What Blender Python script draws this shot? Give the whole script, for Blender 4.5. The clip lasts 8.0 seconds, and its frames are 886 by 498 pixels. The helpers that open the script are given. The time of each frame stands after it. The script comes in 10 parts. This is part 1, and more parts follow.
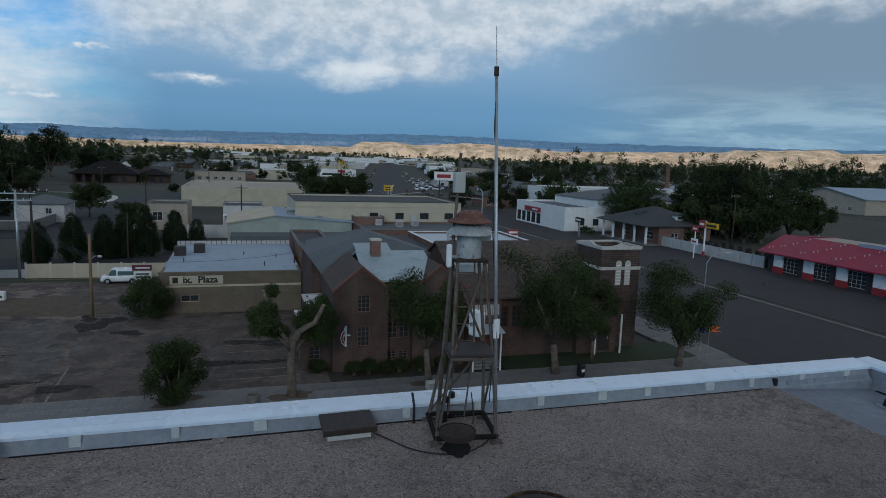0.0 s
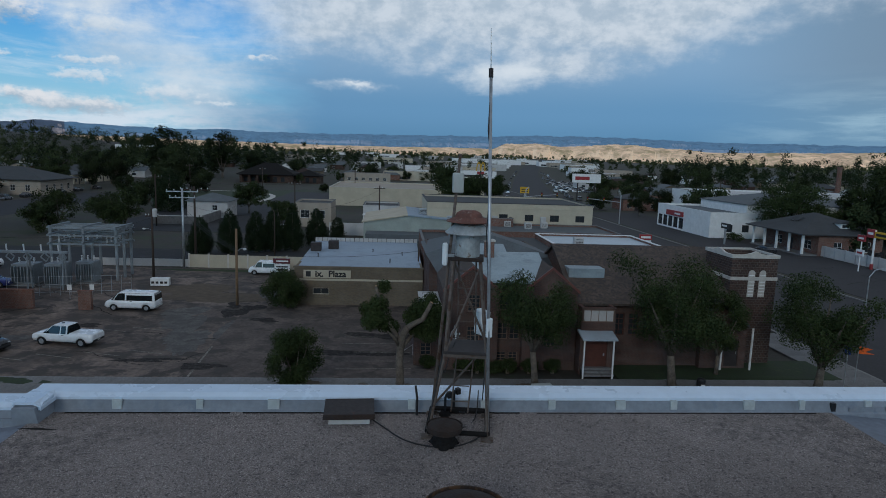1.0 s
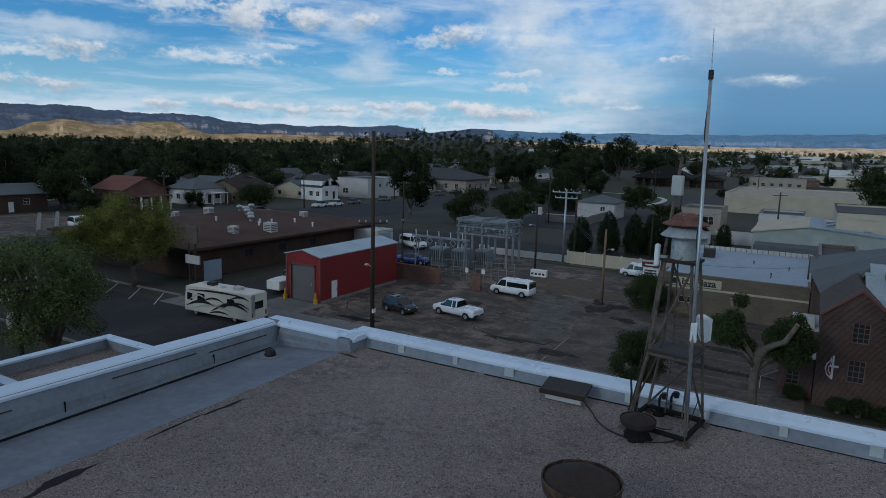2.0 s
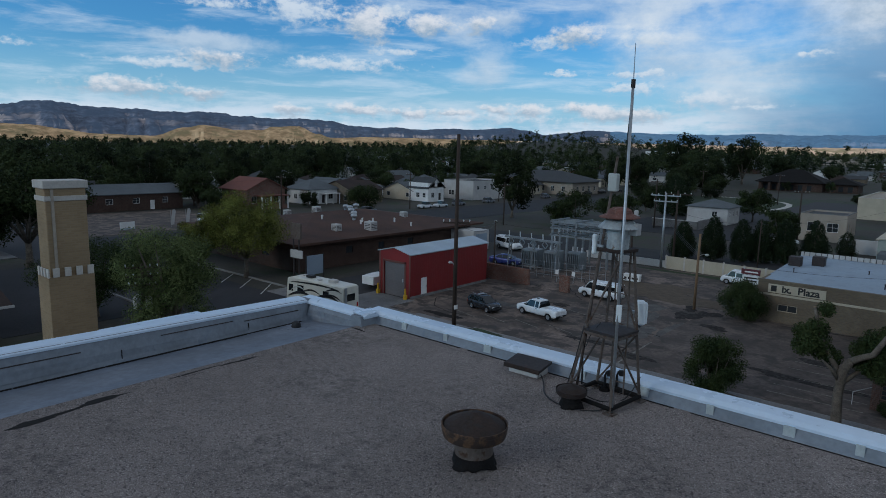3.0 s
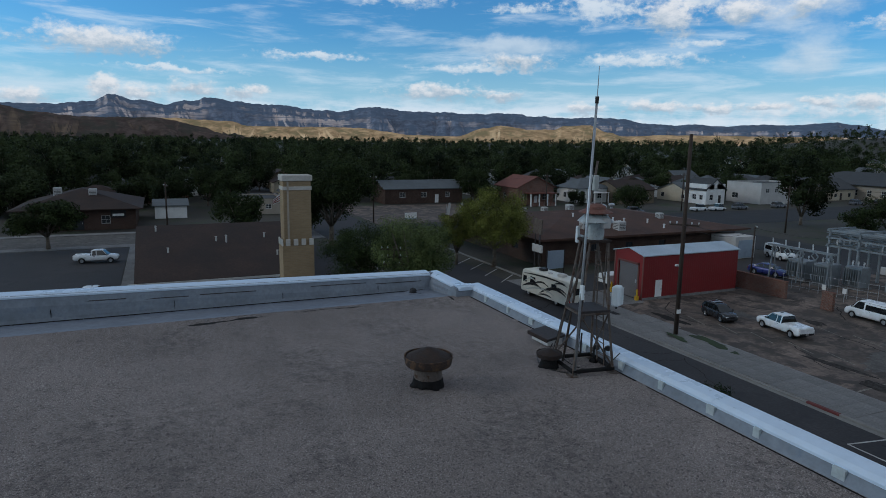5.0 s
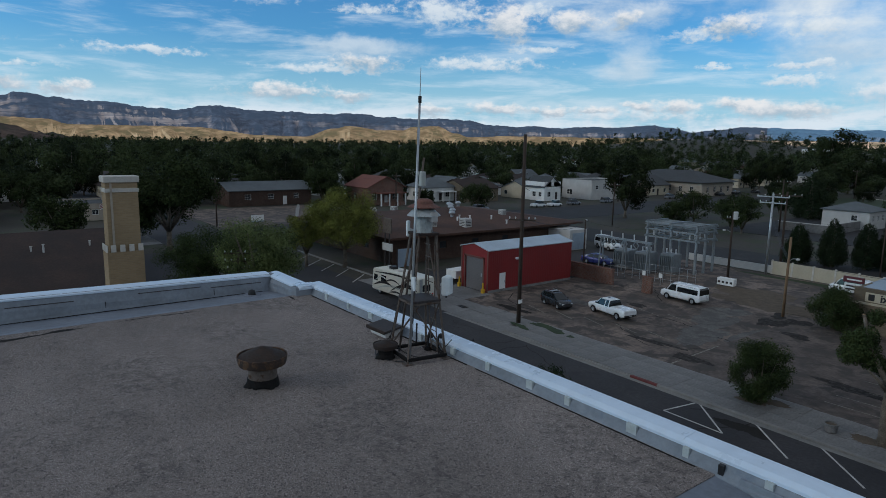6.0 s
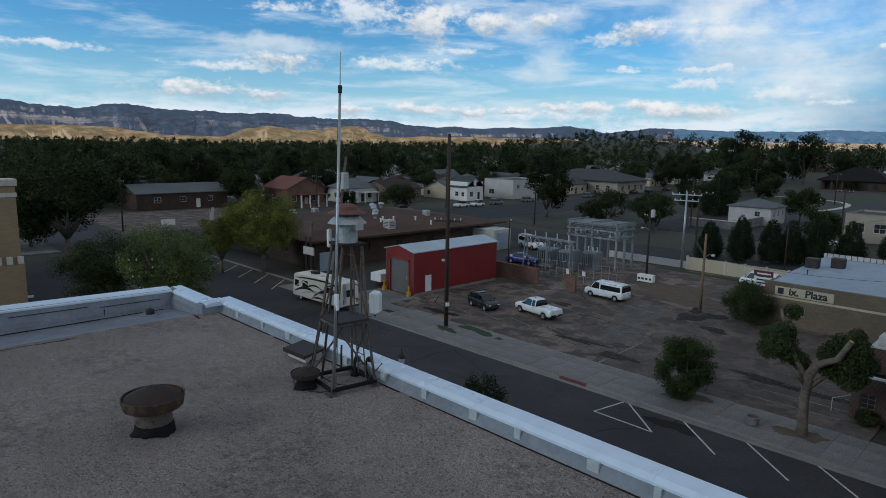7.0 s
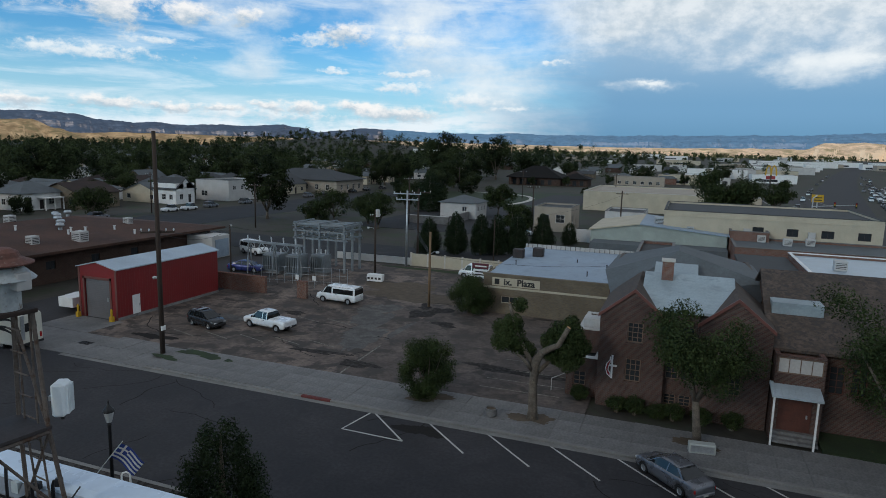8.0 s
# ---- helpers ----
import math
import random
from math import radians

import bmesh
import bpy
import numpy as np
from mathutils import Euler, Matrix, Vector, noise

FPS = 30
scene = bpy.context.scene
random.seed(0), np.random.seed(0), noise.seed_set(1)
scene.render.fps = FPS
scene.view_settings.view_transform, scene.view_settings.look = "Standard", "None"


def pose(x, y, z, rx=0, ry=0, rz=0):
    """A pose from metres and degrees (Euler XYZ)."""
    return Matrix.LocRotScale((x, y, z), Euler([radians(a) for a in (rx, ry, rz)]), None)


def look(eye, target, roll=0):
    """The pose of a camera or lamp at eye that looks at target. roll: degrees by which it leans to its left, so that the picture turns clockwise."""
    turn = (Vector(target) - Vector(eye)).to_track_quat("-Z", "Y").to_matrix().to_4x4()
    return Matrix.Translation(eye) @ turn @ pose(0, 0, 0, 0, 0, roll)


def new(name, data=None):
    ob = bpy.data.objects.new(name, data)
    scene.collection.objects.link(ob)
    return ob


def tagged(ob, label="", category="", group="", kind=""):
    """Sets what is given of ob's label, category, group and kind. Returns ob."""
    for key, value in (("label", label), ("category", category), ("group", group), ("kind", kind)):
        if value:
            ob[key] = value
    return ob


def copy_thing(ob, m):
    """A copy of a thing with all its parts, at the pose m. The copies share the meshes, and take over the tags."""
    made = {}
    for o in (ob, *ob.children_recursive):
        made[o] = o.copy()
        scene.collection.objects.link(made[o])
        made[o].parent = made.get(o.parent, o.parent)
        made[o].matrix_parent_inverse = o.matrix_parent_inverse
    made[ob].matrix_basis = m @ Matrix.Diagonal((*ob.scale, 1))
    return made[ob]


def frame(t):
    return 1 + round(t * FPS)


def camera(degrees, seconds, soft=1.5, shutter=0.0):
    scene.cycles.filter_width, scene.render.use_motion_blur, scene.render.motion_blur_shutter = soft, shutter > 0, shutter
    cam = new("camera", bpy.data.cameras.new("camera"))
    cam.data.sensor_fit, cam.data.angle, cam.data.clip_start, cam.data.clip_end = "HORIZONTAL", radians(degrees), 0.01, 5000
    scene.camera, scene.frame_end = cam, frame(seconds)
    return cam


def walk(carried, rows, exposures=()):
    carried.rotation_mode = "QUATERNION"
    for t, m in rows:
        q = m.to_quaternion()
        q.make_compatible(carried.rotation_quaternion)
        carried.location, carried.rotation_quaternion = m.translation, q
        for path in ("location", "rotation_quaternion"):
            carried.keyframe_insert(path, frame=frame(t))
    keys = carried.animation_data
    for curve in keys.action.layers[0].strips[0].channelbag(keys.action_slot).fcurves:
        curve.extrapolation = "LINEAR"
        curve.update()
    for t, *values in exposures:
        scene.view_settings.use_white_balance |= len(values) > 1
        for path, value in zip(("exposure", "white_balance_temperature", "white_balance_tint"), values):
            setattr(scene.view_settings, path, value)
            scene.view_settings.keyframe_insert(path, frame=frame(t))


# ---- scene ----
cam = camera(69.7, 8.0, 0.9)
PATH = [
    (0, (3.691, -10.029, 15.844), (4.284, -8.139, 15.565), 2.0),
    (0.5, (4.593, -10.309, 15.869), (5.119, -8.4, 15.59), 2.0),
    (1, (5.78, -10.692, 15.902), (5.94, -8.72, 15.614), 1.9),
    (1.5, (7.147, -11.082, 15.93), (6.68, -9.161, 15.626), 1.6),
    (2, (8.635, -11.288, 15.989), (7.642, -9.581, 15.675), 1.5),
    (2.2, (9.27, -11.372, 15.975), (8.206, -9.707, 15.665), 1.5),
    (3.3, (12.636, -11.139, 16.076), (11.323, -9.663, 15.758), 1.3),
    (3.5, (13.273, -11.05, 16.109), (11.925, -9.608, 15.789), 1.4),
    (3.8, (14.217, -10.736, 16.148), (12.59, -9.621, 15.818), 1.1),
    (4, (14.86, -10.451, 16.116), (13.104, -9.55, 15.791), 1.1),
    (4.2, (15.509, -10.097, 16.169), (13.703, -9.305, 15.836), 0.9),
    (5.3, (17.79, -8.885, 16.302), (16.001, -8.056, 15.965), 0.9),
    (5.5, (17.894, -8.856, 16.296), (16.272, -7.732, 15.967), 1.1),
    (6, (17.942, -8.827, 16.249), (16.374, -7.628, 15.923), 1.0),
    (6.5, (17.583, -8.587, 16.235), (16.025, -7.375, 15.909), 1.0),
    (7, (16.59, -7.886, 16.186), (15.179, -6.505, 15.865), 1.0),
    (7.3, (15.834, -7.295, 16.259), (14.424, -5.915, 15.934), 1.0),
    (7.5, (15.3, -6.863, 16.242), (13.892, -5.481, 15.917), 1.1),
    (7.7, (14.793, -6.473, 16.242), (13.561, -4.929, 15.923), 1.2),
    (8, (14.177, -5.843, 16.318), (13.483, -3.993, 16.012), 1.5),
]
walk(cam, [(t, look(eye, target, roll)) for t, eye, target, roll in PATH],
     [(0, 0.05, 6250, 10), (2, -0.05, 6000, 10), (4, 0.08, 6050, 10), (5.5, 0.1, 6250, 10), (7, 0.24, 6450, 10), (7.5, 0.28, 6500, 10), (7.7, 0.36, 6600, 10), (8, 0.36, 6600, 10)])

# ---- sky, sun ----
world = bpy.data.worlds.new("sky")
scene.world = world
world.use_nodes = True
SUN_DIR = Vector((-0.35, -0.85, 0.38)).normalized()


class Nodes:
    """Short hand for building a node tree."""

    def __init__(self, tree, fresh=True):
        self.tree = tree
        if fresh:
            tree.nodes.clear()

    def add(self, kind, values=()):
        n = self.tree.nodes.new(kind)
        for key, v in dict(values).items():
            self.put(v, n.inputs[key])
        return n

    def put(self, v, socket):
        if isinstance(v, bpy.types.NodeSocket):
            self.tree.links.new(v, socket)
        elif isinstance(v, bpy.types.Node):
            self.tree.links.new(v.outputs[0], socket)
        else:
            socket.default_value = v

    def math(self, op, a, b=0.0, c=0.0, clamp=False):
        n = self.add("ShaderNodeMath", {0: a, 1: b, 2: c})
        n.operation, n.use_clamp = op, clamp
        return n.outputs[0]

    def step(self, v, lo, hi, out_lo=0.0, out_hi=1.0):
        n = self.add("ShaderNodeMapRange", {0: v, 1: lo, 2: hi, 3: out_lo, 4: out_hi})
        n.interpolation_type = "SMOOTHSTEP"
        return n.outputs[0]

    def mix(self, f, a, b, mode="MIX"):
        n = self.add("ShaderNodeMix")
        n.data_type, n.blend_type = "RGBA", mode
        self.put(f, n.inputs[0])
        self.put(a if not isinstance(a, tuple) else (*a, 1), n.inputs[6])
        self.put(b if not isinstance(b, tuple) else (*b, 1), n.inputs[7])
        return n.outputs[2]

    def noise(self, vec, scale, detail=6.0, rough=0.55, distort=0.0):
        return self.add("ShaderNodeTexNoise", {"Vector": vec, "Scale": scale, "Detail": detail, "Roughness": rough, "Distortion": distort}).outputs[0]


HEAPS = ((-98.8, 2.9, 1.8, 0.61), (-93.5, 3.8, 1.2, 1.02), (-91.2, 3.4, 1.9, 0.66), (-87.3, 4.0, 1.8, 0.67), (-83.1, 3.8, 1.6, 0.6), (-93.3, 7.2, 5.3, 0.98), (-66.3, 4.2, 4.0, 0.67), (-61.3, 4.0, 2.9, 0.48), (-54.2, 2.9, 1.7, 0.43), (-48.4, 3.1, 2.4, 0.41), (-43.6, 3.0, 2.5, 0.4))
HEAPS += ((-36.1, 3.3, 1.5, 0.46), (-33.2, 3.3, 1.5, 0.53), (-60.0, 6.8, 3.0, 0.62), (-40.0, 3.1, 2.0, 0.34), (-47.6, 10.1, 2.3, 1.54), (-42.0, 10.2, 1.9, 0.79), (-37.7, 10.3, 1.2, 0.71), (-29.3, 9.5, 2.2, 0.81), (-28.7, 3.5, 2.1, 0.5), (-25.4, 3.1, 4.0, 0.7))
WISPS = ((-49.1, 6.8, 7.7, 0.72), (-36.0, 2.6, 11.2, 0.63), (-77.6, 6.9, 5.3, 0.54), (-63.2, 6.2, 6.0, 0.49), (-69.3, 11.7, 4.4, 0.81), (-59.5, 11.0, 3.7, 0.58), (-52.9, 11.0, 5.1, 1.53), (-45.2, 11.2, 3.0, 1.08), (-32.2, 8.9, 2.9, 0.72), (-44.6, 8.1, 2.8, 0.45), (-24.3, 6.4, 4.2, 0.45), (-23.5, 9.2, 2.8, 1.17), (-88.2, 5.4, 5.6, 0.36), (-18.9, 4.3, 3.7, 0.99), (-24.8, 5.2, 3.7, 0.54), (-30.4, 6.4, 2.3, 0.27), (-3.5, 5.9, 2.3, 0.4), (-11.5, 7.6, 1.9, 0.4), (-15.4, 3.7, 2.8, 0.45))
VEILS = ((-39.6, 10.1, 4.2, 2.0), (-35.8, 10.7, 2.6, 0.9), (8.7, 7.2, 4.5, 1.5), (-19.0, 8.5, 9.0, 4.2), (-16.5, 5.0, 6.0, 1.8), (-24.0, 12.0, 8.0, 2.5), (-36.7, 7.0, 2.9, 2.16), (-60.3, 8.0, 5.1, 0.81), (-22.9, 9.2, 6.0, 3.82), (9.1, 6.9, 3.7, 1.26), (-3.8, 5.8, 3.5, 0.63))


def build_sky():
    n = Nodes(world.node_tree)
    d = n.add("ShaderNodeTexCoord").outputs["Generated"]
    x, y, z = n.add("ShaderNodeSeparateXYZ", {0: d}).outputs
    sky = n.add("ShaderNodeTexSky")
    sky.sky_type, sky.sun_disc, sky.sun_elevation = "NISHITA", False, math.asin(SUN_DIR.z)
    sky.sun_rotation, sky.air_density, sky.dust_density = math.atan2(SUN_DIR.x, SUN_DIR.y), 1.0, 0.6
    clear = n.mix(1.0, sky.outputs[0], (0.031, 0.076, 0.116), "MULTIPLY")
    az = n.math("MULTIPLY", n.math("ARCTAN2", x, y), 180 / math.pi)
    el = n.math("MULTIPLY", z, 180 / math.pi)

    def field(sa, sz, detail=7, rough=0.58, shift=0.0, distort=0.0):
        p = n.add("ShaderNodeCombineXYZ", {0: n.math("MULTIPLY", az, sa), 1: n.math("MULTIPLY", el, sz), 2: shift}).outputs[0]
        return n.noise(p, 1.0, detail, rough, distort)
    bulge = field(0.42, 0.62, 7, 0.62, 2.0)
    fine = field(1.3, 2.0, 5, 0.6, 5.0)
    streak = field(0.10, 0.62, 7, 0.62, 8.0, 0.3)
    veil = field(0.055, 0.16, 7, 0.6, 12.0, 0.3)
    warp_a = n.math("MULTIPLY_ADD", field(0.5, 0.8, 5, 0.6, 31.0), 4.0, -2.0)
    warp_e = n.math("MULTIPLY_ADD", field(0.5, 0.8, 5, 0.6, 37.0), 1.6, -0.8)
    here = n.add("ShaderNodeCombineXYZ", {0: n.math("ADD", az, warp_a), 1: n.math("ADD", el, warp_e), 2: 0.0}).outputs[0]

    def place(a, e, w, h):
        """How far from a cloud's middle, in its own half widths, and how high in it."""
        off = n.add("ShaderNodeVectorMath", {0: here, 1: (-a, -e, 0)})
        rel = n.add("ShaderNodeVectorMath", {0: off.outputs[0], 1: (1 / w, 1 / h, 0)})
        far = n.add("ShaderNodeVectorMath", {0: rel.outputs[0]})
        rel.operation, far.operation = "MULTIPLY", "LENGTH"
        return far.outputs["Value"], n.add("ShaderNodeSeparateXYZ", {0: rel.outputs[0]}).outputs[1]

    # clear side: blue paling to the horizon, thin streaks
    fair = n.mix(n.step(el, 0.0, 9.5), (0.34, 0.55, 0.68), clear)
    fair = n.mix(n.math("MULTIPLY", n.step(streak, 0.46, 0.72), 0.55), fair, (0.66, 0.74, 0.80))
    fair = n.mix(n.math("MULTIPLY", n.step(el, 4.6, 2.2), n.step(n.math("ADD", streak, n.math("MULTIPLY", bulge, 0.5)), 0.55, 0.85)), fair, (0.62, 0.70, 0.76))
    # storm side
    edge = n.math("ADD", n.math("ADD", az, n.math("MULTIPLY_ADD", veil, 14.0, -7.0)), n.math("MULTIPLY", el, -0.2))
    storm = n.step(edge, -20.0, -8.0)
    grey = n.mix(n.step(el, 0.8, 4.0), (0.105, 0.240, 0.385), (0.135, 0.285, 0.455))
    grey = n.mix(n.step(el, 4.0, 8.5), grey, (0.215, 0.360, 0.520))
    grey = n.mix(n.step(az, 24.0, 40.0), grey, n.mix(n.step(el, 3.0, 8.0), n.mix(n.step(streak, 0.40, 0.62), (0.17, 0.30, 0.42), (0.30, 0.45, 0.55)), (0.185, 0.275, 0.370)))
    deck = n.math("ADD", n.math("ADD", el, n.math("MULTIPLY_ADD", veil, 9.0, -4.5)), n.math("ADD", n.math("MULTIPLY_ADD", bulge, 3.0, -1.5), n.math("MULTIPLY", n.step(az, 14.0, 38.0), -4.2)))
    grey = n.mix(n.math("MULTIPLY", n.step(deck, 6.2, 10.4), 0.93), grey, n.mix(n.step(bulge, 0.35, 0.65), (0.42, 0.50, 0.57), (0.62, 0.67, 0.71)))
    col = n.mix(storm, fair, grey)
    # ragged wisps and veils
    for clouds, strength, lo, hi in ((VEILS, 0.62, -0.62, 0.12), (WISPS, 0.85, -0.45, 0.10)):
        for a, e, w, h in clouds:
            far, up = place(a, e, w, h)
            body = n.math("MULTIPLY_ADD", n.math("ADD", bulge, fine), 1.1, -1.1) if clouds is WISPS else n.math("MULTIPLY_ADD", n.math("ADD", veil, n.math("MULTIPLY", bulge, 0.35)), 1.5, -1.0)
            cover = n.step(n.math("SUBTRACT", body, n.math("MULTIPLY", far, 0.62)), lo - 0.12, hi - 0.12, 0.0, strength)
            col = n.mix(cover, col, n.mix(n.step(n.math("ADD", up, n.math("MULTIPLY", bulge, 2.0)), 0.2, 1.5), (0.48, 0.57, 0.65), (0.68, 0.73, 0.76)))
    # heaped cumulus with lit tops and grey feet
    for a, e, w, h in HEAPS:
        far, up = place(a, e, w * 1.1, h * 1.15)
        body = n.math("MULTIPLY_ADD", n.math("ADD", bulge, n.math("MULTIPLY", fine, 0.6)), 1.5, -1.2)
        cover = n.step(n.math("SUBTRACT", body, n.math("MULTIPLY", far, 0.8)), -0.96, -0.22, 0.0, 0.92)
        tone = n.math("ADD", up, n.math("MULTIPLY_ADD", n.math("ADD", fine, bulge), 1.8, -1.8))
        lit = n.mix(n.step(tone, -0.8, 0.75), (0.34, 0.43, 0.51), (0.74, 0.74, 0.74))
        col = n.mix(cover, col, lit)
    # the deck closes overhead
    col = n.mix(n.step(el, 16.0, 36.0), col, (0.272, 0.312, 0.362))
    bg = n.add("ShaderNodeBackground", {0: col, 1: 1.0})
    n.add("ShaderNodeOutputWorld", {0: bg})


build_sky()
sun = new("sun", bpy.data.lights.new("sun", "SUN"))
sun.data.energy, sun.data.angle, sun.data.color = 0.5, radians(14), (1.0, 0.92, 0.8)
sun.rotation_euler = (-SUN_DIR).to_track_quat("-Z", "Y").to_euler()


# ---- materials ----
def material(name, base, rough=0.85, metal=0.0, var=0.25, scale=0.6, fine=18.0, bump=0.15, other=None, other_at=(0.5, 0.7), spec=0.4, glow=0.0, island=0.0, rand=0.0):
    """A weathered surface: two scales of mottling, fine bump, and a second tone in patches."""
    m = bpy.data.materials.new(name)
    m.use_nodes = True
    n = Nodes(m.node_tree)
    co = n.add("ShaderNodeTexCoord").outputs["Object"]
    a, b = n.noise(co, scale, 5, 0.6), n.noise(co, fine, 4, 0.6)
    col = n.mix(1.0, base, n.step(a, 0.25, 0.75, 1 - var, 1 + var * 0.6), "MULTIPLY")
    col = n.mix(1.0, col, n.step(b, 0.2, 0.8, 1 - var * 0.6, 1 + var * 0.6), "MULTIPLY")
    if other:
        col = n.mix(n.step(n.noise(co, scale * 2.3, 7, 0.65, 0.3), *other_at), col, other)
    if island:
        r = n.add("ShaderNodeNewGeometry").outputs["Random Per Island"]
        col = n.mix(1.0, col, n.math("MULTIPLY_ADD", r, island * 2, 1 - island), "MULTIPLY")
    if rand:
        r = n.add("ShaderNodeObjectInfo").outputs["Random"]
        col = n.mix(1.0, col, n.math("MULTIPLY_ADD", r, rand * 2, 1 - rand), "MULTIPLY")
    bs = n.add("ShaderNodeBsdfPrincipled", {"Base Color": col, "Metallic": metal, "Specular IOR Level": spec,
                                             "Roughness": n.step(a, 0.2, 0.8, max(rough - 0.1, 0.03), min(rough + 0.1, 1))})
    if bump:
        n.put(n.add("ShaderNodeBump", {"Height": b, "Strength": bump, "Distance": 0.02}).outputs[0], bs.inputs["Normal"])
    if glow:
        n.put(col, bs.inputs["Emission Color"])
        bs.inputs["Emission Strength"].default_value = glow
    n.add("ShaderNodeOutputMaterial", {0: bs})
    return m


def brick_material(name, one, two, mortar, length=0.22, height=0.075, var=0.2):
    """Coursed brick on upright walls that run along x or y."""
    m = bpy.data.materials.new(name)
    m.use_nodes = True
    n = Nodes(m.node_tree)
    co = n.add("ShaderNodeTexCoord").outputs["Object"]
    x, y, z = n.add("ShaderNodeSeparateXYZ", {0: co}).outputs
    flat = n.add("ShaderNodeCombineXYZ", {0: n.math("ADD", x, y), 1: z, 2: 0.0}).outputs[0]
    bt = n.add("ShaderNodeTexBrick", {"Vector": flat, "Color1": (*one, 1), "Color2": (*two, 1), "Mortar": (*mortar, 1), "Scale": 1.0,
                                      "Mortar Size": 0.012, "Brick Width": length, "Row Height": height, "Bias": 0.1})
    a = n.noise(co, 0.5, 5, 0.6)
    col = n.mix(1.0, bt.outputs[0], n.step(a, 0.25, 0.75, 1 - var, 1 + var), "MULTIPLY")
    bs = n.add("ShaderNodeBsdfPrincipled", {"Base Color": col, "Roughness": 0.9, "Specular IOR Level": 0.2})
    n.put(n.add("ShaderNodeBump", {"Height": bt.outputs[1], "Strength": 0.4, "Distance": -0.01}).outputs[0], bs.inputs["Normal"])
    n.add("ShaderNodeOutputMaterial", {0: bs})
    return m


def ribbed_material(name, base, pitch=0.3, rough=0.5, metal=0.0, axis=0, var=0.15, other=None):
    """Sheet with standing ribs along one axis."""
    m = material(name, base, rough, metal, var, 0.4, 8.0, 0.0, other)
    n = Nodes(m.node_tree, False)
    co = n.add("ShaderNodeTexCoord").outputs["Object"]
    v = n.add("ShaderNodeSeparateXYZ", {0: co}).outputs[axis]
    w = n.math("PINGPONG", v, pitch / 2)
    bs = next(q for q in m.node_tree.nodes if q.type == "BSDF_PRINCIPLED")
    n.put(n.add("ShaderNodeBump", {"Height": n.step(w, 0.0, 0.03), "Strength": 0.6, "Distance": 0.03}).outputs[0], bs.inputs["Normal"])
    return m


def glass_material(name, tint=(0.03, 0.035, 0.04)):
    m = bpy.data.materials.new(name)
    m.use_nodes = True
    n = Nodes(m.node_tree)
    bs = n.add("ShaderNodeBsdfPrincipled", {"Base Color": (*tint, 1), "Roughness": 0.06, "IOR": 1.5, "Specular IOR Level": 0.6})
    n.add("ShaderNodeOutputMaterial", {0: bs})
    return m


def gravel_material():
    m = bpy.data.materials.new("roof gravel")
    m.use_nodes = True
    n = Nodes(m.node_tree)
    co = n.add("ShaderNodeTexCoord").outputs["Object"]
    stone = n.add("ShaderNodeTexVoronoi", {"Vector": co, "Scale": 92.0, "Randomness": 1.0})
    big = n.add("ShaderNodeTexVoronoi", {"Vector": co, "Scale": 40.0, "Randomness": 1.0})
    shade, odd, _ = n.add("ShaderNodeSeparateXYZ", {0: stone.outputs["Color"]}).outputs
    lump = n.add("ShaderNodeSeparateXYZ", {0: big.outputs["Color"]}).outputs[0]
    col = n.mix(shade, (0.112, 0.095, 0.090), (0.300, 0.255, 0.238))
    col = n.mix(n.step(odd, 0.90, 0.93), col, (0.42, 0.38, 0.35))
    col = n.mix(n.math("MULTIPLY", n.step(lump, 0.90, 0.94), 0.7), col, (0.050, 0.045, 0.044))
    # bare spots where the bitumen shows, in drifts
    drift = n.step(n.noise(co, 0.42, 6, 0.62), 0.44, 0.62)
    bare = n.math("MULTIPLY", drift, n.step(n.noise(co, 5.0, 6, 0.78), 0.42, 0.62))
    col = n.mix(n.math("MULTIPLY", bare, 0.50), col, (0.046, 0.043, 0.044))
    crumbs = n.math("MULTIPLY", n.step(n.noise(co, 11.0, 3, 0.75), 0.66, 0.70), n.step(n.noise(co, 0.9, 4, 0.6), 0.42, 0.60))
    col = n.mix(n.math("MULTIPLY", crumbs, 0.85), col, (0.022, 0.020, 0.022))
    col = n.mix(1.0, col, n.step(n.noise(co, 0.22, 5, 0.65), 0.3, 0.7, 0.78, 1.16), "MULTIPLY")
    bs = n.add("ShaderNodeBsdfPrincipled", {"Base Color": col, "Roughness": 0.95, "Specular IOR Level": 0.15})
    n.put(n.add("ShaderNodeBump", {"Height": stone.outputs["Distance"], "Strength": 0.45, "Distance": -0.014}).outputs[0], bs.inputs["Normal"])
    n.add("ShaderNodeOutputMaterial", {0: bs})
    return m


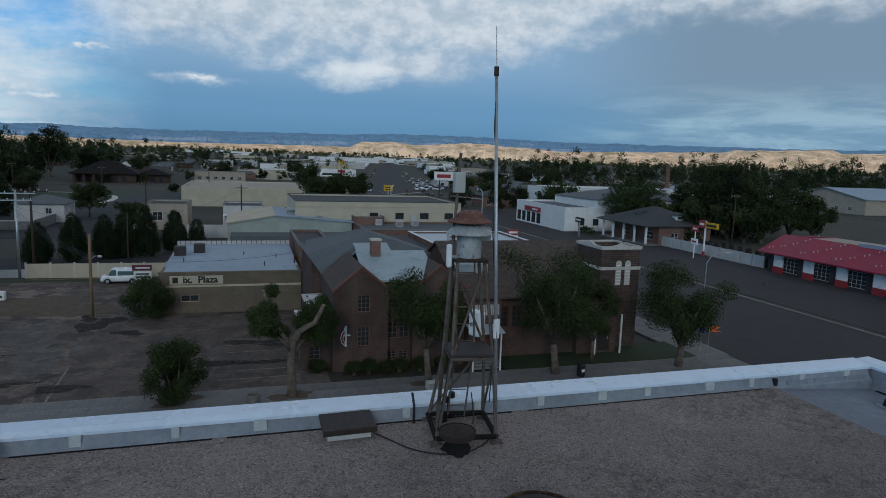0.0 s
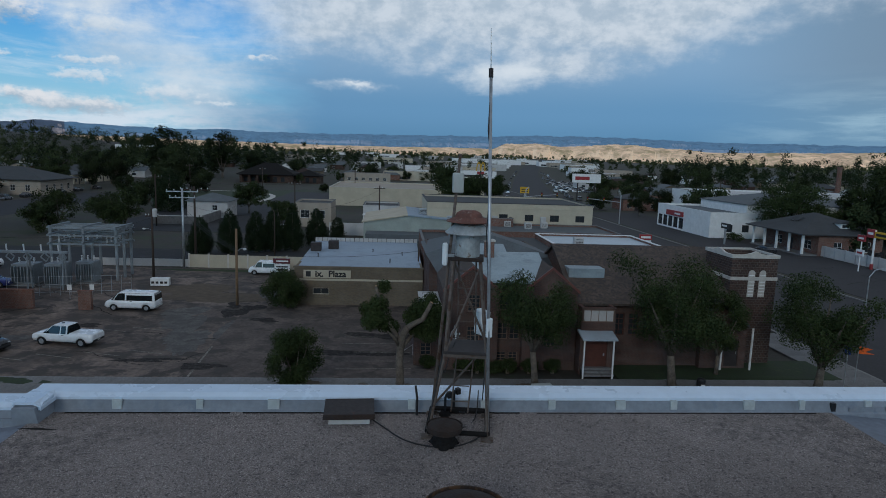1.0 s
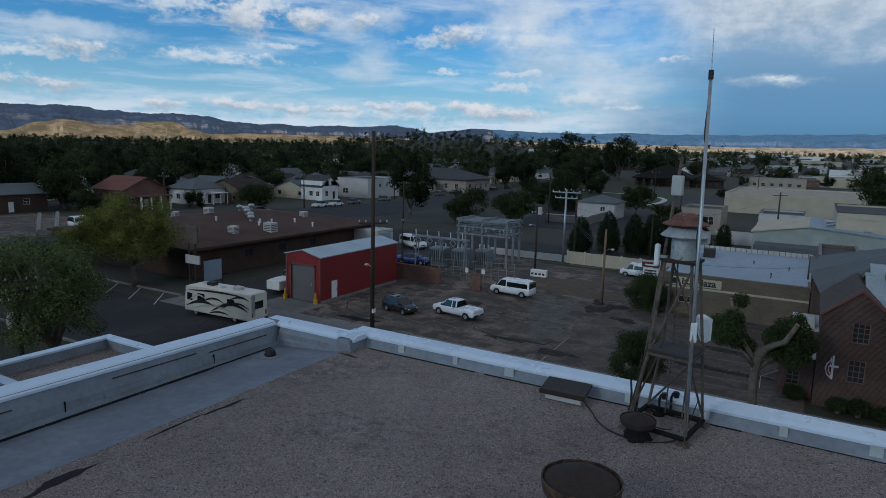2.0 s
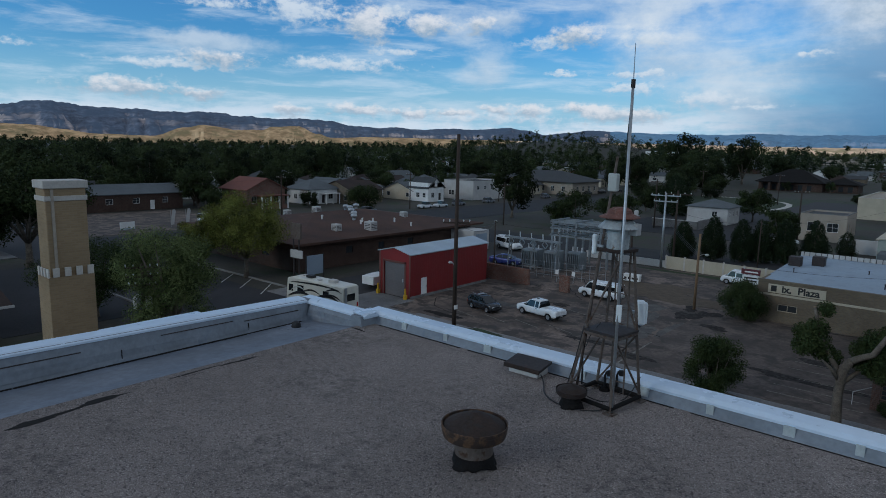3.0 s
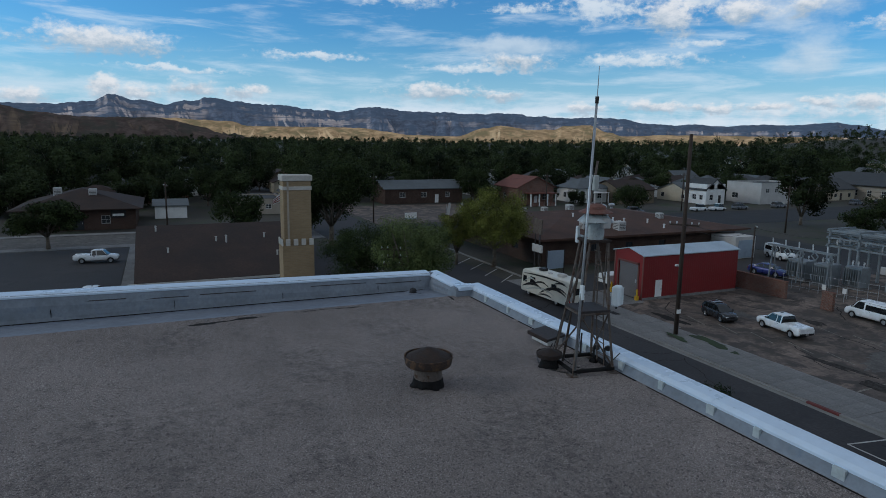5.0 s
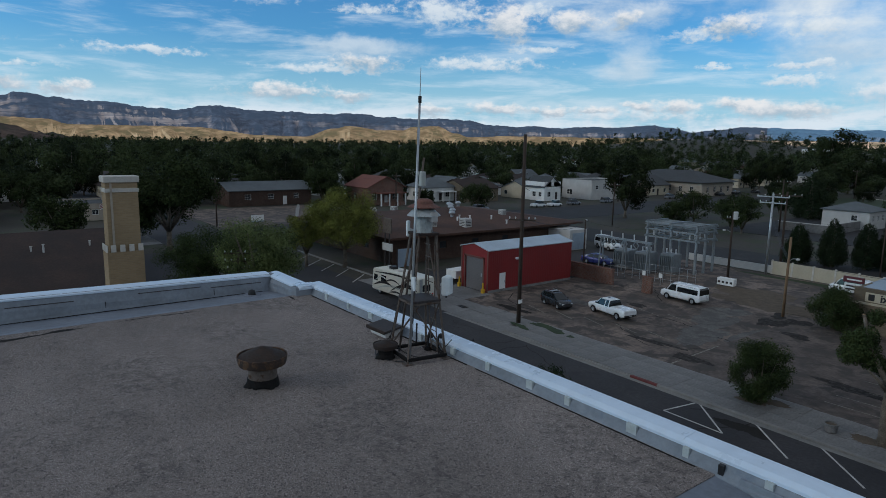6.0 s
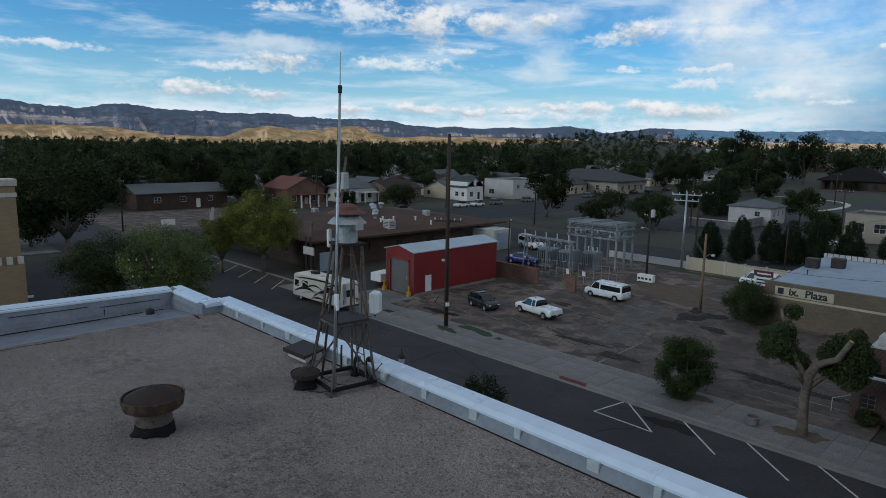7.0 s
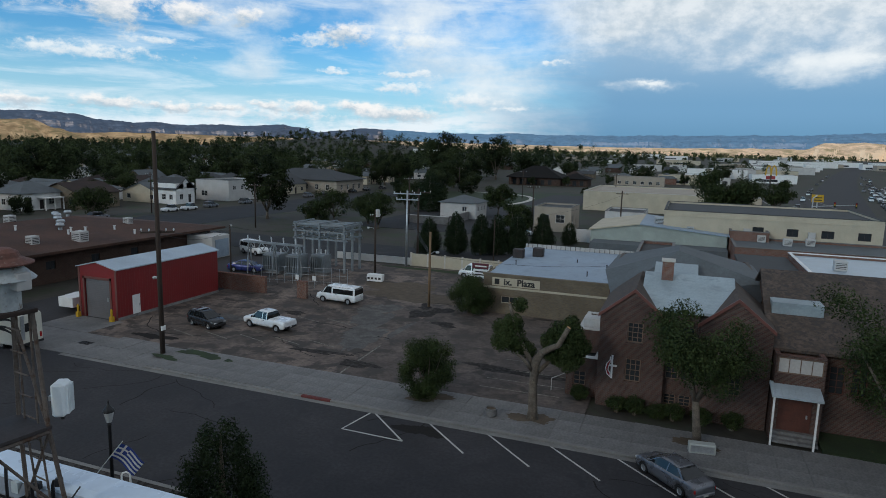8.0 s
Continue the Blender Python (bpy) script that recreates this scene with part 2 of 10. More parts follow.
def leaf_material(name, dark, light, rand=0.0, grain=0.6, clump=0.7):
    m = bpy.data.materials.new(name)
    m.use_nodes = True
    n = Nodes(m.node_tree)
    r = n.add("ShaderNodeNewGeometry").outputs["Random Per Island"]
    co = n.add("ShaderNodeTexCoord").outputs["Object"]
    f = n.math("ADD", n.math("MULTIPLY", r, grain), n.math("MULTIPLY", n.step(n.noise(co, clump, 3), 0.35, 0.65), 1 - grain))
    col = n.mix(f, dark, light)
    if rand:
        col = n.mix(1.0, col, n.math("MULTIPLY_ADD", n.add("ShaderNodeObjectInfo").outputs["Random"], rand * 2, 1 - rand), "MULTIPLY")
    bs = n.add("ShaderNodeBsdfPrincipled", {"Base Color": col, "Roughness": 0.75, "Specular IOR Level": 0.1})
    tr = n.add("ShaderNodeBsdfTranslucent", {0: col})
    n.add("ShaderNodeOutputMaterial", {0: n.add("ShaderNodeMixShader", {0: 0.08, 1: bs.outputs[0], 2: tr.outputs[0]})})
    return m


GRAVEL = gravel_material()
MEMBRANE = material("white roof membrane", (0.165, 0.188, 0.23), 0.7, var=0.25, scale=0.9, fine=7, bump=0.1, other=(0.125, 0.145, 0.18), other_at=(0.52, 0.70))
PARAPET = material("painted parapet", (0.205, 0.228, 0.262), 0.8, var=0.2, scale=1.2, fine=9, bump=0.12, other=(0.165, 0.195, 0.24), other_at=(0.54, 0.7))
PATCH = material("pale repair patch", (0.42, 0.46, 0.47), 0.75, var=0.15, scale=4, fine=20, bump=0.08)
COPING = material("pale blue coping sheet", (0.58, 0.68, 0.80), 0.30, 0.0, var=0.08, scale=0.8, fine=5, bump=0.03, spec=0.55)
TAR = material("black tar", (0.015, 0.014, 0.014), 0.85, spec=0.12, var=0.3, scale=6, fine=30, bump=0.4)
STEEL = material("galvanised steel", (0.42, 0.44, 0.46), 0.42, 0.7, var=0.2, scale=5, fine=25, bump=0.05)
RUSTY = material("rust-streaked painted steel", (0.125, 0.100, 0.086), 0.75, 0.15, var=0.35, scale=3, fine=22, bump=0.25, other=(0.068, 0.036, 0.022), other_at=(0.52, 0.64))
RUST = material("rusted steel", (0.040, 0.026, 0.021), 0.9, 0.1, var=0.4, scale=4, fine=26, bump=0.3, other=(0.035, 0.028, 0.026), other_at=(0.48, 0.62))
RUST_BAND = material("orange rusted band", (0.115, 0.064, 0.036), 0.85, 0.1, var=0.35, scale=3, fine=24, bump=0.25, other=(0.040, 0.027, 0.022), other_at=(0.42, 0.56))
RED_CAP = material("rusted red cap", (0.155, 0.068, 0.052), 0.8, 0.0, var=0.3, scale=5, fine=25, bump=0.2, other=(0.24, 0.17, 0.14), other_at=(0.56, 0.68))
TANK = material("weathered zinc drum", (0.40, 0.43, 0.44), 0.6, 0.3, var=0.25, scale=4, fine=18, bump=0.15, other=(0.20, 0.15, 0.11), other_at=(0.58, 0.68))
DARK_METAL = material("dark brown sheet", (0.045, 0.038, 0.038), 0.7, 0.2, var=0.35, scale=2, fine=15, bump=0.15, other=(0.10, 0.04, 0.03), other_at=(0.6, 0.72))
PLASTIC = material("white plastic", (0.72, 0.76, 0.78), 0.45, var=0.06, scale=3, fine=30, bump=0.02)
GREY_PLASTIC = material("grey plastic", (0.42, 0.44, 0.42), 0.5, var=0.08, scale=3, fine=30, bump=0.02)
CABLE = material("black cable", (0.02, 0.02, 0.022), 0.6, var=0.2, scale=8, fine=30, bump=0.0)
BLACK = material("black paint", (0.014, 0.014, 0.016), 0.5, var=0.25, scale=6, fine=30, bump=0.05)

EARTH = material("dry town ground", (0.050, 0.045, 0.036), 0.95, var=0.35, scale=0.05, fine=1.5, bump=0.2, other=(0.034, 0.043, 0.022), other_at=(0.48, 0.62))
ASPHALT = material("street asphalt", (0.037, 0.035, 0.038), 0.9, var=0.42, scale=0.22, fine=5, bump=0.2, other=(0.028, 0.027, 0.030), other_at=(0.5, 0.68))
BLACKTOP = material("fresh black asphalt", (0.021, 0.021, 0.024), 0.92, var=0.35, scale=0.15, fine=5, bump=0.2, other=(0.030, 0.029, 0.030), other_at=(0.5, 0.66))
DAMP = material("damp stained asphalt", (0.034, 0.030, 0.028), 0.95, spec=0.12, var=0.4, scale=1.2, fine=6, bump=0.2, other=(0.062, 0.056, 0.052), other_at=(0.46, 0.62))
LOT = material("worn car park asphalt", (0.148, 0.114, 0.097), 0.95, var=0.6, scale=0.2, fine=2.5, bump=0.3, other=(0.056, 0.047, 0.042), other_at=(0.45, 0.58))
LOT_DARK = material("dark car park asphalt", (0.108, 0.085, 0.074), 0.95, var=0.5, scale=0.25, fine=3, bump=0.3, other=(0.056, 0.047, 0.042), other_at=(0.47, 0.62))
OLD_CONCRETE = material("grey concrete paving", (0.182, 0.178, 0.176), 0.92, var=0.3, scale=0.5, fine=8, bump=0.15, other=(0.105, 0.10, 0.096), other_at=(0.54, 0.72), rand=0.09)
KERB = material("kerb concrete", (0.195, 0.19, 0.182), 0.9, var=0.22, scale=0.8, fine=9, bump=0.12)
RED_KERB = material("red kerb paint", (0.13, 0.032, 0.030), 0.8, var=0.3, scale=3, fine=12, bump=0.1)
LINE = material("road paint", (0.46, 0.45, 0.43), 0.8, var=0.3, scale=1.5, fine=14, bump=0.1, other=(0.14, 0.14, 0.14), other_at=(0.6, 0.75))
LINE_WORN = material("worn road paint", (0.22, 0.20, 0.17), 0.9, var=0.4, scale=2, fine=12, bump=0.1, other=(0.09, 0.083, 0.075), other_at=(0.45, 0.6))
WORN = material("worn pale asphalt", (0.112, 0.104, 0.098), 0.95, var=0.4, scale=0.5, fine=6, bump=0.25, other=(0.07, 0.064, 0.06), other_at=(0.45, 0.62))
SEAL = material("crack sealing tar", (0.026, 0.024, 0.023), 0.95, spec=0.1, var=0.2, scale=4, fine=20, bump=0.1)
DIRT = material("bare earth", (0.10, 0.075, 0.052), 0.97, var=0.35, scale=1.2, fine=14, bump=0.3)
LAWN = material("lawn", (0.028, 0.045, 0.018), 0.9, var=0.4, scale=0.8, fine=16, bump=0.4, other=(0.055, 0.062, 0.025), other_at=(0.56, 0.74))

CHURCH_BRICK = brick_material("dark red brick", (0.105, 0.050, 0.038), (0.060, 0.034, 0.030), (0.12, 0.10, 0.09), var=0.25)
TOWER_BRICK = brick_material("dark brown tower brick", (0.085, 0.052, 0.042), (0.05, 0.034, 0.03), (0.125, 0.11, 0.10), 0.3, 0.20, var=0.2)
RED_BRICK = brick_material("red brick", (0.19, 0.075, 0.05), (0.13, 0.055, 0.04), (0.20, 0.17, 0.15), var=0.2)
TAN_BRICK = brick_material("tan brick", (0.185, 0.145, 0.095), (0.135, 0.105, 0.072), (0.15, 0.13, 0.11), var=0.15)
BUFF_BRICK = brick_material("buff chimney brick", (0.31, 0.225, 0.135), (0.265, 0.19, 0.112), (0.28, 0.21, 0.135), var=0.15)
OWN_BRICK = brick_material("yellow facade brick", (0.34, 0.27, 0.16), (0.28, 0.22, 0.13), (0.3, 0.26, 0.2), var=0.15)
SASH = material("brown painted sash", (0.17, 0.115, 0.085), 0.7, var=0.15, scale=2, fine=12, bump=0.03)
STONE = material("pale cast stone", (0.50, 0.47, 0.43), 0.85, var=0.15, scale=2, fine=18, bump=0.12)
WHITE = material("white paint", (0.74, 0.74, 0.73), 0.6, var=0.1, scale=1.0, fine=10, bump=0.05)
OFFWHITE = material("cream stucco", (0.47, 0.415, 0.32), 0.9, var=0.12, scale=0.4, fine=8, bump=0.1)
HALL_WALL = material("green-grey metal wall", (0.31, 0.345, 0.315), 0.7, var=0.15, scale=0.5, fine=7, bump=0.05)
PALE = material("pale grey wall", (0.48, 0.47, 0.46), 0.88, var=0.13, scale=0.5, fine=8, bump=0.1)
TAN = material("tan stucco", (0.36, 0.31, 0.255), 0.9, var=0.13, scale=0.5, fine=8, bump=0.1)
BROWN_WALL = brick_material("dark brown brick", (0.075, 0.040, 0.030), (0.05, 0.03, 0.024), (0.08, 0.06, 0.05), var=0.2)
RED_STEEL = ribbed_material("red steel cladding", (0.205, 0.017, 0.018), 0.3, 0.55, axis=1)
RED_TRIM = material("red painted trim", (0.150, 0.058, 0.048), 0.6, var=0.15, scale=1, fine=10, bump=0.03)
CRIMSON = ribbed_material("crimson standing seam roof", (0.26, 0.016, 0.045), 0.45, 0.5, axis=1)
ZINC = ribbed_material("pale blue sheet roof", (0.43, 0.50, 0.56), 0.35, 0.45, 0.2, axis=0)
ZINC_FLAT = material("grey-blue roof coating", (0.27, 0.335, 0.41), 0.65, var=0.12, scale=0.3, fine=4, bump=0.05, other=(0.22, 0.27, 0.33), other_at=(0.5, 0.7))
METAL_GREEN = ribbed_material("pale patina metal roof", (0.33, 0.40, 0.44), 0.4, 0.5, 0.2, axis=1, other=(0.24, 0.29, 0.32))
SLATE = material("dark slate shingles", (0.055, 0.058, 0.062), 0.85, var=0.3, scale=0.6, fine=5, bump=0.3)
GREY_ROOF = material("blue-grey shingles", (0.105, 0.118, 0.128), 0.85, var=0.2, scale=0.6, fine=6, bump=0.25)
BROWN_ROOF = material("brown shingles", (0.036, 0.022, 0.018), 0.95, var=0.45, scale=0.35, fine=5, bump=0.3)
BALLAST = material("red-brown roof ballast", (0.074, 0.038, 0.027), 0.95, var=0.4, scale=0.25, fine=5, bump=0.25, other=(0.098, 0.055, 0.040), other_at=(0.55, 0.75))
NAVE_ROOF = material("mottled brown shingles", (0.085, 0.064, 0.053), 0.92, var=0.4, scale=1.6, fine=5, bump=0.3, other=(0.05, 0.042, 0.04), other_at=(0.48, 0.6))
RED_ROOF = material("brick-red shingles", (0.17, 0.065, 0.05), 0.9, var=0.2, scale=0.8, fine=6, bump=0.2)
WOOD_DOOR = material("brown painted door", (0.10, 0.035, 0.024), 0.6, var=0.25, scale=2, fine=14, bump=0.08)
ROLL_DOOR = ribbed_material("grey roller door", (0.14, 0.135, 0.14), 0.18, 0.6, axis=2)
GLASS = glass_material("window glass")
CAR_GLASS = glass_material("car glass", (0.012, 0.014, 0.016))
POLE_WOOD = material("dark creosote pole", (0.052, 0.036, 0.028), 0.9, var=0.3, scale=1.5, fine=20, bump=0.2)
POLE_PALE = material("sun-bleached pole", (0.21, 0.135, 0.08), 0.9, var=0.25, scale=1.2, fine=18, bump=0.2)
SUBSTATION = material("grey-green substation steel", (0.215, 0.240, 0.258), 0.6, 0.15, var=0.25, scale=1, fine=10, bump=0.03)
INSULATOR = material("glazed insulator", (0.55, 0.57, 0.58), 0.3, var=0.1, scale=5, fine=20, bump=0.0)
YELLOW = material("yellow paint", (0.55, 0.33, 0.02), 0.6, var=0.15, scale=2, fine=12, bump=0.03)
BLUE = material("blue cloth", (0.035, 0.07, 0.30), 0.8, var=0.15, scale=2, fine=20, bump=0.05)
MAROON = material("maroon sign paint", (0.105, 0.018, 0.026), 0.5, var=0.1, scale=2, fine=12, bump=0.0)
SIGN_RED = material("sign red", (0.30, 0.03, 0.035), 0.5, var=0.1, scale=2, fine=12, bump=0.0)
ORANGE = material("orange vinyl", (0.75, 0.13, 0.02), 0.6, var=0.1, scale=3, fine=12, bump=0.0)
BARK = material("grey-brown bark", (0.135, 0.112, 0.090), 0.95, var=0.5, scale=2.5, fine=16, bump=0.6)
CUT_WOOD = material("fresh cut wood", (0.40, 0.24, 0.11), 0.8, var=0.15, scale=6, fine=30, bump=0.05)
LEAF = leaf_material("dark green leaves", (0.008, 0.017, 0.007), (0.066, 0.090, 0.032))
LEAF_DARK = leaf_material("deep green leaves", (0.006, 0.012, 0.005), (0.058, 0.078, 0.028), grain=0.45)
LEAF_WARM = leaf_material("yellowing green leaves", (0.018, 0.028, 0.007), (0.240, 0.250, 0.058), grain=0.42)
LEAF_GREY = leaf_material("grey-green willow leaves", (0.014, 0.028, 0.010), (0.185, 0.225, 0.085), grain=0.45)
LEAF_CONE = leaf_material("juniper needles", (0.008, 0.016, 0.008), (0.032, 0.047, 0.021))
# lighter olive also carries the sun on the northern trees
LEAF_MID = leaf_material("dry olive leaves in lit tone", (0.016, 0.026, 0.012), (0.066, 0.082, 0.034), grain=0.22, clump=0.11)
LEAF_FAR = leaf_material("far tree leaves", (0.006, 0.011, 0.006), (0.056, 0.074, 0.029), rand=0.35, grain=0.18, clump=0.10)
LEAF_NORTH = leaf_material("northern town leaves", (0.010, 0.019, 0.009), (0.045, 0.060, 0.026), grain=0.3, clump=0.12)
# sunlight on the far belt is only this lighter leaf colour
LEAF_LIT = leaf_material("far leaves in sunlit tone", (0.055, 0.075, 0.028), (0.15, 0.155, 0.065))
PAINT_WHITE = material("white car paint", (0.74, 0.76, 0.78), 0.25, var=0.05, scale=1, fine=6, bump=0.0, spec=0.6)
PAINT_GREY = material("grey car paint", (0.040, 0.042, 0.047), 0.25, 0.4, var=0.08, scale=1, fine=6, bump=0.0, spec=0.6)
PAINT_SILVER = material("silver car paint", (0.175, 0.18, 0.20), 0.28, 0.5, var=0.06, scale=1, fine=6, bump=0.0, spec=0.6)
PAINT_BLUE = material("blue car paint", (0.03, 0.04, 0.16), 0.3, 0.2, var=0.08, scale=1, fine=6, bump=0.0)
CREAM_PAINT = material("cream motorhome shell", (0.62, 0.60, 0.53), 0.4, var=0.08, scale=1, fine=6, bump=0.0)
TYRE = material("tyre rubber", (0.016, 0.016, 0.017), 0.85, var=0.2, scale=6, fine=30, bump=0.1)
RIM = material("wheel rim", (0.40, 0.41, 0.43), 0.35, 0.8, var=0.1, scale=6, fine=20, bump=0.0)
LAMP_RED = material("tail lamp", (0.35, 0.02, 0.02), 0.25, var=0.05, scale=5, fine=20, bump=0.0)
LAMP_CLEAR = material("headlamp", (0.62, 0.63, 0.64), 0.15, 0.2, var=0.05, scale=5, fine=20, bump=0.0)


# ---- mesh helpers ----
def box(bm, x0, y0, z0, x1, y1, z1, bevel=0.0):
    vs = [bm.verts.new((x, y, z)) for z in (z0, z1) for y in (y0, y1) for x in (x0, x1)]
    fs = [bm.faces.new([vs[i] for i in q]) for q in ((0, 2, 3, 1), (4, 5, 7, 6), (0, 1, 5, 4), (2, 6, 7, 3), (0, 4, 6, 2), (1, 3, 7, 5))]
    if bevel:
        es = list({e for f in fs for e in f.edges})
        bmesh.ops.bevel(bm, geom=es, offset=bevel, segments=1, affect="EDGES")
    return vs


def tube(bm, points, radii, seg=8, cap=True):
    """A round tube along points."""
    pts = [Vector(p) for p in points]
    if not isinstance(radii, (list, tuple)):
        radii = [radii] * len(pts)
    rings = []
    for i, p in enumerate(pts):
        d = (pts[min(i + 1, len(pts) - 1)] - pts[max(i - 1, 0)]).normalized()
        a = d.orthogonal().normalized() if i == 0 else (side - d * side.dot(d)).normalized()
        side, b = a, d.cross(a)
        rings.append([bm.verts.new(p + (a * math.cos(t) + b * math.sin(t)) * radii[i]) for t in (2 * math.pi * k / seg for k in range(seg))])
    for r, s in zip(rings, rings[1:]):
        for k in range(seg):
            bm.faces.new((r[k], r[(k + 1) % seg], s[(k + 1) % seg], s[k]))
    if cap:
        bm.faces.new(rings[0][::-1])
        bm.faces.new(rings[-1])
    return rings


def lathe(bm, profile, seg=24, centre=(0, 0, 0)):
    """Profile of (radius, z) turned about the upright through centre."""
    c = Vector(centre)
    rings = []
    for r, z in profile:
        if r < 1e-4:
            rings.append([bm.verts.new(c + Vector((0, 0, z)))])
        else:
            rings.append([bm.verts.new(c + Vector((r * math.cos(t), r * math.sin(t), z))) for t in (2 * math.pi * k / seg for k in range(seg))])
    for r, s in zip(rings, rings[1:]):
        for k in range(seg):
            q = [r[k % len(r)], r[(k + 1) % len(r)], s[(k + 1) % len(s)], s[k % len(s)]]
            q = list(dict.fromkeys(q))
            if len(q) > 2:
                bm.faces.new(q)


def prism(bm, outline, lo, hi, axis="y"):
    """A closed outline in the plane across axis, drawn out from lo to hi."""
    def at(p, h):
        return {"x": (h, p[0], p[1]), "y": (p[0], h, p[1]), "z": (p[0], p[1], h)}[axis]
    a = [bm.verts.new(at(p, lo)) for p in outline]
    b = [bm.verts.new(at(p, hi)) for p in outline]
    n = len(outline)
    bm.faces.new(a[::-1])
    bm.faces.new(b)
    for i in range(n):
        bm.faces.new((a[i], a[(i + 1) % n], b[(i + 1) % n], b[i]))
    return a + b


def part(name, bm, mat, parent=None, label="", smooth=False, m=None):
    me = bpy.data.meshes.new(name)
    bmesh.ops.recalc_face_normals(bm, faces=bm.faces)
    bm.to_mesh(me)
    bm.free()
    me.materials.append(mat)
    if smooth:
        me.shade_smooth()
    ob = new(name, me)
    if parent:
        ob.parent = parent
    if m is not None:
        ob.matrix_basis = m
    return tagged(ob, label)


def box_part(name, dims, mat, parent=None, label="", bevel=0.0):
    bm = bmesh.new()
    box(bm, *dims, bevel)
    return part(name, bm, mat, parent, label)


def thing(name, label, category, group="", kind="", m=None):
    ob = new(name)
    ob.empty_display_size = 0.2
    if m is not None:
        ob.matrix_basis = m
    return tagged(ob, label, category, group, kind)


def instance(name, mesh, parent=None, m=None):
    """An object of its own on a mesh that it shares."""
    ob = new(name, mesh)
    if parent:
        ob.parent = parent
    if m is not None:
        ob.matrix_basis = m
    return ob


def sheet(name, x0, y0, x1, y1, z, mat, label, category, kind="structure", thick=0.02):
    ob = box_part(name, (x0, y0, z - thick, x1, y1, z), mat)
    return tagged(ob, label, category, kind=kind)


def lettering(name, text, size, mat, parent, m):
    cu = bpy.data.curves.new(name, "FONT")
    cu.body, cu.size, cu.extrude, cu.offset, cu.align_x, cu.align_y = text, size, 0.012, 0.03 * size, "CENTER", "CENTER"
    tmp = new("tmp", cu)
    me = bpy.data.meshes.new_from_object(tmp)
    bpy.data.objects.remove(tmp)
    me.materials.append(mat)
    ob = new(name, me)
    ob.parent = parent
    ob.matrix_basis = m
    return ob


# ---- ground, streets ----
def rise(x, y):
    """Height of the ground: level in town, climbing gently to the west and north, with two low hills."""
    r = math.hypot(x, y)
    west = min(max((-x * 0.8 + y * 0.35) / max(r, 1), 0.0), 1.0)
    t = min(max((r - 190) / 900, 0.0), 1.0)
    h = 7 * west * t * t * (3 - 2 * t)
    h += 21 * math.exp(-(((x + 430) / 170) ** 2 + ((y - 740) / 130) ** 2))
    h += 8 * math.exp(-(((x + 270) / 90) ** 2 + ((y - 650) / 60) ** 2))
    north = min(max((0.95 * y + 0.45 * x) / max(r, 1), 0.0), 1.0)
    s = min(max((r - 330) / 1150, 0.0), 1.0)
    h += 12 * north * s * s * (3 - 2 * s)
    return h + 4 * min(max((r - 900) / 1500, 0), 1)


def bend(y):
    """How far the main street has swung east at a given distance."""
    return 0.19 * max(0.0, y - 190) + 0.00006 * max(0.0, y - 330) ** 2


def build_ground():
    bm = bmesh.new()
    radii = [0.0] + [140 * 1.085 ** i for i in range(44)]
    seg = 120
    rings = []
    for r in radii:
        k = 1 if r == 0 else seg
        rings.append([bm.verts.new((r * math.cos(2 * math.pi * i / seg), r * math.sin(2 * math.pi * i / seg),
                                    rise(r * math.cos(2 * math.pi * i / seg), r * math.sin(2 * math.pi * i / seg)) - 0.03)) for i in range(k)])
    for a, b in zip(rings, rings[1:]):
        for i in range(seg):
            q = list(dict.fromkeys((a[i % len(a)], b[i], b[(i + 1) % seg], a[(i + 1) % len(a)])))
            bm.faces.new(q)
    tagged(part("ground", bm, EARTH, smooth=True), "dry brown town ground with patches of grass", "ground", kind="structure")


build_ground()
sheet("road", -330, 16.2, 330, 28.35, 0.0, ASPHALT, "grey worn asphalt street with crack sealing", "road")
sheet("road_main", 43.2, -160, 63.2, 16.2, 0.0, ASPHALT, "wide asphalt main street", "road")


def far_street():
    bm = bmesh.new()
    rows = [[bm.verts.new((x + bend(y), y, max(rise(x + bend(y), y), rise(53 + bend(y), y)) + 0.03)) for x in (43.2, 53.2, 63.2)] for y in [28.35] + list(range(60, 1320, 20))]
    for a, b in zip(rows, rows[1:]):
        for i in range(2):
            bm.faces.new((a[i], a[i + 1], b[i + 1], b[i]))
    tagged(part("road_main_far", bm, ASPHALT), "wide asphalt main street running to the hills", "road", kind="structure")


far_street()
sheet("road_west", -99, 28.35, -79, 700, 0.0, BLACKTOP, "asphalt cross street", "road")
sheet("road_west_near", -101, -200, -89.2, 16.2, 0.0, WORN, "pale worn asphalt cross street", "road")
sheet("verge_west", -89.2, -200, -86.6, 16.0, 0.1, OLD_CONCRETE, "pale concrete sidewalk beside the cross street", "sidewalk", thick=0.14)
sheet("verge_far", -103.2, -200, -101, 16.0, 0.1, OLD_CONCRETE, "pale concrete sidewalk across the cross street", "sidewalk", thick=0.14)
sheet("hall_walk", -86.6, -13.4, -47.2, -11.2, 0.1, OLD_CONCRETE, "pale concrete walk beside the hall", "sidewalk", thick=0.14)
sheet("road_north", -79, 78, 43.2, 92, 0.0, BLACKTOP, "dark asphalt back street", "road")
sheet("car_park", -34, 33.0, 9.4, 75.5, 0.02, LOT, "worn brown asphalt car park with patches", "car park", thick=0.04)
sheet("car_park_east", -8.7, 33.05, 9.35, 54.6, 0.034, LOT_DARK, "darker asphalt half of the car park", "car park", thick=0.04)
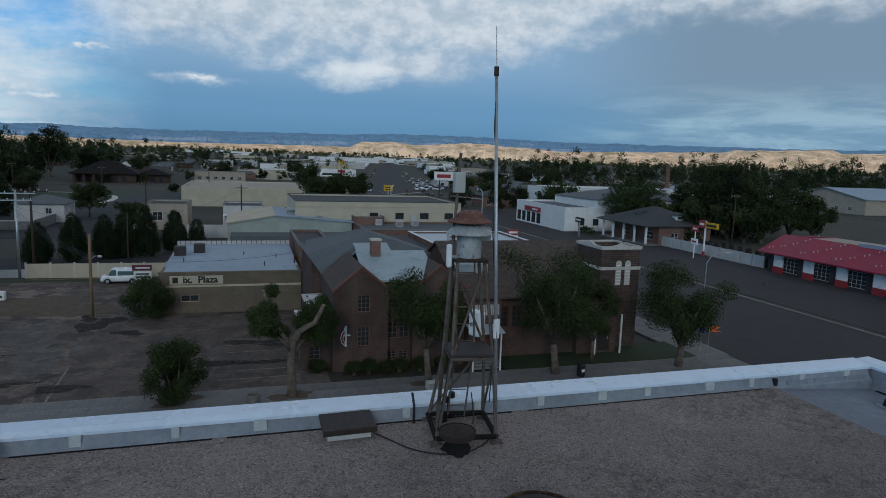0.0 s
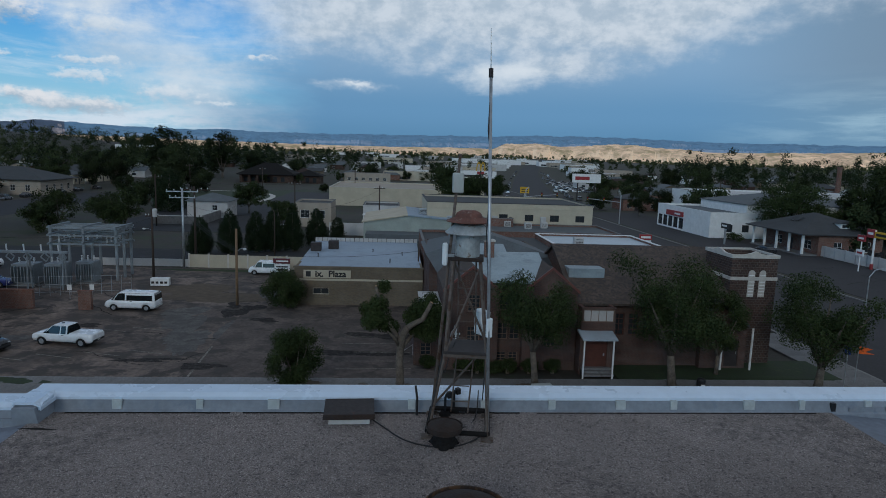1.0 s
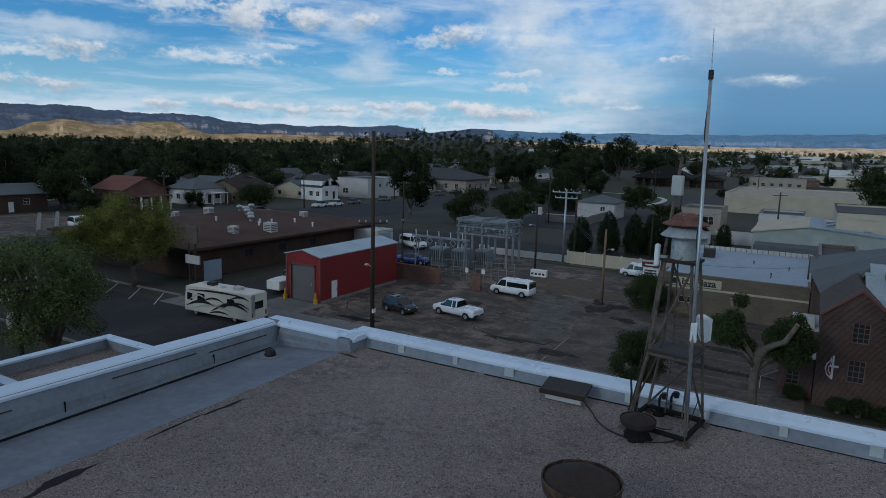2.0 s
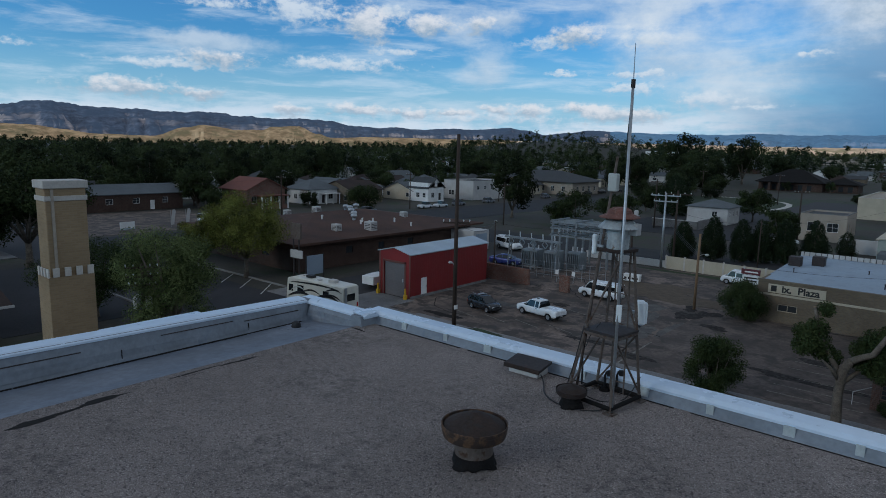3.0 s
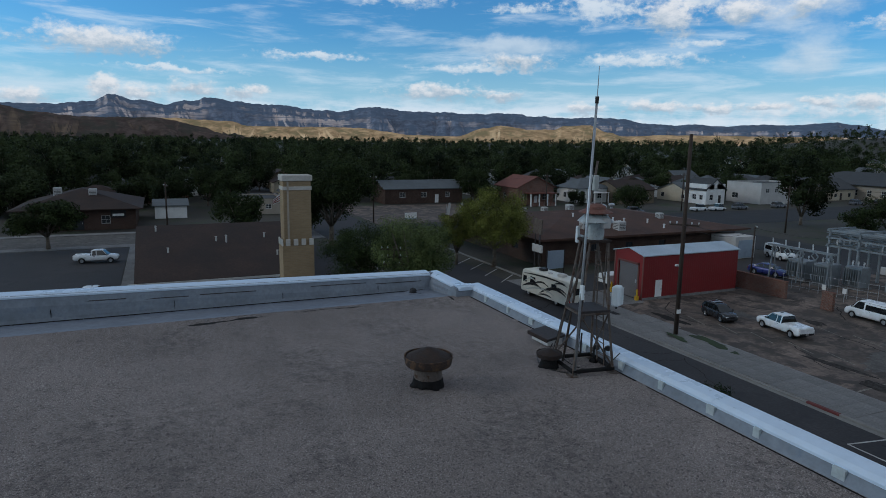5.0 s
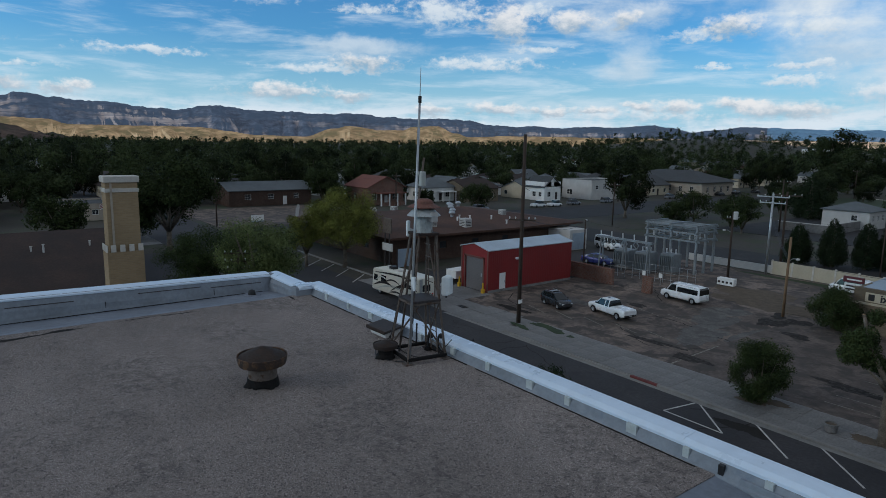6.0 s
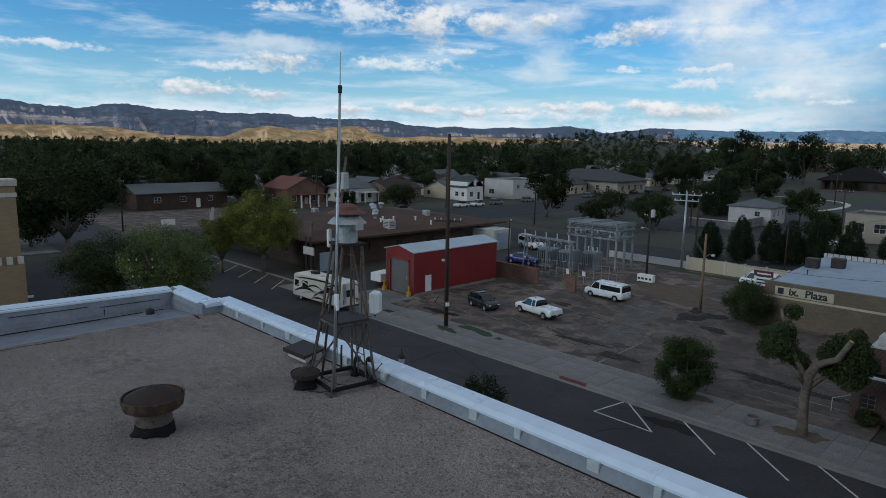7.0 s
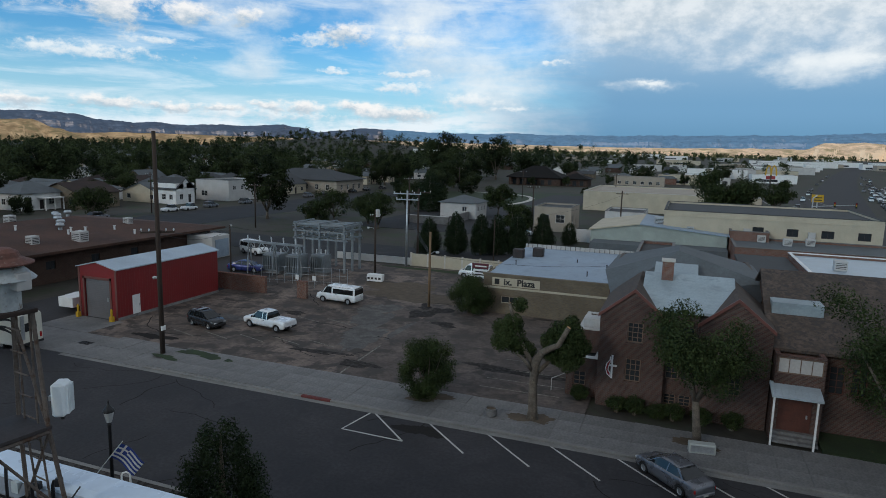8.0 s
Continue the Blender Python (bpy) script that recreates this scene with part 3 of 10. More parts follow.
sheet("car_park_west", -86.5, -60, -47, -13.5, 0.02, ASPHALT, "dark asphalt car park", "car park", thick=0.04)
sheet("yard", -47, 33.0, -34, 78, 0.015, ASPHALT, "dark asphalt yard behind the red shed", "yard", thick=0.04)
sheet("forecourt", 65.0, 28.35, 84, 186, 0.02, ASPHALT, "asphalt forecourt beside the main street", "forecourt", thick=0.04)
sheet("forecourt_far", -135, 30, -101, 62, 0.02, LOT, "grey open parking ground", "car park", thick=0.04)
sheet("lawn", 22.6, 33.1, 40, 37.5, 0.16, LAWN, "dark green lawn before the church", "lawn", thick=0.2)
sheet("shed_apron", -47.4, 28.36, -34.0, 33.05, 0.012, OLD_CONCRETE, "worn concrete apron before the red shed", "apron", thick=0.03)
sheet("forecourt_west", -78.8, 3.6, -47.3, 15.9, 0.01, ASPHALT, "dark asphalt parking strip beside the hall", "car park", thick=0.04)
sheet("back_lot", -52, 114, -17, 181, 0.03, BLACKTOP, "dark asphalt lot behind the back street", "car park", thick=0.05)
sheet("park_lawn", -75, 184, -15, 252, 0.02, LAWN, "green park lawn behind the dark lot", "grass", thick=0.05)
sheet("park_lot", -34, 190, -16, 246, 0.05, ASPHALT, "dark asphalt loop beside the park lawn", "road", thick=0.05)
sheet("road_park", -330, 262, 62, 292, 0.02, ASPHALT, "asphalt street beyond the park", "road", thick=0.05)
sheet("road_park_verge", -75, 254, 10, 260, 0.03, LAWN, "grass verge of the park street", "grass", thick=0.05)


def park_path():
    """A pale path that curves through the grass."""
    bm = bmesh.new()
    pts = [(-37.5, 184), (-36.0, 193), (-35.2, 203), (-35.6, 213), (-37.2, 222), (-40.6, 230), (-46.5, 236), (-56, 240), (-72, 241)]
    rows = []
    for k, (x, y) in enumerate(pts):
        a, b = pts[max(k - 1, 0)], pts[min(k + 1, len(pts) - 1)]
        d = Vector((b[1] - a[1], a[0] - b[0], 0)).normalized() * 0.9
        rows.append([bm.verts.new((x - d.x, y - d.y, 0.07)), bm.verts.new((x + d.x, y + d.y, 0.07))])
    for a, b in zip(rows, rows[1:]):
        bm.faces.new((a[0], a[1], b[1], b[0]))
    tagged(part("park_path", bm, STONE), "pale curved concrete path through the park", "path", kind="structure")


park_path()


def paving(name, x0, x1, y0, y1, step, label, z=0.14, mat=None):
    """Sidewalk: slabs with open joints over a bed, each one an object of its own."""
    top = thing(name, label, "sidewalk", kind="structure")
    box_part("bed", (x0, y0, -0.05, x1, y1, z - 0.03), KERB, top)
    nx, ny = max(1, round(abs(x1 - x0) / step)), max(1, round(abs(y1 - y0) / step))
    w, d = (x1 - x0) / nx, (y1 - y0) / ny
    bm = bmesh.new()
    box(bm, 0.006, 0.006, 0, w - 0.006, d - 0.006, 0.08)
    first = part("slab", bm, mat or OLD_CONCRETE, top, m=pose(x0, y0, z - 0.08))
    rnd = random.Random(name)
    for i in range(nx):
        for j in range(ny):
            if i or j:
                instance("slab", first.data, top, pose(x0 + i * w, y0 + j * d, z - 0.08 + rnd.uniform(-0.008, 0.008), rnd.uniform(-0.25, 0.25), rnd.uniform(-0.25, 0.25)))
    return top


def kerb(name, x0, y0, x1, y1, mat=KERB, label="weathered concrete kerb", h=0.15):
    bm = bmesh.new()
    box(bm, x0, y0, -0.05, x1, y1, h, 0.025)
    return tagged(part(name, bm, mat), label, "kerb", kind="structure")


kerb("kerb_street", -6.2, 28.35, -0.0 + 39.4, 28.6)
kerb("kerb_street_west", -22.0, 28.35, -8.4, 28.6, h=0.10)
kerb("kerb_red", -8.4, 28.35, -6.2, 28.6, RED_KERB, "faded red painted kerb")
kerb("kerb_near", -60, 15.95, 41, 16.2)
kerb("kerb_main", 63.2, 29, 63.5, 300)
kerb("kerb_main_west", 42.9, 33, 43.2, 300)
kerb("kerb_verge", -74, 31.0, -47.5, 31.25)
gutter = box_part("gutter", (-30, 27.95, 0.0, 39.4, 28.34, 0.008), KERB)
tagged(gutter, "pale concrete gutter strip along the kerb", "gutter", kind="structure")


def line(x0, y0, x1, y1, w=0.11, mat=LINE, z=0.006):
    a, b = Vector((x0, y0, 0)), Vector((x1, y1, 0))
    s = (b - a).normalized().cross(Vector((0, 0, 1))) * w / 2
    bm = bmesh.new()
    vs = [bm.verts.new(p + Vector((0, 0, h))) for h in (z - 0.004, z) for p in (a - s, a + s, b + s, b - s)]
    for q in ((3, 2, 1, 0), (4, 5, 6, 7), (0, 1, 5, 4), (1, 2, 6, 5), (2, 3, 7, 6), (3, 0, 4, 7)):
        bm.faces.new([vs[i] for i in q])
    return bm


def road_lines():
    top = thing("parking_lines", "white painted diagonal parking lines on asphalt", "road marking", kind="structure")
    for k in range(12):
        x = -3.0 + 3.66 * k
        part("line", line(x, 28.25, x + 3.36, 25.2), LINE, top)
    part("line", line(-3.0, 28.25, -3.55, 25.25), LINE, top)
    part("line", line(-3.55, 25.25, 0.36, 25.2), LINE, top)
    lot = thing("bay_lines", "faded parking bay lines on the worn car park", "road marking", kind="structure")
    for x, y in ((-27.2, 37.0), (-24.2, 37.6), (-21.0, 38.2), (-17.8, 38.8), (-14.8, 39.4), (-26, 44.5), (-23, 45), (-20, 45.5), (-17, 46)):
        part("line", line(x, y, x + 3.0, y - 0.9, 0.12, z=0.03), LINE_WORN, lot)
    part("line", line(-8.3, 33.2, -8.6, 40.5, 0.16, z=0.042), LINE_WORN, lot)
    for y in (35.2, 37.0, 39.2, 41.6, 43.6):
        part("line", line(1.8, y, 7.4, y + 0.15, 0.1, z=0.042), LINE_WORN, lot)
    main = thing("lane_lines", "white lane lines on the main street", "road marking", kind="structure")
    for x in (49.6, 56.6):
        for y in range(30, 240, 9):
            part("line", line(x, y, x, y + (9 if x < 50 and y < 48 else 3), 0.14), LINE, main)
    part("line", line(43.3, 31.0, 49.4, 31.0, 0.35), LINE, main)
    part("line", line(43.3, 33.4, 46.6, 33.4, 0.14), LINE, main)
    part("line", line(46.6, 33.0, 46.6, 33.9, 0.14), LINE, main)
    west = thing("bay_lines", "white parking bay lines before the brown building", "road marking", kind="structure")
    for x in range(-70, -46, 4):
        part("line", line(x, 30.8, x + 3.4, 27.2, 0.13), LINE, west)


road_lines()


def crack_seal():
    """Tar lines poured along cracks, as one joined surface."""
    rnd = random.Random(5)
    verts, faces = [], []
    def run(x, y, ang, n, w, z):
        pts = []
        for _ in range(n):
            pts.append((x, y))
            ang += rnd.uniform(-0.5, 0.5)
            x, y = x + 0.6 * math.cos(ang), y + 0.6 * math.sin(ang)
        for (ax, ay), (bx, by) in zip(pts, pts[1:]):
            l = math.hypot(bx - ax, by - ay)
            sx, sy = -(by - ay) / l * w, (bx - ax) / l * w
            i = len(verts)
            verts.extend(((ax - sx, ay - sy, z), (bx - sx, by - sy, z), (bx + sx, by + sy, z), (ax + sx, ay + sy, z)))
            faces.append((i, i + 1, i + 2, i + 3))
    for _ in range(34):
        run(rnd.uniform(-45, 45), rnd.uniform(16.5, 28), rnd.uniform(0, 6.3), rnd.randint(5, 16), rnd.uniform(0.02, 0.05), 0.004)
    for _ in range(44):
        run(rnd.uniform(-33, 8), rnd.uniform(34, 74), rnd.uniform(0, 6.3), rnd.randint(5, 18), rnd.uniform(0.025, 0.06), 0.026)
    for _ in range(40):
        run(rnd.uniform(44, 82), rnd.uniform(30, 90), rnd.uniform(0, 6.3), rnd.randint(8, 18), rnd.uniform(0.03, 0.07), 0.026)
    me = bpy.data.meshes.new("crack_sealing")
    me.from_pydata(verts, [], faces)
    me.materials.append(SEAL)
    tagged(new("crack_sealing", me), "black tar sealing along asphalt cracks", "tar", kind="stuff")


crack_seal()


def blot(name, x, y, rx, ry, mat, label, z=0.027, seed=1, kind="structure"):
    """A low irregular patch on the ground."""
    rnd = random.Random(seed)
    bm = bmesh.new()
    ph = [rnd.uniform(0, 6.3) for _ in range(4)]
    c = bm.verts.new((x, y, z + 0.004))
    ring = []
    for k in range(72):
        t = 2 * math.pi * k / 72
        f = 1 + sum(0.34 / (j + 1) * math.sin((j + 2) * t + ph[j]) for j in range(4)) + rnd.uniform(-0.12, 0.12)
        ring.append(bm.verts.new((x + rx * f * math.cos(t), y + ry * f * math.sin(t), z)))
    for k in range(72):
        bm.faces.new((c, ring[k], ring[(k + 1) % 72]))
    return tagged(part(name, bm, mat), label, "patch", kind=kind)


blot("oil_stain", 0.75, 26.9, 1.2, 0.75, SEAL, "dark oil stain on the parking bay", 0.0, 3)
blot("oil_stain", -9.6, 51.4, 0.9, 1.9, DAMP, "dark damp patch round the pole", 0.043, 4)
blot("oil_stain", -8.2, 53.6, 1.0, 1.5, DAMP, "dark damp patch round the pole", 0.045, 28)
blot("oil_stain", -10.3, 54.6, 0.7, 1.1, DAMP, "dark stain at the foot of the pole", 0.047, 29)
blot("oil_stain", -8.0, 35.6, 2.2, 0.5, DAMP, "dark tar patch by the sidewalk", 0.043, 26)
blot("oil_stain", -6.2, 49.0, 1.6, 0.6, DAMP, "dark damp patch beside the wheel track", 0.043, 27)
blot("oil_stain", 3.2, 39.0, 3.0, 0.8, DAMP, "dark stain on the car park", 0.040, 7)
blot("oil_stain", -27, 34.6, 1.6, 0.7, SEAL, "dark wet stain before the shed", 0.027, 8)
blot("patch_asphalt", -11.6, 43.5, 1.6, 5.2, WORN, "pale worn streak in the car park", 0.025, 9)
blot("patch_asphalt", -14.0, 50.0, 2.4, 3.2, WORN, "pale worn streak in the car park", 0.025, 19)
blot("patch_asphalt", -8.2, 47.5, 1.2, 4.4, WORN, "pale worn streak in the car park", 0.025, 20)
blot("patch_asphalt", -6.4, 62.0, 1.6, 5.0, WORN, "pale worn wheel track beside the plaza", 0.025, 21)
blot("patch_asphalt", -26.0, 42.0, 2.6, 1.2, WORN, "pale worn patch by the parked cars", 0.025, 22)
blot("oil_stain", -12.5, 37.0, 2.6, 0.4, DAMP, "dark seam of tar across the car park", 0.027, 23)
blot("oil_stain", -21.0, 46.5, 1.4, 0.5, DAMP, "dark oil stain on the car park", 0.027, 24)
blot("oil_stain", 5.0, 44.0, 2.4, 1.1, DAMP, "dark oil stain on the car park", 0.040, 25)
blot("patch_asphalt", -15.0, 60.0, 6.0, 4.0, DIRT, "bare earth where the asphalt is gone", 0.025, 10)
blot("grass_patch", -19.6, 32.2, 2.3, 0.6, LAWN, "strip of weeds beside the pole", 0.15, 11)
blot("grass_patch", -22.0, 30.6, 1.2, 0.4, LAWN, "weeds at the foot of the pole", 0.15, 12)
blot("grass_patch", -17.5, 74.0, 5.0, 1.0, LAWN, "weeds along the wall", 0.03, 13)
blot("tree_pit", 6.5, 31.0, 1.2, 0.8, DIRT, "bare earth tree pit in the sidewalk", 0.15, 14)
blot("tree_pit", -0.6, 31.5, 1.3, 0.8, DIRT, "bare earth tree pit in the sidewalk", 0.15, 15)
blot("tree_pit", 16.1, 31.4, 1.2, 0.7, DIRT, "bare earth tree pit in the sidewalk", 0.15, 16)


# ---- hills ----
CLIFF_LINE = ((-75, 1.6), (-49, 1.72), (-27.7, 1.83), (-22.7, 2.0), (-17.7, 2.1), (-12.7, 2.03), (-5.8, 1.81), (1.7, 1.73), (6, 1.61), (11.7, 1.6), (14.5, 1.66), (17.5, 1.53), (21.5, 1.54), (27.2, 1.76), (29.9, 1.5),
              (31.5, 1.3), (33.2, 1.69), (34.7, 1.82), (37.1, 1.66), (40.2, 1.66), (42.7, 1.5), (44.8, 1.68), (46.5, 1.58), (48.8, 1.72), (50.5, 2.05), (52.5, 2.19), (55.2, 2.12), (57.8, 2.22), (59.8, 2.46), (64.3, 2.4))
CLIFF_LINE += ((66.2, 2.5), (69.4, 2.6), (70.7, 2.8), (73.3, 2.8), (75.1, 2.4), (76.9, 2.5), (80.4, 2.89), (84, 2.96), (85.4, 3.23), (87.6, 2.97), (89.3, 2.64), (91.4, 2.95), (93.4, 3.21), (94.6, 2.6), (97.2, 2.36), (100.8, 2.3), (125, 2.3))
HILL_LINE = ((-75, 1.4), (-49.2, 1.47), (-48.4, 1.7), (-41.8, 1.5), (-40.9, 1.3), (-27, 1.03), (-24.7, 1.25), (-19.7, 1.49), (-14.7, 1.17), (-12.7, 1.34), (-10.2, 1.3), (-8.7, 0.8), (6, 0.66), (38, 0.75), (46.5, 0.78), (50.4, 0.62))
HILL_LINE += ((51.5, 0.92), (53.2, 1.5), (55.3, 1.46), (56.3, 1.12), (58.2, 1.1), (60.8, 1.4), (62.3, 1.2), (64.9, 0.42), (69, 0.5), (71.2, 0.77), (73.6, 1.06), (83.2, 1.05), (84.2, 1.35), (89.4, 1.56), (95.4, 1.46), (98.7, 1.76), (100.8, 2.2), (125, 2.2))


def height_at(table, h):
    for (a, va), (b, vb) in zip(table, table[1:]):
        if a <= h <= b:
            t = (h - a) / (b - a)
            return va + (vb - va) * t * t * (3 - 2 * t)
    return table[-1][1] if h > table[0][0] else table[0][1]


def ridged(x, y, z):
    return min(1.0, 2.2 * abs(noise.noise(Vector((x, y, z)))))


def range_of_hills(name, label, table, h0, h1, r0, r1, mat, cliff, spur, steps, ramp=None):
    """A washed-out range: spurs with gullies between them, that step forward and back under a given skyline."""
    rows = 46
    verts, faces = [], []
    for i in range(steps + 1):
        h = h0 + (h1 - h0) * i / steps
        el = height_at(table, h)
        el *= 1 + 0.05 * noise.noise(Vector((h * 0.9, 4.1, spur))) + 0.03 * noise.noise(Vector((h * 2.8, 8.8, spur)))
        if ramp:
            el *= min(1, max(0, (h - ramp[0]) / (ramp[1] - ramp[0]))) * 0.95 + 0.05
        top = 16 + math.tan(radians(el)) * r1
        for j in range(rows + 1):
            t = j / rows
            r = r0 + (r1 - r0) * t
            # gullies wander sideways as they run down
            g = h + 1.6 * noise.noise(Vector((h * 0.35, t * 1.4, 7.0))) + 0.5 * noise.noise(Vector((h * 1.2, t * 3.0, 3.0)))
            main = 0.62 * ridged(g * spur, 1.0, 2.0 + t * 0.35) + 0.38 * ridged(g * spur * 2.3, 3.0, 5.0 + t * 0.8)
            fine = ridged(g * spur * 5.5, t * 1.2, 9.0)
            back = ((1 - main) * 0.52 + (1 - fine) * 0.10 * (1 - t)) * (1 - t) ** 0.35
            u = min(1.0, max(0.0, (t - back) / max(1e-6, 1 - back)))
            if cliff:
                k = min(1.0, max(0.0, u + 0.05 * noise.noise(Vector((h * 0.8, u * 4, 2.2)))))
                f = 0.50 * (k / 0.46) ** 1.25 if k < 0.46 else 0.50 + 0.16 * (k - 0.46) / 0.05 if k < 0.51 else 0.66 + 0.06 * (k - 0.51) / 0.13 if k < 0.64 else 0.72 + 0.12 * (k - 0.64) / 0.06 if k < 0.70 else 0.84 + 0.16 * ((k - 0.70) / 0.30) ** 0.8
            else:
                f = 0.26 * (u / 0.40) ** 1.4 if u < 0.40 else 0.26 + 0.64 * ((u - 0.40) / 0.42) ** 0.9 if u < 0.82 else 0.90 + 0.10 * (u - 0.82) / 0.18
            verts.append((-math.sin(radians(h)) * r, math.cos(radians(h)) * r, 3 + (top - 3) * f))
    for i in range(steps):
        for j in range(rows):
            k = i * (rows + 1) + j
            faces.append((k, k + rows + 1, k + rows + 2, k + 1))
    me = bpy.data.meshes.new(name)
    me.from_pydata(verts, [], faces)
    me.materials.append(mat)
    tagged(new(name, me), label, "hills", kind="structure")


def hill_material(name, soil, rock, scrub, glow, steep, scrub_at, gully_shade):
    """Soil with gully shade painted in as stripes, banded rock where it is steep, scrub in patches on the gentler
    ground.
    """
    m = bpy.data.materials.new(name)
    m.use_nodes = True
    n = Nodes(m.node_tree)
    co = n.add("ShaderNodeTexCoord").outputs["Object"]
    x, y, z = n.add("ShaderNodeSeparateXYZ", {0: co}).outputs
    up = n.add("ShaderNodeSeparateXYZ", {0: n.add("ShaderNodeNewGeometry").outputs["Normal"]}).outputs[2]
    bed = n.math("ADD", n.math("MULTIPLY", z, 0.09), n.math("MULTIPLY", n.noise(co, 0.003, 3), 2.0))
    band = n.noise(n.add("ShaderNodeCombineXYZ", {0: 0.0, 1: 0.0, 2: bed}).outputs[0], 1.0, 3)
    grain = n.noise(co, 0.03, 6, 0.7)
    turn = n.math("MULTIPLY", n.math("ARCTAN2", x, y), 55.0)
    gully_stripes = n.noise(n.add("ShaderNodeCombineXYZ", {0: turn, 1: n.math("MULTIPLY", z, 0.05), 2: n.math("MULTIPLY", n.noise(co, 0.008, 3), 1.5)}).outputs[0], 1.0, 5, 0.6)
    # stripes of darkened soil stand in for shade in the gullies
    col = n.mix(n.math("MULTIPLY", n.step(gully_stripes, 0.40, 0.58), gully_shade), soil, tuple(0.35 * v for v in soil))
    col = n.mix(1.0, col, n.step(grain, 0.3, 0.7, 0.72, 1.2), "MULTIPLY")
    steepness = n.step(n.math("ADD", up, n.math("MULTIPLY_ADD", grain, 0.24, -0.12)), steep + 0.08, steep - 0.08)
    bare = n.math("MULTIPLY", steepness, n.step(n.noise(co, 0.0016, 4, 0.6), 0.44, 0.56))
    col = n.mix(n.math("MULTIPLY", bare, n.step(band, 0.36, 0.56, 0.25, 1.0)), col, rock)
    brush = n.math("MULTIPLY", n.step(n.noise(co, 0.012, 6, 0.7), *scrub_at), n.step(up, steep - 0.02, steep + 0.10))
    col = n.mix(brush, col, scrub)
    # emission stands in for sunlight and haze on the far hills
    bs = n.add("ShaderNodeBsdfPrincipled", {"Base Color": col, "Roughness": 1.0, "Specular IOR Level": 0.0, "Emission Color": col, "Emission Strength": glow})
    n.add("ShaderNodeOutputMaterial", {0: bs})
    return m


# blue distance haze is mixed into both mesa colours and their emission
MESA = hill_material("far mesa rock tinted by haze", (0.112, 0.140, 0.195), (0.44, 0.385, 0.375), (0.074, 0.102, 0.148), 0.24, 0.80, (0.36, 0.60), 0.45)
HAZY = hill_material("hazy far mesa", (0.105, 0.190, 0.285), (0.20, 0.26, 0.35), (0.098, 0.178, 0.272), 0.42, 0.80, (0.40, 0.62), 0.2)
# sunlight is put into these two: bright soil plus glow, the sand brighter
SAND = hill_material("sunlit pale sand badland earth", (0.62, 0.455, 0.315), (0.66, 0.51, 0.36), (0.27, 0.22, 0.13), 0.38, 0.86, (0.48, 0.64), 0.35)
BADLAND = hill_material("sunlit tan badland earth", (0.395, 0.275, 0.160), (0.52, 0.385, 0.24), (0.17, 0.14, 0.08), 0.34, 0.86, (0.46, 0.62), 0.55)
# shadow over the foothills is put into these darker soil colours
SHADED_HILL = hill_material("shaded scrub foothill", (0.092, 0.072, 0.066), (0.15, 0.115, 0.085), (0.05, 0.05, 0.044), 0.12, 0.86, (0.45, 0.62), 0.4)
range_of_hills("backdrop_mesa", "mesa cliffs far off on the horizon, tinted blue-grey as by haze", CLIFF_LINE, 26, 118, 3500, 4650, MESA, True, 0.23, 1500)
range_of_hills("backdrop_mesa_far", "faint mesas with blue rain haze in their colour", CLIFF_LINE, -75, 32, 3750, 4700, HAZY, True, 0.23, 900)
range_of_hills("backdrop_hills", "tan badland hills before the mesas, sunlight put into colour and glow", HILL_LINE, 34, 92, 2400, 3000, BADLAND, False, 0.42, 600)
range_of_hills("backdrop_sand_hills", "low pale sand hills beyond the town, brightened and glowing as if sunlit", HILL_LINE, -75, 34, 2400, 3000, SAND, False, 0.42, 1100)
range_of_hills("backdrop_foothills", "brown scrub foothills before the mesas, painted dark as if in shadow", HILL_LINE, 80, 118, 2300, 2900, SHADED_HILL, False, 0.3, 400, (81, 90))


# ---- the building under the camera ----
ROOF, COPE = 11.63, 11.92


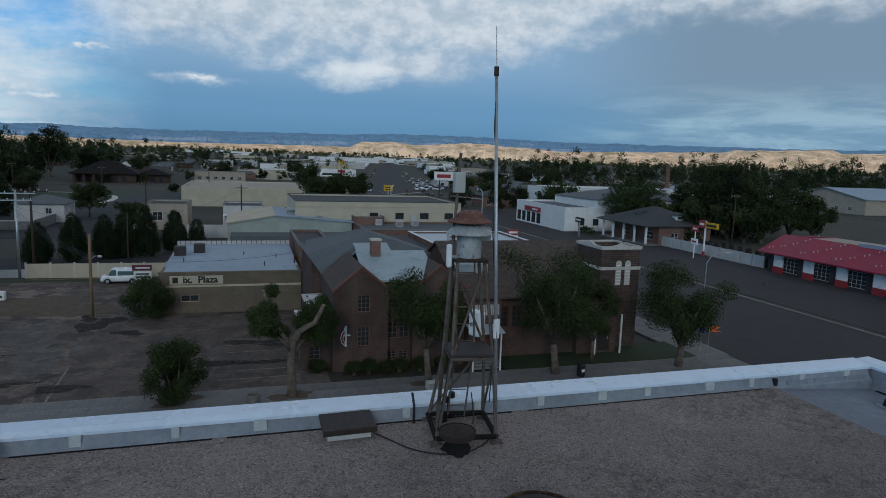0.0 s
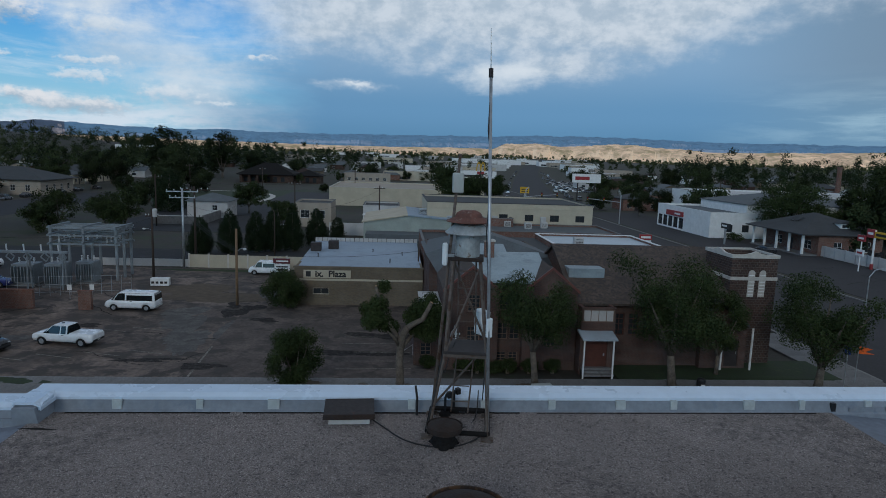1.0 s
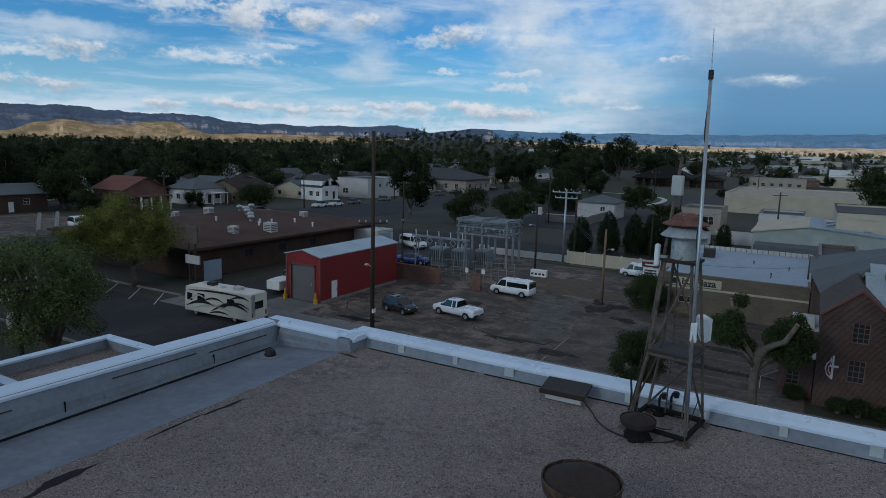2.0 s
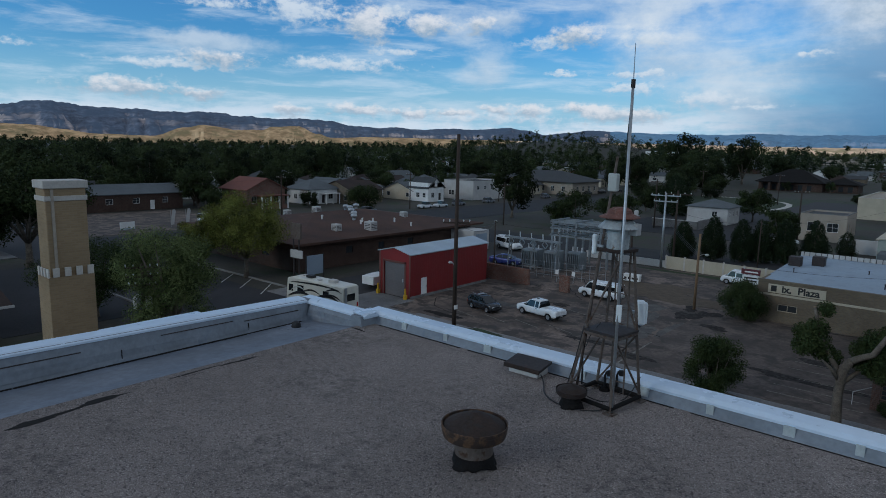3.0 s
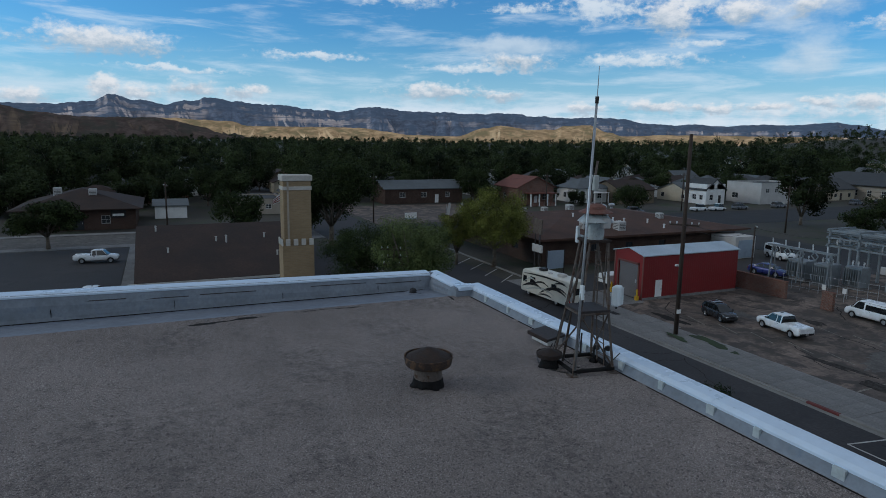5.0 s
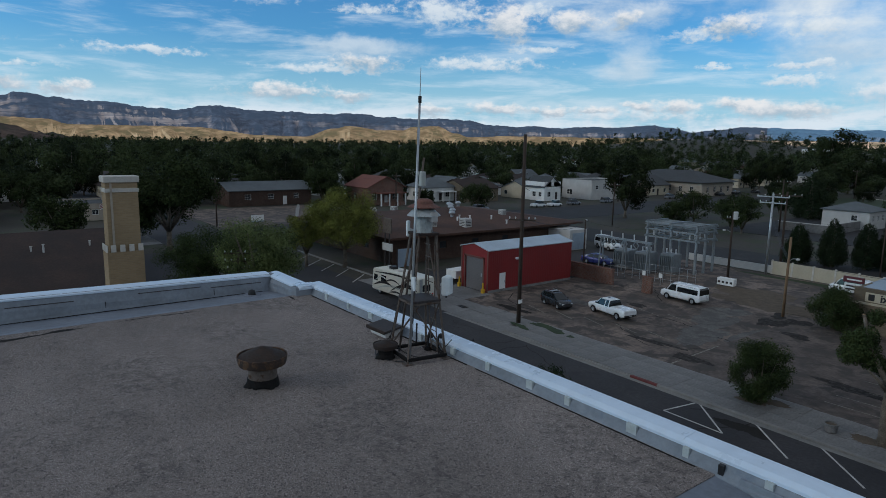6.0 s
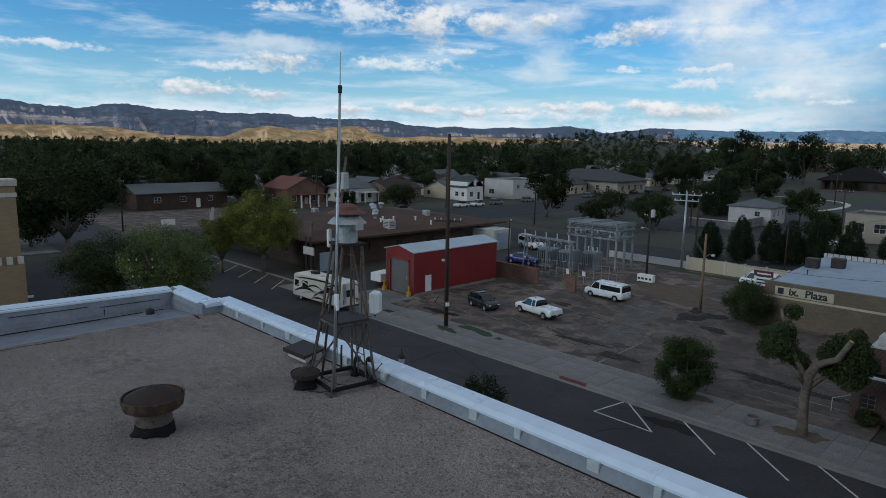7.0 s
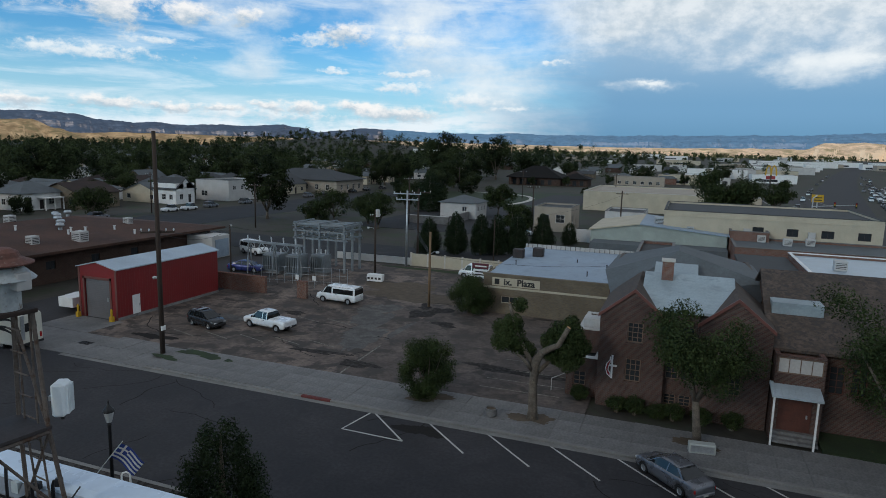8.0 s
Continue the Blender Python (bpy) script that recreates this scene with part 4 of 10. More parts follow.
def own_building():
    b = thing("main_building", "tall yellow brick building with a gravel roof", "building", kind="structure")
    bm = bmesh.new()
    box(bm, -2.15, -46, 0, 16.55, -0.45, 11.1)
    box(bm, 0.04, -0.46, 0, 16.55, -0.06, 11.1)
    part("wall", bm, OWN_BRICK, b)
    # gravel field between two sloping gutters
    bm = bmesh.new()
    prism(bm, [(0.25, 11.1), (13.6, 11.1), (13.6, ROOF), (0.25, ROOF)], -45, -0.50)
    part("gravel_field", bm, GRAVEL, b, "grey-brown gravel ballast with bare tar spots")
    bm = bmesh.new()
    prism(bm, [(-1.72, 11.1), (0.25, 11.1), (0.25, ROOF - 0.012), (-0.3, 11.53), (-1.72, 11.40)], -45, -0.93)
    part("gutter_strip", bm, MEMBRANE, b, "scuffed white membrane gutter")
    bm = bmesh.new()
    prism(bm, [(13.6, 11.1), (16.12, 11.1), (16.12, 11.42), (14.3, 11.55), (13.6, ROOF - 0.012)], -45, -0.50)
    part("gutter_strip", bm, MEMBRANE, b, "scuffed white membrane gutter")
    # upstands with a canted foot
    Z = COPE - 0.05
    def upstand(prof, lo, hi, axis):
        bm = bmesh.new()
        prism(bm, prof, lo, hi, axis)
        part("upstand", bm, PARAPET, b, "grey painted parapet face")
    upstand([(-0.06, 11.0), (-0.06, Z), (-0.37, Z), (-0.47, 11.66), (-0.53, ROOF - 0.02), (-0.53, 11.0)], 0.36, 16.13, "x")
    upstand([(-0.50, 11.0), (-0.50, Z), (-0.82, Z), (-0.92, 11.66), (-0.96, 11.55), (-0.96, 11.0)], -1.74, 0.02, "x")
    upstand([(0.03, 11.0), (0.03, Z), (0.36, Z), (0.42, 11.6), (0.42, 11.0)], -0.955, -0.07, "y")
    upstand([(-2.2, 11.0), (-2.2, Z), (-1.88, Z), (-1.76, 11.5), (-1.70, 11.36), (-1.70, 11.0)], -46, -0.5, "y")
    upstand([(16.56, 11.0), (16.56, Z), (16.25, Z), (16.15, 11.5), (16.1, 11.38), (16.1, 11.0)], -46, -0.06, "y")
    # dark line of tar at the foot
    rnd = random.Random(2)
    bm = bmesh.new()
    for x0, x1 in ((0.6, 3.2), (3.4, 8.0), (8.3, 13.3)):
        box(bm, x0, -0.56, ROOF - 0.02, x1, -0.53, ROOF + 0.004 + rnd.uniform(0, 0.008))
    for k in range(26):
        box(bm, -1.73, -1.2 - 1.65 * (k + 1) + 0.02, 11.38, -1.64 + rnd.uniform(-0.02, 0.03), -1.2 - 1.65 * k, 11.412)
    box(bm, 16.03, -44, 11.4, 16.11, -0.7, 11.435)
    part("tar_bead", bm, TAR, b)
    # facing panels on the gutter sides, with open joints, and pale repair patches
    for k in range(24):
        y = -1.2 - 1.52 * k
        if k % 2:
            box_part("crack_seal", (-1.86, y - 0.012, 11.45 + rnd.uniform(0, 0.1), -1.742, y, 11.62), TAR, b)
    y = -1.1
    for k in range(20):
        y1 = y - rnd.uniform(1.2, 2.1)
        if k % 4 != 2:
            dz = rnd.uniform(-0.02, 0.05)
            bm = bmesh.new()
            prism(bm, [(-1.770, 11.49), (-1.742, 11.49), (-1.800 - dz * 0.4, 11.66 + dz), (-1.822 - dz * 0.4, 11.66 + dz)], y1 + 0.012, y)
            part("facing_panel", bm, PARAPET, b)
            bm = bmesh.new()
            prism(bm, [(-1.797 - dz * 0.4, 11.657 + dz), (-1.788 - dz * 0.4, 11.657 + dz), (-1.796 - dz * 0.4, 11.672 + dz), (-1.810 - dz * 0.4, 11.672 + dz)], y1 + 0.2, y - 0.1)
            part("lap_seam", bm, DARK_METAL, b)
        y = y1
    for x0, x1 in ((13.95, 14.62), (14.64, 15.42), (15.44, 16.06)):
        box_part("facing_panel", (x0, -0.50, 11.5, x1, -0.452, 11.72), PARAPET, b, bevel=0.004)
    for x0, x1 in ((-1.7, -1.05), (-1.03, -0.5), (-0.48, 0.1)):
        box_part("facing_panel", (x0, -0.945, 11.45, x1, -0.90, 11.70), PARAPET, b, bevel=0.004)
    for k in range(13):
        x = 1.35 + 1.18 * k + rnd.uniform(-0.12, 0.12)
        box_part("patch", (x, -0.468, 11.64 + rnd.uniform(0, 0.02), x + rnd.uniform(0.1, 0.2), -0.40, 11.82), PATCH, b)
    box_part("scupper", (13.62, -0.492, 11.62, 13.70, -0.43, 11.79), BLACK, b, "black slot in the parapet")
    # coping: bent sheet in lengths with lapped seams
    def cope(axis, start, end, outer, inner):
        n = max(1, round(abs(end - start) / 3.05))
        s = 1 if inner > outer else -1
        prof = [(outer, COPE - 0.11), (outer, COPE), (inner - 0.10 * s, COPE - 0.02), (inner, COPE - 0.07), (inner, COPE - 0.115), (inner - 0.012 * s, COPE - 0.115), (inner - 0.012 * s, COPE - 0.075), (outer + 0.02 * s, COPE - 0.03), (outer + 0.02 * s, COPE - 0.11)]
        lap = [(outer + 0.01 * s, COPE - 0.05), (outer + 0.01 * s, COPE + 0.005), (inner - 0.10 * s, COPE - 0.014), (inner + 0.005 * s, COPE - 0.066), (inner + 0.005 * s, COPE - 0.1), (inner - 0.02 * s, COPE - 0.09)]
        for i in range(n):
            a, c = start + (end - start) * i / n, start + (end - start) * (i + 1) / n
            bm = bmesh.new()
            prism(bm, prof, min(a, c) + 0.002, max(a, c) - 0.002, axis)
            part("coping", bm, COPING, b, "pale blue-white bent metal coping")
            if i < n - 1:
                bm = bmesh.new()
                prism(bm, lap, c - 0.02, c + 0.02, axis)
                part("coping_seam", bm, COPING, b)
    cope("x", 0.0, 16.2, 0.0, -0.41)
    cope("x", -2.25, 0.41, -0.45, -0.86)
    cope("y", -0.86, -45.5, -2.25, -1.84)
    cope("y", 0.0, -45.5, 16.62, 16.21)
    bm = bmesh.new()
    prism(bm, [(-0.004, COPE - 0.11), (-0.004, COPE + 0.006), (0.31, COPE + 0.003), (0.416, COPE - 0.060), (0.416, COPE - 0.118), (0.404, COPE - 0.118), (0.40, COPE - 0.068), (0.30, COPE - 0.03), (0.02, COPE - 0.03)], -0.866, -0.28, "y")
    part("coping", bm, COPING, b, "short return of the coping")
    # tar that has run along the edge of the gravel
    for k, (x, y, rx, ry) in enumerate(((0.60, -7.1, 0.07, 0.50), (0.45, -5.3, 0.03, 0.45), (0.50, -4.4, 0.04, 0.35), (0.75, -8.1, 0.09, 0.5), (0.50, -1.15, 0.22, 0.04))):
        blot("tar_smear", x, y, rx, ry, SEAL, "black tar smeared along the edge of the gravel", ROOF + 0.002, 60 + k)
    # dome drains
    for x, y, z in ((-1.15, -1.75, 11.48), (15.35, -1.55, 11.5)):
        d = thing("roof_drain", "black dome strainer over the roof drain", "drain")
        bm = bmesh.new()
        lathe(bm, [(0.0, 0.15), (0.05, 0.148), (0.09, 0.12), (0.11, 0.06), (0.115, 0.0)], 16, (x, y, z))
        for k in range(8):
            t = k * math.pi / 4
            tube(bm, [(x + 0.118 * math.cos(t), y + 0.118 * math.sin(t), z), (x + 0.095 * math.cos(t), y + 0.095 * math.sin(t), z + 0.115), (x, y, z + 0.158)], 0.008, 5)
        part("dome", bm, BLACK, d)
        bm = bmesh.new()
        lathe(bm, [(0.1, 0.0), (0.26, 0.004), (0.26, -0.03)], 20, (x, y, z))
        part("flange", bm, MEMBRANE, d)
    # the side parapet climbs away from the street
    for o in b.children:
        if o.type == "MESH" and max(v.co.x for v in o.data.vertices) < -1.5 and min(v.co.z for v in o.data.vertices) > 10.9:
            for v in o.data.vertices:
                v.co.z += min(max((v.co.z - 11.5) / 0.3, 0), 1) * (0.03 + 0.019 * max(-v.co.y - 0.9, 0))
    return b


own_building()


def low_wing(name, x0, x1, y0, y1, top):
    w = thing(name, "lower yellow brick wing with a pale coping", "building", kind="structure")
    box_part("wall", (x0 + 0.03, y0 + 0.03, 0, x1, y1 - 0.03, top - 0.55), OWN_BRICK, w)
    box_part("roof", (x0 + 0.3, y0 + 0.3, top - 0.56, x1, y1 - 0.3, top - 0.4), GRAVEL, w)
    for d in ((x0, y0, x0 + 0.35, y1), (x0 + 0.35, y1 - 0.35, x1, y1), (x0 + 0.35, y0, x1, y0 + 0.35)):
        box_part("upstand", (d[0] + 0.02, d[1] + 0.02, top - 0.7, d[2] - 0.02, d[3] - 0.02, top - 0.08), PARAPET, w)
        box_part("coping", (d[0], d[1], top - 0.08, d[2], d[3], top), COPING, w, bevel=0.01)
    return w


low_wing("wing_front", -13.0, -2.26, -2.6, 1.95, 9.0)
low_wing("wing_rear", -16.3, -2.26, -40, -5.4, 9.0)


def roof_chimney():
    c = thing("chimney_stack", "tall buff brick chimney with pale stone bands", "chimney")
    x0, x1, y0, y1 = -12.05, -11.2, -4.02, -2.78
    box_part("shaft", (x0, y0, 8.4, x1, y1, 14.04), BUFF_BRICK, c, bevel=0.02)
    box_part("base", (x0 - 0.08, y0 - 0.08, 8.4, x1 + 0.08, y1 + 0.08, 11.55), BUFF_BRICK, c)
    box_part("stone_band", (x0 - 0.03, y0 - 0.03, 14.04, x1 + 0.03, y1 + 0.03, 14.2), STONE, c, bevel=0.01)
    box_part("neck", (x0 + 0.01, y0 + 0.01, 14.2, x1 - 0.01, y1 - 0.01, 14.44), BUFF_BRICK, c)
    box_part("cap", (x0 - 0.06, y0 - 0.06, 14.44, x1 + 0.06, y1 + 0.06, 14.70), STONE, c, "pale stone cap", bevel=0.02)
    box_part("pipe", (x1, y0 + 0.16, 9.5, x1 + 0.06, y0 + 0.24, 14.42), TAN, c)
    for k in range(4):
        y = y0 + 0.05 + k * 0.35
        box_part("stone_block", (x1 + 0.07, y, 11.55, x1 + 0.12, y + 0.2, 11.85), STONE, c, bevel=0.012)
        box_part("stone_block", (x0 + 0.05 + k * 0.27, y0 - 0.12, 11.55, x0 + 0.2 + k * 0.27, y0 - 0.07, 11.85), STONE, c, bevel=0.012)
    return c


roof_chimney()


def siren_tower():
    t = thing("siren_tower", "rusty steel roof tower carrying a zinc drum siren", "tower", m=pose(6.90, -1.05, ROOF, rz=-8))
    h_mid, h_top = 1.29, 2.70
    base, mid, top = 0.46, 0.315, 0.205
    corners = ((1, -1), (1, 1), (-1, 1), (-1, -1))
    mx, tx, ty = 0.08, 0.04, 0.10
    for sx, sy in corners:
        bm = bmesh.new()
        p = [(sx * base, sy * base, 0.0), (sx * mid + mx, sy * mid, h_mid), (sx * top + tx, sy * top + ty, h_top)]
        for a, b in zip(p, p[1:]):
            tube(bm, [a, b], 0.027, 6)
        box(bm, sx * base - 0.09, sy * base - 0.09, 0.0, sx * base + 0.09, sy * base + 0.09, 0.02)
        part("leg", bm, RUSTY, t)
    for a, b in zip(corners, corners[1:] + corners[:1]):
        bm = bmesh.new()
        tube(bm, [(a[0] * base, a[1] * base, 0.09), (b[0] * base, b[1] * base, 0.09)], 0.042, 6)
        part("sill_beam", bm, TAR, t, "tarred base beam")
        bm = bmesh.new()
        tube(bm, [(a[0] * mid + mx, a[1] * mid, h_mid - 0.03), (b[0] * mid + mx, b[1] * mid, h_mid - 0.03)], 0.03, 6)
        part("girt", bm, RUSTY, t)
    for (a, b, z0, z1, s0, s1) in ((corners[1], corners[0], 0.12, h_mid - 0.05, base, mid), (corners[3], corners[2], 0.12, h_mid - 0.05, base, mid),
                                   (corners[3], corners[0], h_mid, h_top - 0.1, mid, top), (corners[1], corners[2], h_mid, h_top - 0.1, mid, top), (corners[2], corners[1], 0.12, h_mid - 0.05, base, mid)):
        bm = bmesh.new()
        tube(bm, [(a[0] * s0 + (mx if s0 == mid else 0), a[1] * s0, z0), (b[0] * s1 + (mx if s1 == mid else tx), b[1] * s1 + (0 if s1 == mid else ty), z1)], 0.019, 6)
        part("brace", bm, RUSTY, t)
    box_part("platform", (-mid - 0.03 + mx, -mid - 0.03, h_mid, mid + 0.03 + mx, mid + 0.03, h_mid + 0.045), DARK_METAL, t, "dark rusted platform plate", bevel=0.006)
    box_part("top_frame", (-top - 0.05 + tx, -top - 0.05 + ty, h_top, top + 0.05 + tx, top + 0.05 + ty, h_top + 0.05), RUST, t, bevel=0.008)
    # ladder on the far side
    for x in (-0.14, 0.14):
        bm = bmesh.new()
        tube(bm, [(x, base - 0.03, 0.05), (x + mx, mid - 0.02, h_mid), (x + tx, top + ty, h_top)], 0.014, 6)
        part("ladder_rail", bm, RUSTY, t)
    for k in range(9):
        z = 0.25 + 0.28 * k
        y = base - 0.03 + (top - base) * z / h_top
        bm = bmesh.new()
        dx = tx * z / h_top
        tube(bm, [(-0.14 + dx, y, z), (0.14 + dx, y, z)], 0.01, 6)
        part("rung", bm, RUSTY, t)
    # drum and hoods
    bm = bmesh.new()
    lathe(bm, [(0.0, h_top + 0.05), (0.19, h_top + 0.05), (0.19, h_top + 0.40), (0.19, h_top + 0.42), (0.0, h_top + 0.42)], 28, (tx, ty, 0))
    part("drum", bm, TANK, t, "dented zinc drum", True).data.shade_flat()
    bm = bmesh.new()
    lathe(bm, [(0.16, h_top + 0.56), (0.225, h_top + 0.545), (0.36, h_top + 0.415), (0.355, h_top + 0.405), (0.22, h_top + 0.43)], 28, (tx, ty, 0))
    part("skirt", bm, TANK, t, "flared zinc rain skirt")
    bm = bmesh.new()
    lathe(bm, [(0.0, h_top + 0.77), (0.12, h_top + 0.76), (0.19, h_top + 0.72), (0.215, h_top + 0.66), (0.345, h_top + 0.60), (0.345, h_top + 0.585), (0.2, h_top + 0.6), (0.17, h_top + 0.55)], 28, (tx, ty, 0))
    part("cap", bm, RED_CAP, t, "rusted red cap with a flared rim")
    box_part("motor_box", (0.17 + tx, 0.1, h_top + 0.3, 0.34 + tx, 0.26, h_top + 0.5), PALE, t, bevel=0.01)
    return t


siren_tower()


def mast(name, label, p0, p1, r, mat):
    m = thing(name, label, "mast")
    bm = bmesh.new()
    tube(bm, [p0, p1], [r, r * 0.9], 10)
    part("pole", bm, mat, m, smooth=True)
    return m


antenna = mast("antenna_mast", "tall galvanised antenna mast with a thin whip", (7.30, -1.53, ROOF), (7.163, -1.237, 17.16), 0.027, STEEL)
bm = bmesh.new()
tube(bm, [(7.165, -1.241, 17.06), (7.162, -1.236, 17.19)], 0.036, 10)
part("collar", bm, DARK_METAL, antenna)
bm = bmesh.new()
tube(bm, [(7.162, -1.236, 17.18), (7.145, -1.21, 17.76)], [0.010, 0.006], 6)
part("whip", bm, STEEL, antenna)
bm = bmesh.new()
tube(bm, [(7.22, -1.40, 12.2), (7.27, -1.40, 13.5), (7.18, -1.34, 14.8), (7.23, -1.28, 15.7), (7.15, -1.29, 16.3), (7.17, -1.25, 17.05)], 0.009, 6)
part("cable", bm, CABLE, antenna)
panel_mast = mast("panel_mast", "rusty pole with a grey panel antenna", (6.44, -1.22, ROOF), (6.80, -0.86, 15.95), 0.026, RUSTY)
box_part("panel", (6.69, -0.96, 15.35, 6.86, -0.84, 15.66), GREY_PLASTIC, panel_mast, "grey panel antenna", bevel=0.015)
box_part("stick_antenna", (6.55, -1.15, 14.25, 6.63, -1.07, 14.60), PLASTIC, panel_mast, "white stick antenna", bevel=0.02)
box_part("bracket", (6.57, -1.09, 14.38, 6.74, -1.05, 14.42), STEEL, panel_mast)


def radio_box(name, label, m, w, d, h, ribs):
    o = thing(name, label, "radio unit", m=m)
    box_part("body", (-w / 2, -d / 2, -h / 2, w / 2, d / 2, h / 2), PLASTIC, o, bevel=min(w, d) * 0.18)
    for k in range(ribs):
        x = -w / 2 + w * (k + 1) / (ribs + 1)
        box_part("fin", (x - 0.006, d / 2 - 0.004, -h * 0.42, x + 0.006, d / 2 + 0.03, h * 0.42), PLASTIC, o)
    if ribs:
        bm = bmesh.new()
        tube(bm, [(0, 0, -h / 2), (0, 0, -h / 2 - 0.06)], 0.022, 8)
        part("gland", bm, BLACK, o)
    box_part("bracket", (-0.02, -d / 2 - 0.06, -0.03, 0.02, -d / 2 + 0.005, 0.03), STEEL, o)
    return o


radio_box("radio_unit", "white finned radio unit clamped to a tower leg", pose(7.28, -0.56, 13.22, rz=-60), 0.24, 0.16, 0.42, 5)
radio_box("radio_unit", "small white radio unit strapped to the mast", pose(7.27, -1.43, 13.36, rz=200), 0.09, 0.06, 0.30, 0)


def roof_hatch():
    h = thing("roof_hatch", "low roof hatch with a dark sloping lid on a white curb", "hatch", m=pose(5.15, -0.74, ROOF, rz=2))
    box_part("curb", (-0.33, -0.26, 0, 0.33, 0.16, 0.15), PALE, h, "pale painted curb", bevel=0.01)
    bm = bmesh.new()
    prism(bm, [(-0.33, 0.13), (0.18, 0.21), (0.18, 0.26), (-0.33, 0.19)], -0.40, 0.40, "x")
    part("lid", bm, DARK_METAL, h, "dark brown sheet lid")
    bm = bmesh.new()
    prism(bm, [(-0.34, 0.115), (-0.325, 0.115), (-0.325, 0.198), (-0.34, 0.193)], -0.405, 0.405, "x")
    part("lid_rim", bm, RUST, h)
    return h


roof_hatch()


def mushroom_vent(name, label, x, y, rb, rc, h, band=RUST_BAND):
    v = thing(name, label, "roof vent", m=pose(x, y, ROOF))
    k = rc / 0.4
    bm = bmesh.new()
    lathe(bm, [(rb + 0.035, 0), (rb + 0.04, 0.03), (rb + 0.03, 0.07), (rb + 0.022, 0.11 * k), (rb + 0.012, 0.14 * k), (rb - 0.02, 0.14 * k)], 32)
    for q in bm.verts:
        a = math.atan2(q.co.y, q.co.x)
        f = 1 + (0.16 * math.sin(3 * a + x) + 0.10 * math.sin(7 * a + 1) + 0.06 * math.sin(12 * a)) * max(0.0, 1 - q.co.z * 25)
        q.co.x, q.co.y = q.co.x * f, q.co.y * f
    part("boot", bm, TAR, v, "tarred irregular flashing boot")
    bm = bmesh.new()
    lathe(bm, [(rb, 0.08 * k), (rb + 0.004, 0.2 * k), (rb + 0.004, 0.21 * k), (rb, 0.22 * k), (rb, h * 0.54), (rb - 0.02, h * 0.54), (rb - 0.02, 0.08 * k)], 28)
    part("flue", bm, RUSTY if band is RUST_BAND else TAR, v)
    bm = bmesh.new()
    lathe(bm, [(rb * 0.96, h * 0.52), (rc * 0.90, h * 0.525), (rc * 0.98, h * 0.55), (rc * 1.01, h * 0.60), (rc * 1.03, h * 0.70), (rc * 1.045, h * 0.71), (rc * 1.045, h * 0.78), (rc * 1.015, h * 0.78), (rc * 0.97, h * 0.58), (rb * 0.9, h * 0.55)], 36)
    part("wind_band", bm, band, v, "rusted wind band")
    bm = bmesh.new()
    lathe(bm, [(0.0, h * 0.99), (rc * 0.10, h * 0.985), (rc * 0.45, h * 0.90), (rc * 0.80, h * 0.80), (rc * 0.97, h * 0.745), (rc * 0.96, h * 0.73), (0.0, h * 0.86)], 36)
    part("hood", bm, RUST, v, "dark rusted cone hood")
    for a in range(4):
        t = a * math.pi / 2 + 0.6
        bm = bmesh.new()
        tube(bm, [(rb * math.cos(t), rb * math.sin(t), h * 0.5), (rc * 0.8 * math.cos(t), rc * 0.8 * math.sin(t), h * 0.72)], 0.012, 5)
        part("strut", bm, RUST, v)
    return v


mushroom_vent("roof_vent", "large rusted mushroom vent on the gravel roof", 6.62, -4.47, 0.27, 0.45, 0.77)
mushroom_vent("roof_vent", "small dark rusted mushroom vent beside the tower", 6.62, -1.70, 0.165, 0.262, 0.40, RUST)


def hose(name, label, pts, r, mat=CABLE):
    bm = bmesh.new()
    P = [Vector(p) for p in pts]
    smooth_pts = []
    for i in range(len(P) - 1):
        a, b, c, d = P[max(i - 1, 0)], P[i], P[i + 1], P[min(i + 2, len(P) - 1)]
        for s in range(5):
            u = s / 5
            smooth_pts.append(0.5 * ((2 * b) + (c - a) * u + (2 * a - 5 * b + 4 * c - d) * u * u + (3 * b - a - 3 * c + d) * u ** 3))
    smooth_pts.append(P[-1])
    tube(bm, smooth_pts, r, 6)
    return tagged(part(name, bm, mat), label, "cable")


hose("cable", "black cable lying across the gravel", [(5.48, -0.85, ROOF + 0.05), (5.7, -1.1, ROOF + 0.012), (6.0, -1.55, ROOF + 0.012), (6.35, -1.78, ROOF + 0.012), (6.7, -1.82, ROOF + 0.012), (7.02, -1.66, ROOF + 0.012), (7.26, -1.5, ROOF + 0.08)], 0.012)
hose("cable", "black cable coiled at the tower foot", [(6.60, -1.33, 13.0), (6.48, -1.40, 12.3), (6.40, -1.45, ROOF + 0.25), (6.5, -1.4, ROOF + 0.2), (6.9, -1.2, ROOF + 0.02), (7.2, -0.8, ROOF + 0.02), (7.3, -0.4, ROOF + 0.35)], 0.01)
hose("cable", "loose cable hanging inside the tower", [(6.58, -1.33, 12.9), (6.62, -1.3, 12.6), (6.7, -1.25, 12.85), (6.8, -1.1, 13.05)], 0.008)
